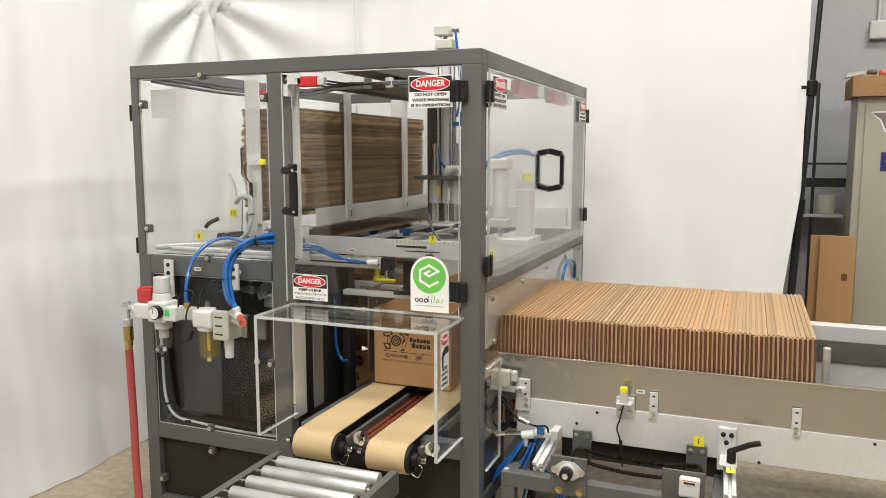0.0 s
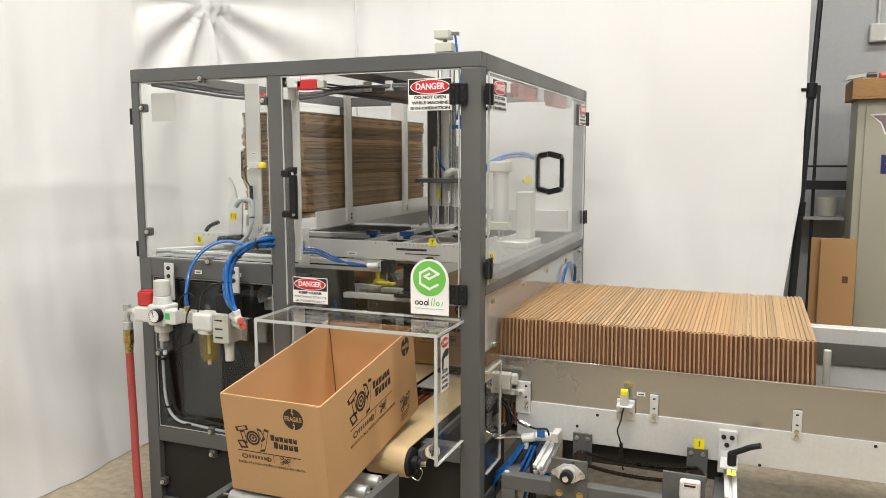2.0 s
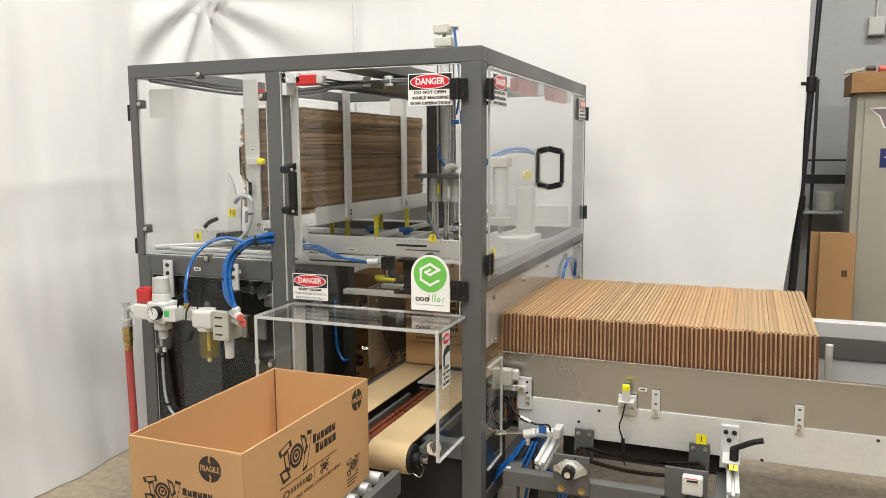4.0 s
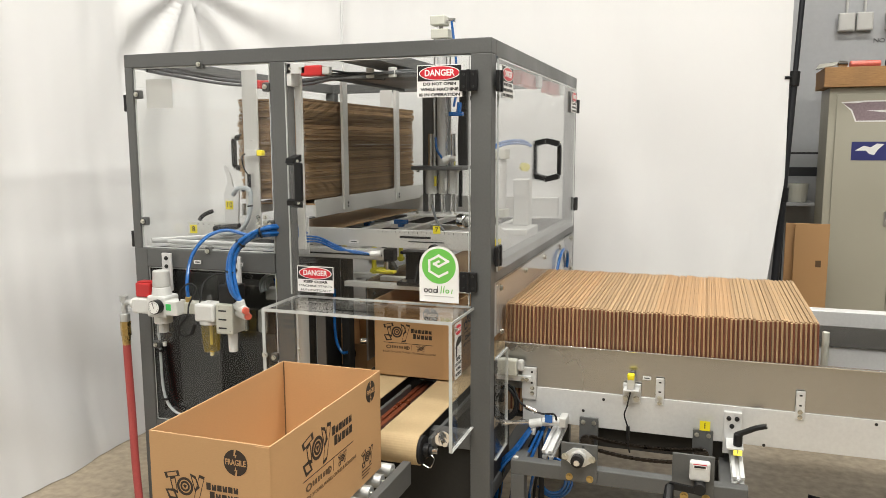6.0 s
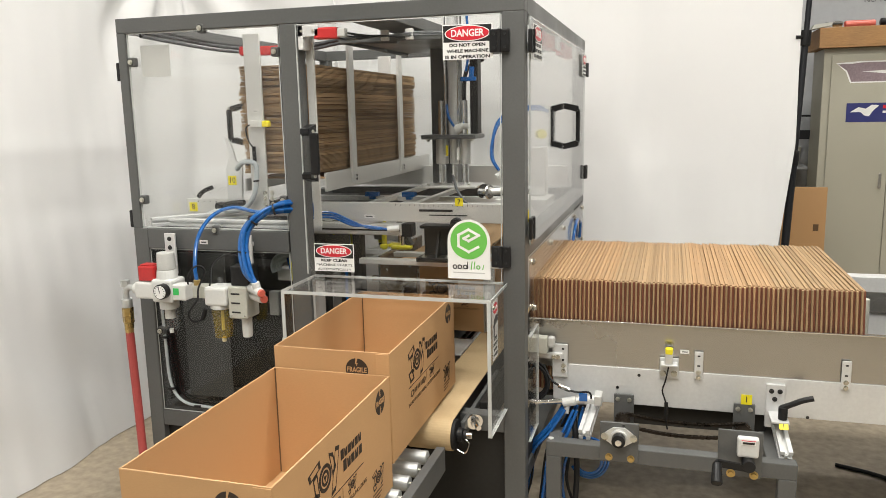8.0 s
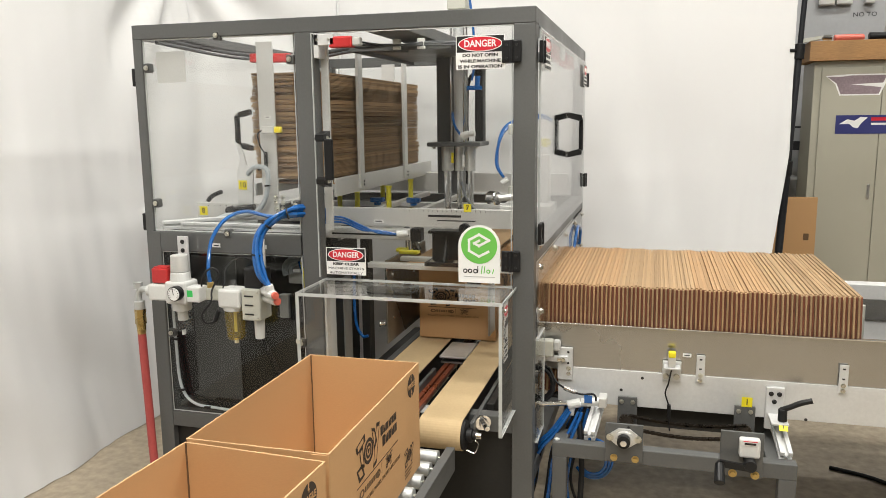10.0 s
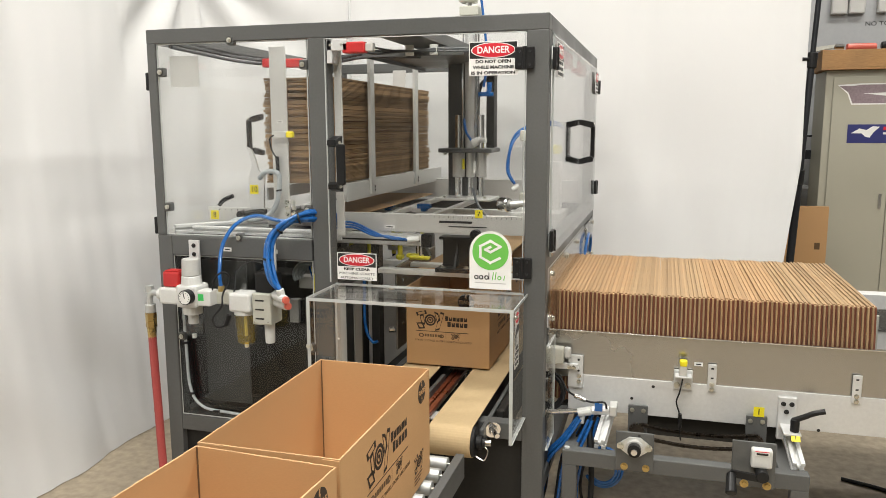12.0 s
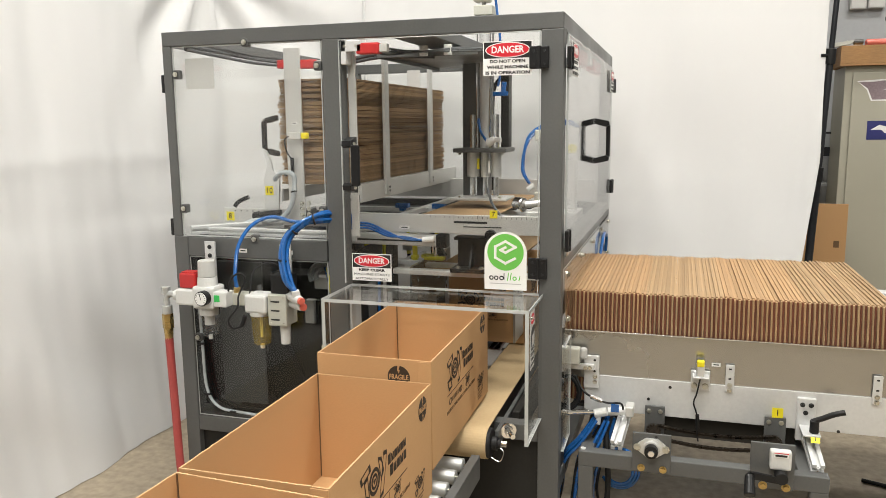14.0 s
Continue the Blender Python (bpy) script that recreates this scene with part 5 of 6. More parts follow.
    part("drain", rod((-1.168, -0.105, 0.825), (-1.168, -0.105, 0.842), 0.008, 12), WHITEP, u)
    w = thing("dump_valve", (-1.055, -0.10, 0.83), "grey-beige soft-start valve block with black solenoid", "valve")
    part("block", box(-1.112, -1.034, -0.150, -0.060, 0.930, 1.052, 0.005), BEIGE, w)
    for z in (0.955, 0.99, 1.025):
        part("slot", box(-1.098, -1.062, -0.1515, -0.149, z - 0.003, z + 0.003), SIGN_BLACK, w)
    part("coupling", box(-1.122, -1.112, -0.13, -0.08, 0.99, 1.03, 0.002), WHITEP, w)
    part("solenoid", box(-1.105, -1.03, -0.135, -0.06, 1.052, 1.125, 0.004), PLASTIC, w)
    part("silencer", rod((-1.062, -0.11, 0.852), (-1.062, -0.11, 0.928), 0.018, 18, 0.020, bev=0.003), WHITEP, w)
    for x, z in ((-1.10, 0.94), (-1.046, 0.94), (-1.10, 1.04), (-1.046, 1.04)):
        part("screw", rod((x, -0.150, z), (x, -0.153, z), 0.005, 8), BOLT, w)
    c = thing("push_fittings", (-0.97, -0.15, 1.03), "white push-in fittings with orange rings", "fitting")
    for p, q in (((-1.035, -0.12, 1.045), (-0.965, -0.165, 1.038)), ((-1.035, -0.11, 1.015), (-0.965, -0.15, 1.012))):
        part("fitting", rod(p, q, 0.017, 14, bev=0.003), WHITEP, c)
        d = (Vector(q) - Vector(p)).normalized()
        part("ring", rod(q, Vector(q) + d * 0.012, 0.014, 14, bev=0.002), ORANGE, c)
    part("fitting", rod((-0.985, -0.15, 1.04), (-0.99, -0.155, 1.075), 0.015, 14, bev=0.003), WHITEP, c)
    # blue hose bundle looping into the machine
    h = thing("blue_hose_bundle", (-0.99, -0.12, 1.06), "thick bundle of blue air hoses with black ties", "hoses")
    for k in range(5):
        a = 2 * math.pi * k / 5
        ox, oy, oz = 0.013 * math.cos(a), 0.013 * math.sin(a), 0.008 * math.cos(a + 1)
        pts = [(-0.985, -0.155, 1.065), (-1.02 + ox, -0.15 + oy, 1.11), (-1.045 + ox, -0.13 + oy, 1.19 + oz), (-1.035 + ox, -0.11 + oy, 1.265 + oz), (-0.985 + ox, -0.08 + oy, 1.318 + oz), (-0.935, -0.012 + oy, 1.335 + oz + ox), (-0.90, 0.085 + oy, 1.325 + oz + ox), (-0.885, 0.18 + oy, 1.30 + ox)]
        part("hose", tube(pts, 0.0075), BLUE, h)
    for p, q in (((-1.047, -0.13, 1.18), (-1.046, -0.13, 1.186)), ((-1.02, -0.10, 1.288), (-1.016, -0.098, 1.293)), ((-0.955, -0.055, 1.33), (-0.95, -0.053, 1.331))):
        part("tie", rod(p, q, 0.0225, 14), PLASTIC, h)
    j = thing("blue_hose", (-1.26, -0.08, 1.05), "single blue air hose with brass end fitting", "hose")
    part("hose", tube([(-1.262, -0.115, 1.055), (-1.27, -0.11, 1.12), (-1.28, -0.06, 1.22), (-1.265, 0.02, 1.29), (-1.22, 0.10, 1.315), (-1.15, 0.16, 1.29), (-1.08, 0.2, 1.285)], 0.0075), BLUE, j)
    part("end", rod((-1.262, -0.115, 1.04), (-1.262, -0.115, 1.065), 0.013, 12, bev=0.002), BRASS, j)
    # supply hose
    r = thing("supply_hose", (-1.60, -0.09, 0.0), "red rubber air hose with brass coupling running to the floor", "hose")
    part("elbow", tube([(-1.55, -0.10, 1.015), (-1.585, -0.10, 1.018), (-1.60, -0.10, 1.0), (-1.60, -0.10, 0.965)], 0.0125), ZINC, r)
    part("elbow_nut", rod((-1.60, -0.10, 1.02), (-1.60, -0.10, 1.045), 0.018, 6), ZINC, r)
    part("steel_plug", rod((-1.60, -0.10, 0.935), (-1.60, -0.10, 0.970), 0.021, 18, bev=0.003), ZINC, r)
    part("coupler", rod((-1.60, -0.10, 0.875), (-1.60, -0.10, 0.935), 0.022, 6), BRASS, r)
    part("ferrule", rod((-1.60, -0.10, 0.825), (-1.60, -0.10, 0.875), 0.016, 14, 0.019, bev=0.002), BRASS, r)
    part("hose", tube([(-1.60, -0.10, 0.835), (-1.596, -0.102, 0.70), (-1.585, -0.11, 0.52), (-1.57, -0.125, 0.34), (-1.54, -0.15, 0.18), (-1.48, -0.21, 0.05), (-1.40, -0.33, 0.022), (-1.30, -0.7, 0.021), (-1.32, -1.3, 0.018)], 0.0165, 14), HOSE_RED, r)
    # control bay behind the tinted pane
    b = thing("control_bay", (-1.24, 0.3, 0.46), "dark control bay with grey back plate and conduits", "control bay")
    part("back_plate", box(-1.54, -0.94, 0.34, 0.35, 0.46, 1.15), DARKGREY, b)
    part("side_plate", box(-1.50, -1.29, 0.12, 0.126, 0.50, 1.12, 0.002), GREY, b, "grey upright plate")
    part("wire_tray", box(-1.30, -0.94, 0.20, 0.34, 0.46, 1.06, 0.004), DARKGREY, b)
    part("conduit", tube([(-1.50, 0.04, 1.12), (-1.535, 0.03, 1.0), (-1.535, 0.03, 0.75), (-1.525, 0.03, 0.58), (-1.47, 0.03, 0.505), (-1.35, 0.03, 0.49), (-1.10, 0.04, 0.475), (-0.95, 0.05, 0.475)], 0.0062), GREYTUBE, b)
    for k in range(2):
        part("cable", tube([(-1.49 + 0.02 * k, 0.05, 1.12), (-1.52, 0.045, 0.9), (-1.51 + 0.01 * k, 0.05, 0.62), (-1.45, 0.045, 0.515 + 0.012 * k), (-1.2, 0.05, 0.50), (-0.98, 0.05, 0.49)], 0.005), RUBBER, b)
    for p in ((-1.536, 0.03, 0.78), (-1.52, 0.03, 0.56), (-1.40, 0.03, 0.493)):
        part("tie", box(p[0] - 0.014, p[0] + 0.014, 0.016, 0.04, p[2] - 0.004, p[2] + 0.004, 0.001), PLASTIC, b)
    part("drain_pipe", tube([(-1.32, 0.18, 0.95), (-1.24, 0.18, 0.80), (-1.17, 0.18, 0.66), (-1.10, 0.17, 0.52)], 0.012), RUBBER, b)
    for k in range(4):
        r0 = 0.035 + 0.012 * k
        part("grey_loop", tube([(-0.99 + r0 * math.cos(a), 0.10, 1.08 + r0 * 0.8 * math.sin(a)) for a in np.linspace(0.3, 3.6, 9)], 0.006), GREYTUBE, b)
    for k in range(5):
        part("relay", box(-1.27 + 0.05 * k, -1.228 + 0.05 * k, 0.165, 0.20, 0.86, 0.96, 0.003), (PLASTIC, GREYP)[k % 2], b)
    part("coloured_wire", tube([(-0.97, 0.08, 1.12), (-0.955, 0.07, 1.05), (-0.95, 0.08, 0.95), (-0.955, 0.09, 0.8)], 0.0045), YELLOW, b)
    part("coloured_wire", tube([(-0.985, 0.09, 1.12), (-0.965, 0.09, 1.04), (-0.96, 0.10, 0.95), (-0.96, 0.11, 0.8)], 0.0045), BLUE, b)
    part("terminal_block", box(-1.05, -0.96, 0.12, 0.18, 1.02, 1.07, 0.004), GREYP, b)
    part("coil", tube([(-1.08 + 0.06 * math.cos(a), 0.10 + 0.04 * math.sin(a), 0.49 + 0.004 * a) for a in np.linspace(0, 19, 60)], 0.003, 6, 2), RUBBER, b)


# ---- inside the machine ----
def build_inside():
    # stack cage
    c = thing("stack_cage", (-1.1, 1.0, 1.3), "aluminium upright cage holding the stacked boards", "cage")
    part("side_bar", box(-0.950, -0.940, 0.42, 1.90, 1.345, 1.425, 0.002), ALU, c)
    for y in (0.72, 1.385):
        part("upright", box(-0.945, -0.930, y - 0.026, y + 0.026, 1.36, 2.0, 0.002), ALU, c)
        for z in (1.375, 1.392):
            part("screw", rod((-0.925, y, z), (-0.922, y, z), 0.006, 10), SIGN_BLACK, c)
    part("front_upright", box(-1.232, -1.158, 0.305, 0.315, 1.262, 2.0, 0.002), ALU, c)
    part("door_upright", box(-0.836, -0.806, 0.070, 0.082, 1.25, 1.99, 0.002), ALU, c)
    part("back_upright", box(-1.20, -1.12, 1.76, 1.77, 1.36, 2.0, 0.002), ALU, c)
    part("left_bar", box(-1.33, -1.32, 0.42, 1.9, 1.345, 1.40, 0.002), ALU, c)
    for z in (1.30, 1.325, 1.35):
        part("screw", bolt_head((-1.17, 0.305, z), (0, -1, 0), 0.007), BOLT, c)
        part("screw", bolt_head((-1.145, 0.32, z), (0, -1, 0), 0.007), BOLT, c)
    # boards
    rnd = random.Random(9)
    sets = []
    for k in range(4):
        L = 1.19
        t = thing("pad_board", (-1.125, 1.05, 1.43), "flat brown corrugated board lying in a tall stack", "board", "stacked boards")
        bm = bmesh.new()
        for j in range(2):
            z0 = 1.4256 + 0.0046 * j
            n = 24
            for i in range(n):
                y = 0.362 + 1.345 * i / n
                box(-1.292, -0.9625 + 0.0013 * rnd.random(), y, y + 1.345 / n, z0, z0 + 0.0038, 0, bm)
            for i in range(9):
                x = -1.288 + 0.322 * i / 9
                box(x, x + 0.322 / 9, 0.3622 - 0.003 * rnd.random(), 0.3625, z0, z0 + 0.0038, 0, bm)
        part("sheet", bm, PAD, t)
        # Dark filler that colours in the shade between stacked sheets.
        part("core", box(-1.285, -0.972, 0.372, 1.70, 1.4250, 1.4345), GAP_SHADE, t, "dark filler painting the shade between the sheets")
        sets.append(t)
    n = 44
    for k in range(n):
        z = 1.432 + 0.0102 * k
        g = int(k / 6)
        dx = 0.005 * math.sin(g * 2.1) + rnd.uniform(-0.004, 0.004)
        dy = 0.008 * math.sin(g * 1.3 + 0.5) + rnd.uniform(-0.008, 0.008)
        m = pose(-1.111 + dx, 1.026 + dy, z, rnd.uniform(-0.06, 0.04), rnd.uniform(-0.15, 0.15), rnd.uniform(-0.35, 0.35))
        o = sets[k] if k < 4 else copy_thing(sets[k % 4], m)
        o.matrix_basis = m
    # adjusting beams
    b = thing("front_beam", (-0.55, 0.34, 1.24), "long aluminium cross beam with ruler marks and slots", "beam")
    part("beam", box(-0.97, -0.10, 0.335, 0.347, 1.235, 1.312, 0.002), ALU, b)
    part("slot", box(-0.50, -0.36, 0.3335, 0.3355, 1.278, 1.287), SIGN_BLACK, b)
    part("slot", box(-0.46, -0.30, 0.3335, 0.3355, 1.262, 1.266), SIGN_BLACK, b)
    bm = bmesh.new()
    for i in range(24):
        x = -0.60 + 0.02 * i
        box(x, x + 0.0016, 0.3338, 0.3352, 1.299, 1.306 + 0.003 * (i % 5 == 0), 0, bm)
    part("ruler_marks", bm, SIGN_BLACK, b)
    part("end_plate", box(-0.985, -0.93, 0.325, 0.335, 1.19, 1.36, 0.002), ALU_RAW, b)
    for z in (1.27, 1.295):
        part("screw", bolt_head((-0.957, 0.325, z), (0, -1, 0), 0.008), BOLT, b)
    label_tag((-0.715, 0.334, 1.255), 0.045, 0.014)
    number_sticker((-0.333, 0.334, 1.318), "7", None, 0.032)
    d = thing("side_beam", (-1.4, 0.37, 1.26), "short aluminium beam with clamp lever and ruler holes", "beam")
    part("beam", box(-1.60, -1.24, 0.370, 0.382, 1.250, 1.315, 0.002), ALU, d)
    part("slot", box(-1.40, -1.28, 0.3685, 0.3705, 1.283, 1.291), SIGN_BLACK, d)
    bm = bmesh.new()
    for i in range(8):
        rod((-1.54 + 0.03 * i, 0.370, 1.303), (-1.54 + 0.03 * i, 0.3688, 1.303), 0.003, 8, bm=bm)
    part("holes", bm, SIGN_BLACK, d)
    part("clamp_lever", tube([(-1.42, 0.36, 1.285), (-1.36, 0.34, 1.297), (-1.29, 0.335, 1.305)], 0.012), PLASTIC, d)
    part("knob", rod((-1.42, 0.37, 1.285), (-1.42, 0.335, 1.285), 0.018, 14, bev=0.003), PLASTIC, d)
    part("back_lever", tube([(-1.60, 0.46, 1.31), (-1.58, 0.47, 1.335), (-1.535, 0.48, 1.355)], 0.010), PLASTIC, d)
    number_sticker((-1.566, 0.3695, 1.278), "8", None, 0.040)
    k = thing("angle_plate", (-1.36, 0.36, 1.3), "notched aluminium angle plate on the side beam", "bracket")
    part("plate", prism([(-0.05, -0.06), (0.02, -0.06), (0.03, 0.09), (0.0, 0.11), (-0.012, 0.16), (-0.03, 0.20), (-0.05, 0.21), (-0.028, 0.14), (-0.05, 0.07)], 0.010, pose(-1.335, 0.372, 1.372)), ALU_RAW, k)
    number_sticker((-1.357, 0.361, 1.397), "10", None, 0.040)
    w = thing("wrapped_cable", (-1.2, 0.3, 1.4), "grey spiral-wrapped cables down the upright", "cable")
    part("wrap", tube([(-1.30, 0.31, 1.45), (-1.25, 0.28, 1.48), (-1.19, 0.27, 1.475), (-1.185, 0.27, 1.42), (-1.20, 0.27, 1.35), (-1.235, 0.27, 1.30), (-1.30, 0.29, 1.275), (-1.40, 0.30, 1.27), (-1.45, 0.28, 1.25)], 0.0105), GREYTUBE, w)
    for p, q in (((-1.188, 0.27, 1.40), (-1.189, 0.27, 1.407)), ((-1.225, 0.28, 1.479), (-1.231, 0.28, 1.479))):
        part("tie", rod(p, q, 0.013, 12), PLASTIC, w)
    f = thing("level_sensor", (-1.165, 0.29, 1.63), "small photo sensor with yellow lens on the upright", "sensor")
    part("body", box(-1.205, -1.150, 0.272, 0.304, 1.622, 1.652, 0.004), ALU, f)
    part("lens", box(-1.150, -1.122, 0.274, 0.302, 1.624, 1.650, 0.005), LABEL_YEL, f, "yellow cap")
    part("cable", tube([(-1.205, 0.288, 1.637), (-1.23, 0.285, 1.62), (-1.222, 0.285, 1.57), (-1.20, 0.288, 1.53), (-1.20, 0.288, 1.48)], 0.003), RUBBER, f)
    part("plug", rod((-1.20, 0.288, 1.545), (-1.20, 0.288, 1.48), 0.008, 12), PLASTIC, f)
    label_tag((-1.19, 0.303, 1.69), 0.028, 0.012)
    # safety switches and top wiring
    for x, y, z, wd in ((-1.40, 0.66, 1.965, 0.10), (-0.73, 0.03, 1.955, 0.09), (-1.30, 0.66, 1.962, 0.10)):
        s = thing("safety_switch", (x, y, z), "red plastic door safety switch under the top rail", "switch", "safety switches")
        part("body", box(x - wd / 2, x + wd / 2, y - 0.02, y + 0.02, z - 0.02, z + 0.02, 0.006), RED, s)
        part("cap", box(x + wd / 2, x + wd / 2 + 0.03, y - 0.015, y + 0.015, z - 0.015, z + 0.015, 0.004), GREYP, s)
    for y in (0.75, 1.35):
        s = thing("safety_switch", (-0.05, y, 1.95), "red plastic door safety switch on the side rail", "switch", "safety switches")
        part("body", box(-0.075, -0.035, y - 0.17, y + 0.17, 1.925, 1.985, 0.006), RED, s)
        part("bracket", box(-0.03, -0.02, y + 0.1, y + 0.2, 1.93, 1.99, 0.002), ALU_RAW, s)
    p = thing("switch_bracket", (-0.80, 0.03, 1.96), "bent aluminium bracket holding the door switch", "bracket")
    part("plate", box(-0.835, -0.755, 0.01, 0.018, 1.945, 1.985, 0.002), ALU_RAW, p)
    part("leg", box(-0.835, -0.815, 0.01, 0.07, 1.90, 1.985, 0.002), ALU_RAW, p)
    for x in (-0.82, -0.775):
        part("screw", rod((x, 0.010, 1.965), (x, 0.007, 1.965), 0.005, 10), BOLT, p)
    t = thing("top_wiring", (-1.2, 0.5, 1.95), "bundled grey cables tied under the top rail", "cables")
    rnd = random.Random(2)
    for j in range(5):
        dz, dy = rnd.uniform(-0.015, 0.015), rnd.uniform(-0.03, 0.03)
        part("cable", tube([(-1.545, 0.10 + dy, 2.0 + dz), (-1.53, 0.3 + dy, 1.99 + dz), (-1.51, 0.6 + dy, 1.98 + dz), (-1.38, 0.78 + dy, 1.975 + dz), (-1.1, 0.7 + dy, 1.975 + dz), (-0.9, 0.6 + dy, 1.985 + dz), (-0.62, 0.5 + dy, 1.97 + dz)], 0.007), CABLE if j % 2 else RUBBER, t)
    for j in range(3):
        part("cable", tube([(-0.74 + 0.02 * j, 0.05, 1.965), (-0.70, 0.12, 1.94 + 0.012 * j), (-0.60, 0.22, 1.955), (-0.45, 0.3, 1.96 + 0.006 * j), (-0.25, 0.32, 1.955), (-0.10, 0.3, 1.96)], 0.004), CABLE, t)
    part("bundle", tube([(-0.60, 1.9, 1.97), (-0.66, 1.75, 1.9), (-0.67, 1.72, 1.7), (-0.665, 1.72, 1.5), (-0.66, 1.7, 1.3)], 0.012), RUBBER, t)
    for x in (-0.62, -0.52):
        part("clip", box(x, x + 0.03, 0.28, 0.30, 1.945, 1.985, 0.002), WHITEP, t)
    g = thing("roof_plate", (-0.5, 0.9, 1.98), "grey folded plate under the roof carrying the press", "plate")
    part("plate", box(-0.86, -0.42, 0.42, 1.30, 1.972, 1.980, 0.002), GREY, g)
    part("lip", box(-0.86, -0.852, 0.42, 1.30, 1.955, 1.972, 0.002), GREY, g)
    part("front_lip", box(-0.86, -0.42, 0.42, 0.428, 1.955, 1.972, 0.002), GREY, g)


def build_press():
    u = thing("press_column", (-0.53, 1.1, 1.2), "grey press column with guide rods and plate", "press")
    part("column", box(-0.655, -0.53, 1.06, 1.16, 1.30, 1.98, 0.004), GREY, u)
    part("fin", box(-0.47, -0.43, 1.10, 1.17, 1.56, 1.975, 0.003), DARKGREY, u)
    part("plate", box(-0.67, -0.405, 0.93, 1.13, 1.540, 1.560, 0.003), GREY, u)
    for x, y in ((-0.64, 0.95), (-0.43, 0.95), (-0.64, 1.11)):
        part("plate_bolt", bolt_head((x, y, 1.540), (0, 0, -1), 0.009), BOLT, u)
    part("cylinder", rod((-0.525, 1.0, 1.560), (-0.525, 1.0, 2.18), 0.026, 22), ALU_RAW, u)
    for x, y in ((-0.556, 0.97), (-0.494, 0.97), (-0.556, 1.03), (-0.494, 1.03)):
        part("tie_rod", rod((x, y, 1.56), (x, y, 2.19), 0.005, 10), CHROME, u)
    part("head", box(-0.57, -0.48, 0.955, 1.045, 2.18, 2.225, 0.004), BEIGE, u)
    part("head_block", box(-0.575, -0.50, 0.96, 1.04, 2.245, 2.29, 0.005), BEIGE, u)
    part("head_stem", rod((-0.535, 1.0, 2.225), (-0.535, 1.0, 2.245), 0.016, 14), CHROME, u)
    part("head_fitting", rod((-0.50, 1.0, 2.268), (-0.455, 1.0, 2.268), 0.010, 12), CHROME, u)
    part("fitting", rod((-0.495, 0.94, 1.585), (-0.46, 0.93, 1.605), 0.022, 14, 0.014, bev=0.003), WHITEP, u)
    part("valve", rod((-0.46, 0.93, 1.60), (-0.43, 0.925, 1.60), 0.012, 12), ALU, u)
    part("blue_hose", tube([(-0.50, 0.94, 1.59), (-0.53, 0.93, 1.64), (-0.545, 0.95, 1.70)], 0.006), BLUE, u)
    part("blue_hose", tube([(-0.47, 0.98, 2.26), (-0.45, 0.98, 2.1), (-0.44, 0.97, 1.95), (-0.45, 0.95, 1.85)], 0.006), BLUE, u)
    part("blue_block", box(-0.475, -0.40, 0.94, 0.96, 1.805, 1.825, 0.004), BLUE, u, "blue hose elbows")
    part("blue_elbow", rod((-0.425, 0.95, 1.82), (-0.42, 0.95, 1.87), 0.012, 12), BLUE, u)
    label_tag((-0.555, 1.058, 1.77), 0.016, 0.02)
    for x, y, r0 in ((-0.585, 1.0, 0.030), (-0.525, 1.0, 0.022), (-0.47, 1.0, 0.026)):
        part("sleeve", rod((x, y, 1.42), (x, y, 1.540), r0, 20, bev=0.003), ALU, u)
    part("yellow_tag", box(-0.555, -0.545, 0.955, 0.965, 1.46, 1.51), LABEL_YEL, u)
    part("label_strip", box(-0.50, -0.49, 0.955, 0.965, 1.44, 1.50), SIGN, u)


def press_head():
    """The moving part of the press: three chrome rods on a shoe."""
    t = thing("press_head", (-0.53, 1.0, 1.3), "chrome press rods carrying an aluminium shoe", "press head")
    for x, r0 in ((-0.585, 0.017), (-0.525, 0.013), (-0.47, 0.015)):
        part("rod", rod((x, 1.0, 1.322), (x, 1.0, 1.72), r0, 16), CHROME, t)
    part("shoe", box(-0.68, -0.40, 0.90, 1.10, 1.310, 1.322, 0.003), ALU, t)
    for x in (-0.64, -0.44):
        part("screw", bolt_head((x, 0.94, 1.322), (0, 0, 1), 0.007), BOLT, t)
    return t


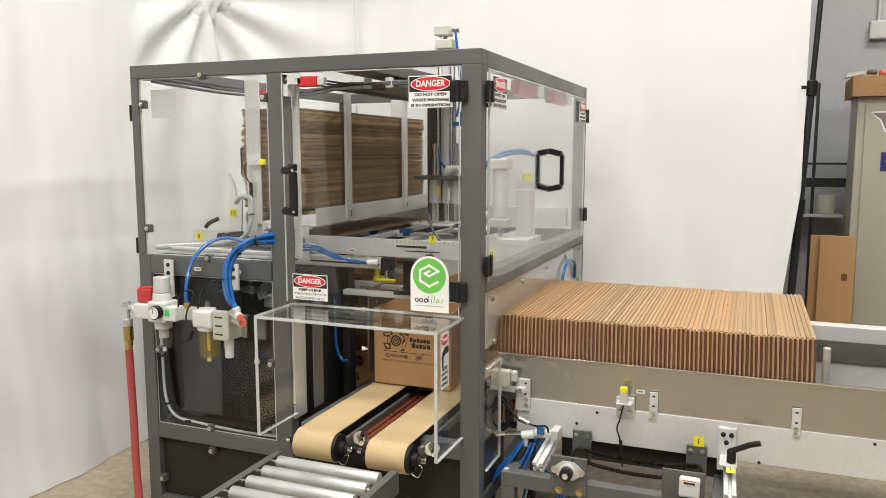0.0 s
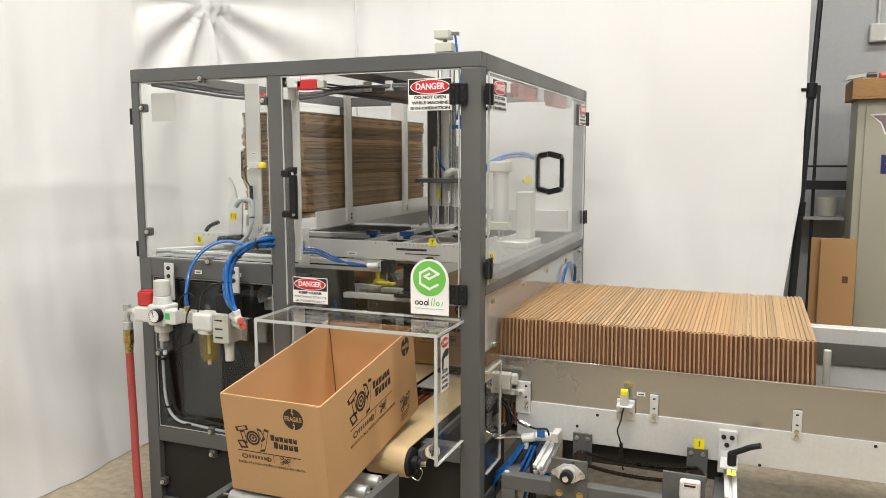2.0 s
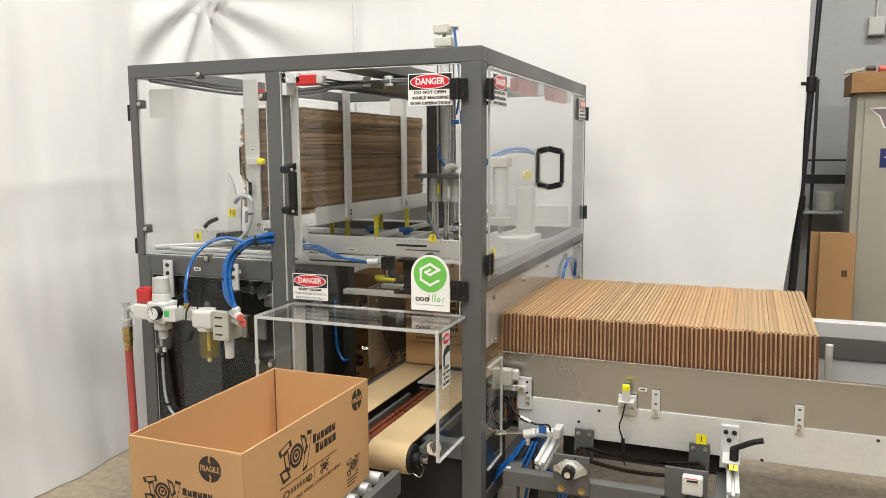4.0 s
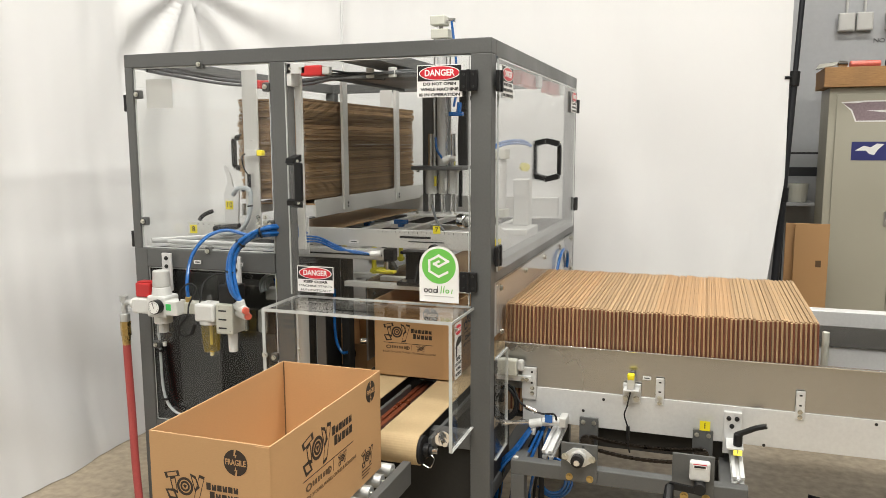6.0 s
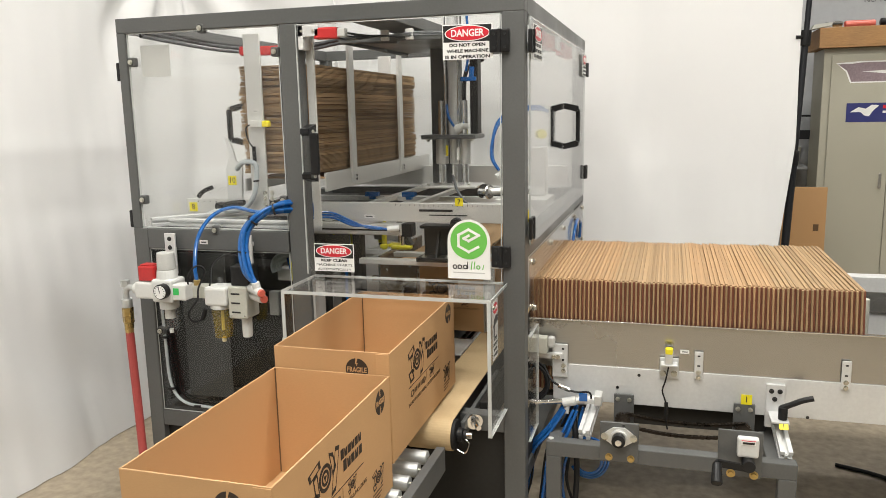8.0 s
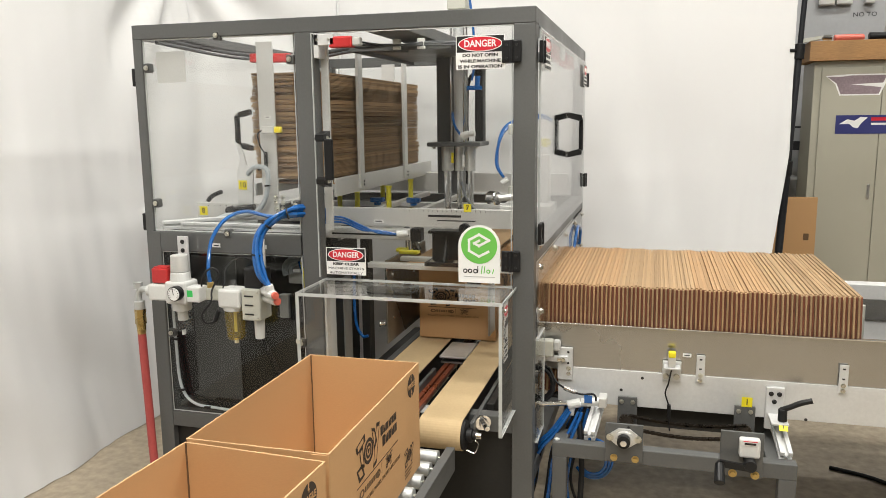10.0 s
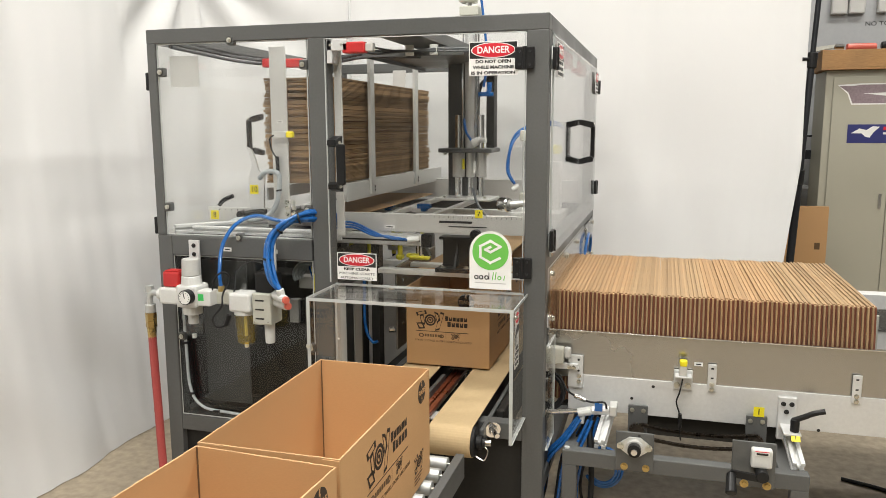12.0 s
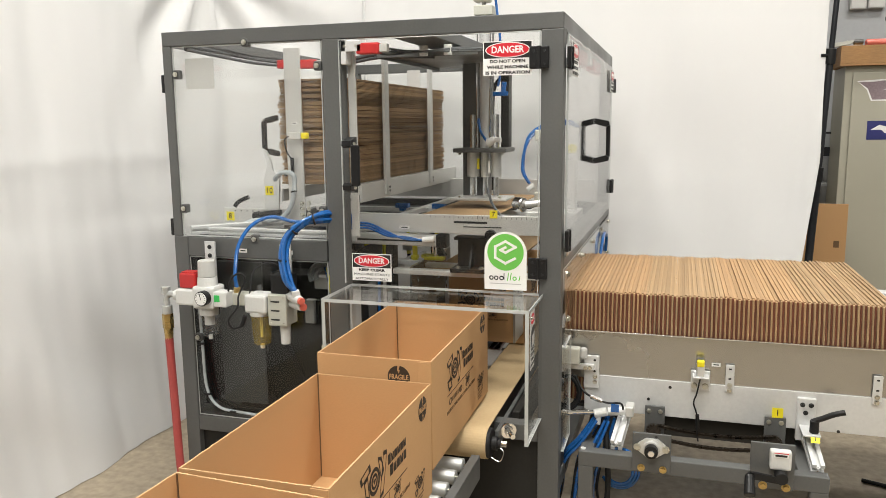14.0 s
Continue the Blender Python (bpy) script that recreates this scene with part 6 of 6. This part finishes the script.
def build_inside_right():
    # right side gripper with air cylinder
    gr = thing("gripper_cylinder", (-0.2, 0.95, 1.24), "upright air cylinder with grey clamp body and blue hose", "air cylinder")
    part("base", box(-0.30, -0.06, 0.85, 1.10, 1.24, 1.27, 0.003), ALU, gr)
    part("barrel", rod((-0.22, 0.93, 1.36), (-0.22, 0.93, 1.60), 0.038, 24, bev=0.004), ALU_RAW, gr)
    part("head", box(-0.265, -0.175, 0.885, 0.975, 1.60, 1.65, 0.005), BEIGE, gr)
    part("foot", box(-0.265, -0.175, 0.885, 0.975, 1.32, 1.36, 0.005), BEIGE, gr)
    part("stem", rod((-0.22, 0.93, 1.27), (-0.22, 0.93, 1.32), 0.014, 14), CHROME, gr)
    part("body", box(-0.17, -0.09, 1.02, 1.10, 1.27, 1.50, 0.006), ALU, gr)
    part("yellow_knob", rod((-0.12, 1.03, 1.56), (-0.10, 0.99, 1.56), 0.022, 14), YELLOW, gr)
    for j in range(2):
        part("blue_hose", tube([(-0.29, 0.90, 1.40), (-0.325, 0.90 + 0.02 * j, 1.47), (-0.30, 0.92, 1.60 + 0.015 * j), (-0.22, 0.97, 1.665 + 0.012 * j), (-0.12, 1.0, 1.675 + 0.012 * j), (-0.08, 1.02, 1.66)], 0.007), BLUE, gr)
    part("fitting", rod((-0.30, 0.90, 1.37), (-0.27, 0.91, 1.39), 0.014, 12), WHITEP, gr)
    number_sticker((-0.06, 0.30, 1.27), "8", pose(-0.055, 0.28, 1.27, 0, 0, 60), 0.045)
    ap = thing("wedge_plate", (-0.06, 0.4, 1.24), "pale wedge plate beside the side door", "bracket")
    part("plate", prism([(-0.09, -0.05), (0.13, -0.05), (0.0, 0.05), (-0.09, 0.06)], 0.006, pose(-0.07, 0.36, 1.29, 0, 0, 80)), ALU_RAW, ap)
    # beams and rails below the stack
    r = thing("lower_rails", (-0.6, 1.0, 1.2), "aluminium slide rails and cross bars under the stack", "rails")
    part("slide_rail", box(-1.55, -0.08, 1.76, 1.79, 1.25, 1.36, 0.002), ALU, r)
    part("slide_rail", box(-1.55, -0.10, 1.20, 1.25, 1.215, 1.240, 0.002), ALU_RAW, r)
    part("slide_rail", box(-1.55, -0.10, 0.62, 0.66, 1.205, 1.230, 0.002), ALU_RAW, r)
    part("dark_bed", box(-1.55, -0.95, 0.45, 1.70, 1.185, 1.20), DARKGREY, r)
    part("long_bar", box(-0.93, -0.90, 0.36, 1.75, 1.225, 1.25, 0.002), ALU, r)
    part("long_bar", box(-0.70, -0.67, 0.36, 1.75, 1.225, 1.25, 0.002), ALU, r)
    part("long_bar", box(-0.30, -0.27, 0.36, 1.75, 1.225, 1.25, 0.002), ALU, r)
    part("hanger", box(-1.06, -1.01, 1.785, 1.795, 1.28, 1.42, 0.002), GREYP, r)
    for x in (-1.0, -0.80):
        part("blue_clamp", box(x - 0.035, x + 0.035, 1.08, 1.12, 1.25, 1.275, 0.004), BLUE, r, "blue plastic clamp")
        part("blue_stem", box(x - 0.015, x + 0.015, 1.085, 1.115, 1.235, 1.25, 0.003), BLUE, r)
    extrusion("slot_rail", (-1.575, 0.075, 1.248), (-1.30, 0.36, 1.248), 0.036, r)
    extrusion("slot_rail", (-1.50, 0.10, 1.246), (-0.92, 0.10, 1.246), 0.030, r)
    # horizontal cylinder with blue hoses
    cy = thing("slide_cylinder", (-0.8, 0.36, 1.19), "long square air cylinder with black end block", "air cylinder")
    part("body", box(-1.05, -0.575, 0.33, 0.38, 1.175, 1.222, 0.004), ALU, cy)
    part("groove", box(-1.05, -0.58, 0.3285, 0.3305, 1.193, 1.200), SIGN_BLACK, cy)
    part("end_block", box(-0.575, -0.53, 0.33, 0.385, 1.170, 1.225, 0.004), PLASTIC, cy)
    part("fitting", rod((-0.625, 0.30, 1.205), (-0.58, 0.315, 1.208), 0.013, 12, bev=0.002), WHITEP, cy)
    for j in range(3):
        part("blue_hose", tube([(-0.90, 0.18, 1.285 - 0.012 * j), (-0.83, 0.22, 1.28 - 0.010 * j), (-0.76, 0.26, 1.24 - 0.008 * j), (-0.70, 0.29, 1.21 + 0.004 * j), (-0.62, 0.30, 1.205)], 0.0042), BLUE, cy)
    bk = thing("black_bracket", (-0.42, 0.38, 1.05), "black welded angle bracket on a slide bar", "bracket")
    part("upright", box(-0.50, -0.36, 0.40, 0.412, 1.085, 1.215, 0.002), PLASTIC, bk)
    part("top", box(-0.50, -0.36, 0.34, 0.412, 1.205, 1.217, 0.002), PLASTIC, bk)
    part("foot", box(-0.515, -0.345, 0.33, 0.46, 1.068, 1.085, 0.002), PLASTIC, bk)
    part("gusset", prism([(0, 0), (0.06, 0), (0, 0.10)], 0.008, pose(-0.43, 0.40, 1.085, 0, 0, -90)), PLASTIC, bk)
    for x in (-0.485, -0.385):
        part("screw", bolt_head((x, 0.35, 1.085), (0, 0, 1), 0.008), BOLT, bk)
    part("slide_bar", box(-0.78, -0.10, 0.36, 0.40, 1.045, 1.068, 0.003), ALU, bk)
    part("second_bar", box(-0.72, -0.10, 0.62, 0.66, 1.03, 1.05, 0.003), ALU, bk)
    va = thing("clamp_valve", (-0.3, 0.3, 1.26), "black clamp knob and chrome ball joint on the beam", "clamp")
    part("knob", rod((-0.335, 0.335, 1.235), (-0.335, 0.29, 1.235), 0.022, 16, bev=0.003), PLASTIC, va)
    part("lever", tube([(-0.335, 0.30, 1.24), (-0.31, 0.30, 1.215), (-0.29, 0.30, 1.18)], 0.009), PLASTIC, va)
    part("ball", rod((-0.26, 0.42, 1.35), (-0.215, 0.40, 1.35), 0.030, 18, bev=0.008), CHROME, va)
    part("arm", rod((-0.215, 0.41, 1.35), (-0.11, 0.42, 1.36), 0.014, 14), ALU, va)
    part("wrap", tube([(-0.36, 0.36, 1.42), (-0.34, 0.35, 1.36), (-0.30, 0.34, 1.31), (-0.25, 0.33, 1.27), (-0.16, 0.33, 1.285), (-0.10, 0.33, 1.25)], 0.0055), CABLE, va)
    part("side_lever", tube([(-0.13, 0.30, 1.22), (-0.11, 0.30, 1.185), (-0.09, 0.30, 1.15)], 0.012), PLASTIC, va)
    # left wall of the forming box and rollers
    fo = thing("forming_plate", (-0.83, 0.9, 0.6), "stainless forming plate with bolts beside the belts", "plate")
    part("plate", box(-0.795, -0.785, 0.62, 1.25, 0.63, 1.03, 0.002), STEEL, fo)
    for z in (0.74, 0.95):
        for y in (0.70, 1.1):
            part("screw", rod((-0.785, y, z), (-0.782, y, z), 0.007, 10), BOLT, fo)
    part("upright", box(-0.875, -0.835, 0.52, 0.575, 0.46, 1.15, 0.003), DARKGREY, fo)
    for z in (0.72, 0.92):
        part("spacer", rod((-0.835, 0.64, z), (-0.795, 0.66, z), 0.014, 14), CHROME, fo)
    part("foot_bar", box(-0.90, -0.76, 0.10, 1.4, 0.46, 0.50, 0.003), DARKGREY, fo)
    part("side_bar", box(-0.20, -0.17, 0.10, 1.4, 0.46, 0.58, 0.003), DARKGREY, fo)
    part("blue_hose", tube([(-0.90, 0.5, 1.0), (-0.90, 0.5, 0.78), (-0.87, 0.5, 0.70), (-0.84, 0.5, 0.70)], 0.007), BLUE, fo)
    part("right_plate", box(-0.335, -0.325, 0.75, 1.55, 0.66, 0.94, 0.002), STEEL, fo)


def suction_frame():
    """The lifting frame with yellow suction posts; it rises to the stack."""
    t = thing("suction_lifter", (-1.05, 0.9, 1.0), "lifting frame with yellow suction cup posts", "suction lifter")
    for x, y in ((-1.09, 0.82), (-0.998, 0.82), (-0.834, 0.82), (-1.02, 1.25), (-0.86, 1.25)):
        p = part("suction_post", rod((x, y, 0.98), (x, y, 1.16), 0.0125, 14, bev=0.002), YELLOW, t)
        part("cup", rod((x, y, 1.16), (x, y, 1.178), 0.0125, 16, 0.017), YELLOW, p)
        part("collar", box(x - 0.017, x + 0.017, y - 0.016, y + 0.016, 1.03, 1.05, 0.004), YELLOW, p)
        part("fitting", rod((x, y, 0.93), (x, y, 0.98), 0.010, 10), PLASTIC, p)
    part("cross_bar", box(-1.12, -0.80, 0.80, 0.84, 1.0, 1.025, 0.003), ALU_RAW, t)
    part("cross_bar", box(-1.05, -0.83, 1.23, 1.27, 1.0, 1.025, 0.003), ALU_RAW, t)
    part("long_bar", box(-0.955, -0.925, 0.80, 1.27, 0.975, 1.0, 0.003), ALU_RAW, t)
    return t


def pad_sheet():
    """One brown board on its way from the stack."""
    t = thing("moving_board", (-1.1, 0.95, 1.28), "flat brown corrugated board lying on the slide rails", "board", "moving boards")
    part("sheet", box(-1.27, -0.93, 0.38, 1.70, 1.278, 1.283, 0.001), PAD, t)
    part("flap", box(-1.268, -0.932, 0.38, 0.384, 1.2832, 1.286, 0), CARD_EDGE, t)
    return t


def fixed_suction():
    t = thing("suction_cups", (-0.62, 0.55, 1.04), "yellow flat suction cup holders above the belts", "suction cups")
    for x, y in ((-0.66, 0.55), (-0.63, 0.50)):
        part("cup", box(x - 0.05, x + 0.04, y - 0.02, y + 0.02, 1.088, 1.105, 0.006), YELLOW, t)
        part("spring", rod((x, y, 1.105), (x, y, 1.15), 0.008, 10), CHROME, t)
    part("strut", box(-0.012, 0.012, -0.02, 0.02, 0.0, 0.12, 0.002, None, Matrix.Translation((-0.60, 0.52, 1.10)) @ pose(0, 0, 0, 0, -30, 0)), DARKGREY, t)


# ---- beyond the sheet ----
def build_background():
    c = thing("storage_cabinet", (2.4, 5.5, 0), "tall beige metal storage cabinet with stickers", "cabinet")
    part("body", box(1.86, 2.80, 5.27, 5.85, -0.10, 2.12, 0.006), CABINET, c)
    part("plinth", box(1.88, 2.78, 5.30, 5.83, -0.157, -0.10), CABINET, c)
    d = part("door", box(1.925, 2.44, 5.250, 5.268, -0.06, 2.06, 0.004), CABINET, c)
    part("handle", box(2.375, 2.40, 5.235, 5.25, 0.84, 0.98, 0.004), CHROME, d, "chrome lever handle")
    part("door", box(2.446, 2.76, 5.250, 5.268, -0.06, 2.06, 0.004), CABINET, c)
    s = thing("eagle_sticker", (2.2, 5.248, 1.45), "navy blue sticker with a plain white bird shape", "sticker")
    part("sheet", box(2.07, 2.52, 5.2475, 5.2495, 1.450, 1.622), NAVY, s)
    part("bird", prism([(0.03, 0.09), (0.10, 0.135), (0.16, 0.12), (0.21, 0.155), (0.27, 0.15), (0.22, 0.10), (0.19, 0.05), (0.15, 0.06), (0.12, 0.09)], 0.0004, pose(2.07, 5.247, 1.450)), SIGN, s)
    part("name_bar", box(2.37, 2.51, 5.2465, 5.2472, 1.57, 1.60), SIGN_RED, s)
    part("name_bar", box(2.37, 2.51, 5.2465, 5.2472, 1.53, 1.55), SIGN, s)
    l = thing("wing_sticker", (2.2, 5.248, 1.82), "plum grey wing-shaped sticker on the cabinet door", "sticker")
    part("outline", prism([(-0.015, 0.17), (0.19, 0.182), (0.52, 0.182), (0.49, 0.09), (0.48, 0.065), (0.45, -0.012), (0.11, -0.012), (0.07, 0.09)], 0.0004, pose(1.975, 5.2495, 1.815)), SIGN, l)
    part("shape", prism([(0.0, 0.16), (0.12, 0.16), (0.20, 0.17), (0.50, 0.17), (0.47, 0.10), (0.20, 0.09), (0.46, 0.06), (0.44, 0.0), (0.12, 0.0), (0.08, 0.10)], 0.0008, pose(1.975, 5.249, 1.815)), PLUM, l)
    w = thing("wooden_crate", (2.2, 5.5, 2.12), "shallow plywood crate of tools on the cabinet", "crate")
    part("base", box(1.80, 2.8, 5.18, 5.85, 2.122, 2.14), WOOD, w)
    part("front", box(1.80, 2.8, 5.18, 5.20, 2.14, 2.30, 0.003), WOOD, w)
    part("end", box(1.80, 1.82, 5.20, 5.85, 2.14, 2.30, 0.003), WOOD, w)
    part("end", box(2.78, 2.80, 5.20, 5.85, 2.14, 2.30, 0.003), WOOD, w)
    part("back", box(1.82, 2.78, 5.83, 5.85, 2.14, 2.30, 0.003), WOOD, w)
    g = thing("cordless_tool", (2.15, 5.3, 2.31), "red and black power tool lying on the crate", "power tool")
    part("body", rod((2.02, 5.32, 2.332), (2.28, 5.36, 2.335), 0.032, 16, bev=0.012), ORANGE, g)
    part("head", rod((1.92, 5.31, 2.34), (2.00, 5.32, 2.338), 0.026, 14, bev=0.006), CHROME, g)
    part("grip", rod((2.32, 5.36, 2.345), (2.48, 5.38, 2.34), 0.034, 14, bev=0.01), PLASTIC, g)
    part("spout", rod((1.85, 5.28, 2.35), (1.94, 5.31, 2.345), 0.006, 8), CHROME, g)
    pl = thing("paper_stack", (1.85, 5.3, 2.3), "loose pale papers on the crate corner", "papers")
    part("sheets", prism([(-0.06, -0.03), (0.10, 0.0), (0.12, 0.03), (-0.04, 0.012)], 0.14, pose(1.80, 5.40, 2.325)), BEIGE, pl)
    bt = thing("jug", (2.62, 5.4, 2.30), "cloudy white plastic jug on the crate", "jug")
    part("body", rod((2.56, 5.45, 2.30), (2.56, 5.45, 2.46), 0.10, 24, 0.09, bev=0.02), GREYP, bt)
    part("neck", rod((2.56, 5.45, 2.46), (2.56, 5.45, 2.53), 0.07, 20, 0.03), GREYP, bt)
    for x, wd in ((2.02, 0.15), (2.185, 0.15), (2.45, 0.09)):
        e = thing("wall_box", (x, 6.28, 2.7), "grey electrical box on the wall", "electrical box", "wall boxes")
        part("body", box(x, x + wd, 6.22, 6.30, 2.74, 2.92, 0.008), GREYP, e)
        part("cover", box(x + 0.01, x + wd - 0.01, 6.214, 6.22, 2.75, 2.91, 0.003), GREYP, e)
        part("conduit", rod((x + wd / 2, 6.27, 2.92), (x + wd / 2 + 0.01, 6.27, 3.6), 0.012, 10), GREYP, e)
    nt = thing("wall_marks", (2.5, 6.298, 2.62), "dark stencilled marks on the grey wall", "wall marking")
    part("wording", words("NO TO", 0.06, pose(2.47, 6.297, 2.64), width=0.22), SIGN_BLACK, nt)
    for x, y, z0, h, lean in ((1.57, 4.60, 0.0, 0.905, 0), (1.50, 4.66, 0.0, 0.90, 0)):
        k = thing("leaning_carton", (x, y, 0), "flattened brown cartons standing beside the cabinet", "carton", "leaning cartons")
        part("board", box(x, x + 0.28, y, y + 0.03, -0.157, h, 0.002), CARD, k)
        part("printed_mark", box(x + 0.18, x + 0.225, y - 0.001, y - 0.0002, 0.52, 0.58), INK_SOFT, k)
    r = thing("wall_shelf", (1.6, 5.9, 1.0), "dark metal shelf with a pale bucket against the wall", "shelf")
    part("board", box(1.0, 1.85, 5.75, 6.29, 0.98, 1.01, 0.003), WALL, r)
    part("dark_rail", box(1.0, 1.85, 5.75, 5.79, 1.28, 1.37, 0.003), POLE, r)
    part("thin_rail", box(1.0, 1.85, 5.75, 5.77, 1.50, 1.52, 0.002), POLE, r)
    part("upright", box(1.55, 1.58, 5.80, 5.83, -0.157, 2.3, 0.003), POLE, r)
    b2 = thing("bucket", (1.72, 5.9, 1.01), "pale beige bucket on the shelf", "bucket")
    part("pail", rod((1.70, 5.9, 1.012), (1.70, 5.9, 1.20), 0.085, 22, 0.10, bev=0.006), BEIGE, b2)
    o = thing("hanging_board", (1.35, 5.4, 1.8), "narrow wooden board hung behind the stand", "board")
    part("board", box(1.40, 1.46, 6.265, 6.30, 1.75, 2.45, 0.004), WOOD, o)


# ---- build ----
build_setting()
ceiling_lamp()
place(0.0, -0.06, 0.0, (0.968, 0.985, 1))
build_backdrop()
place()
build_frame()
build_panels()
place(0.008, 0.0, -0.002)
build_signs()
place(0.009, 0.014, -0.010)
build_tunnel()
place(0.010, 0.008, -0.006)
build_outfeed()
place(0.006, 0.020, 0.002)
build_magazine()
place(0.010, 0.025, -0.002)
build_adjuster()
place(0.026, -0.016, -0.003)
build_air_unit()
place(0.014, -0.024, 0.0)
build_inside()
place(0.006, -0.022, 0.004)
build_press()
PRESS = press_head()
place(0.006, -0.006, 0.0)
build_inside_right()
fixed_suction()
place(-0.020, 0.244, 0.148, (0.944, 0.885, 0.943))
build_background()
place(0.012, -0.02, 0.0)
LIFTER = suction_frame()
BOARDS = [pad_sheet()]
place()
BOARDS += [copy_thing(BOARDS[0], pose(-1.1, 0.95, 1.28)) for _ in range(2)]
CARTONS = [carton()]
CARTONS += [copy_thing(CARTONS[0], pose(0, 0, 0)) for _ in range(3)]
build_blanks()


def motions():
    X, ZB, ZR = -0.510, 0.600, 0.530

    def ride(t0):
        """Rows of a carton from the belts over the edge on to the rollers; t0 is when it stands at 0.51."""
        return [(t0 - 0.70, pose(X, 0.872, ZB)), (t0 - 0.55, pose(X, 0.800, ZB)), (t0, pose(X, 0.520, ZB)), (t0 + 0.5, pose(X, 0.244, ZB)), (t0 + 1.0, pose(X, -0.031, ZB)), (t0 + 1.5, pose(X, -0.290, ZB, 0.3)),
                (t0 + 1.75, pose(X, -0.420, ZB, 0.5)), (t0 + 1.88, pose(X, -0.495, 0.590, 3.0)), (t0 + 2.0, pose(X, -0.567, 0.541, 8.4)), (t0 + 2.25, pose(X, -0.690, 0.540, 7.0)), (t0 + 2.5, pose(X, -0.802, 0.538, 5.6)), (t0 + 2.65, pose(X, -0.855, 0.538, 1.2)), (t0 + 2.8, pose(X, -0.903, ZR))]
    a, b, c, d = CARTONS
    walk(a, [(0.0, pose(X, 0.520, ZB))] + ride(0.0)[3:] + [(3.0, pose(X, -0.950, ZR)), (3.2, pose(X, -0.983, ZR)), (3.6, pose(X, -1.020, ZR)), (4.2, pose(X, -1.030, ZR)), (7.42, pose(X, -1.030, ZR)), (7.54, pose(X, -1.054, ZR)), (7.64, pose(X, -1.106, ZR)), (7.75, pose(X, -1.158, ZR)), (8.0, pose(X, -1.258, ZR)), (8.2, pose(X, -1.408, ZR)), (8.45, pose(X, -1.552, ZR)), (8.7, pose(X - 0.01, -1.68, ZR, 0, 0, -1)), (9.2, pose(X - 0.02, -1.82, ZR, 0, 0, -2)), (9.8, pose(X - 0.03, -1.866, ZR, 0, 0, -3)), (13.55, pose(X - 0.03, -1.866, ZR, 0, 0, -3)), (13.67, pose(X - 0.03, -1.886, ZR, 0, 0, -3)), (13.75, pose(X - 0.03, -1.912, ZR, 0, 0, -3)), (13.8, pose(X - 0.03, -1.925, ZR, 0, 0, -3)), (14.0, pose(X - 0.03, -2.010, ZR, 0, 0, -3))])
    walk(b, [(0.0, pose(X, 1.270, ZB)), (1.5, pose(X, 1.270, ZB)), (2.2, pose(X, 0.872, ZB)), (5.0, pose(X, 0.872, ZB))] + ride(6.0)[:7] + [(8.0, pose(X, -0.523, 0.598, 0.8)), (8.2, pose(X, -0.630, 0.550, 7.6)), (8.45, pose(X, -0.780, 0.540, 6.0)), (8.65, pose(X, -0.875, ZR, 1.0)), (9.2, pose(X, -1.065, ZR)), (9.8, pose(X, -1.115, ZR)), (13.57, pose(X, -1.115, ZR)), (13.67, pose(X, -1.131, ZR)), (13.75, pose(X, -1.158, ZR)), (13.8, pose(X, -1.173, ZR)), (14.0, pose(X, -1.258, ZR))])
    walk(c, [(0.0, pose(-1.28, 1.27, 0.62)), (3.4, pose(-1.28, 1.27, 0.62)), (5.0, pose(X, 1.270, ZB + 0.01)), (7.5, pose(X, 1.270, ZB)), (8.2, pose(X, 0.872, ZB)), (11.0, pose(X, 0.872, ZB))] + ride(12.0)[:7] + [(14.0, pose(X, -0.523, 0.598, 0.8))])
    walk(d, [(0.0, pose(-1.28, 1.27, 0.16)), (8.4, pose(-1.28, 1.27, 0.16)), (9.2, pose(-1.28, 1.27, 0.62)), (10.2, pose(X, 1.270, ZB)), (13.5, pose(X, 1.270, ZB)), (14.0, pose(X, 0.950, ZB))])
    up, down = pose(-0.524, 0.978, 1.304), pose(-0.524, 0.978, 1.064)
    walk(PRESS, [(0.0, up), (3.5, up), (4.2, down), (5.55, down), (5.95, up), (9.5, up), (10.2, down), (11.55, down), (11.95, up), (14.0, up)])
    low, high = pose(-1.05, 0.9, 1.0), pose(-1.05, 0.9, 1.215)
    walk(LIFTER, [(0.0, low), (3.4, low), (4.2, high), (5.6, high), (6.0, low), (9.4, low), (10.2, high), (11.6, high), (12.0, low), (14.0, low)])
    for k, o in enumerate(BOARDS):
        t0 = 6.0 * k
        up, rest, out, gone = pose(-1.1, 0.95, 1.418 - 0.007 * k), pose(-1.1, 0.95, 1.272), pose(-0.56, 0.95, 1.272), pose(-0.56, 1.28, 0.985 + 0.007 * k)
        rows = [(t0 - 0.4, up), (t0 - 0.05, rest), (t0 + 0.75, rest), (t0 + 1.15, out), (t0 + 1.5, out), (t0 + 2.0, gone)]
        rows = [r for r in rows if 0.0 <= r[0] <= 14.0]
        first = rest if k == 0 else up
        if rows[0][0] > 0.0:
            rows.insert(0, (0.0, first))
        rows.append((14.0, gone if k < 2 else out))
        if k == 2:
            rows = [r for r in rows if r[0] < 13.6] + [(14.0, out)]
        walk(o, rows)


motions()
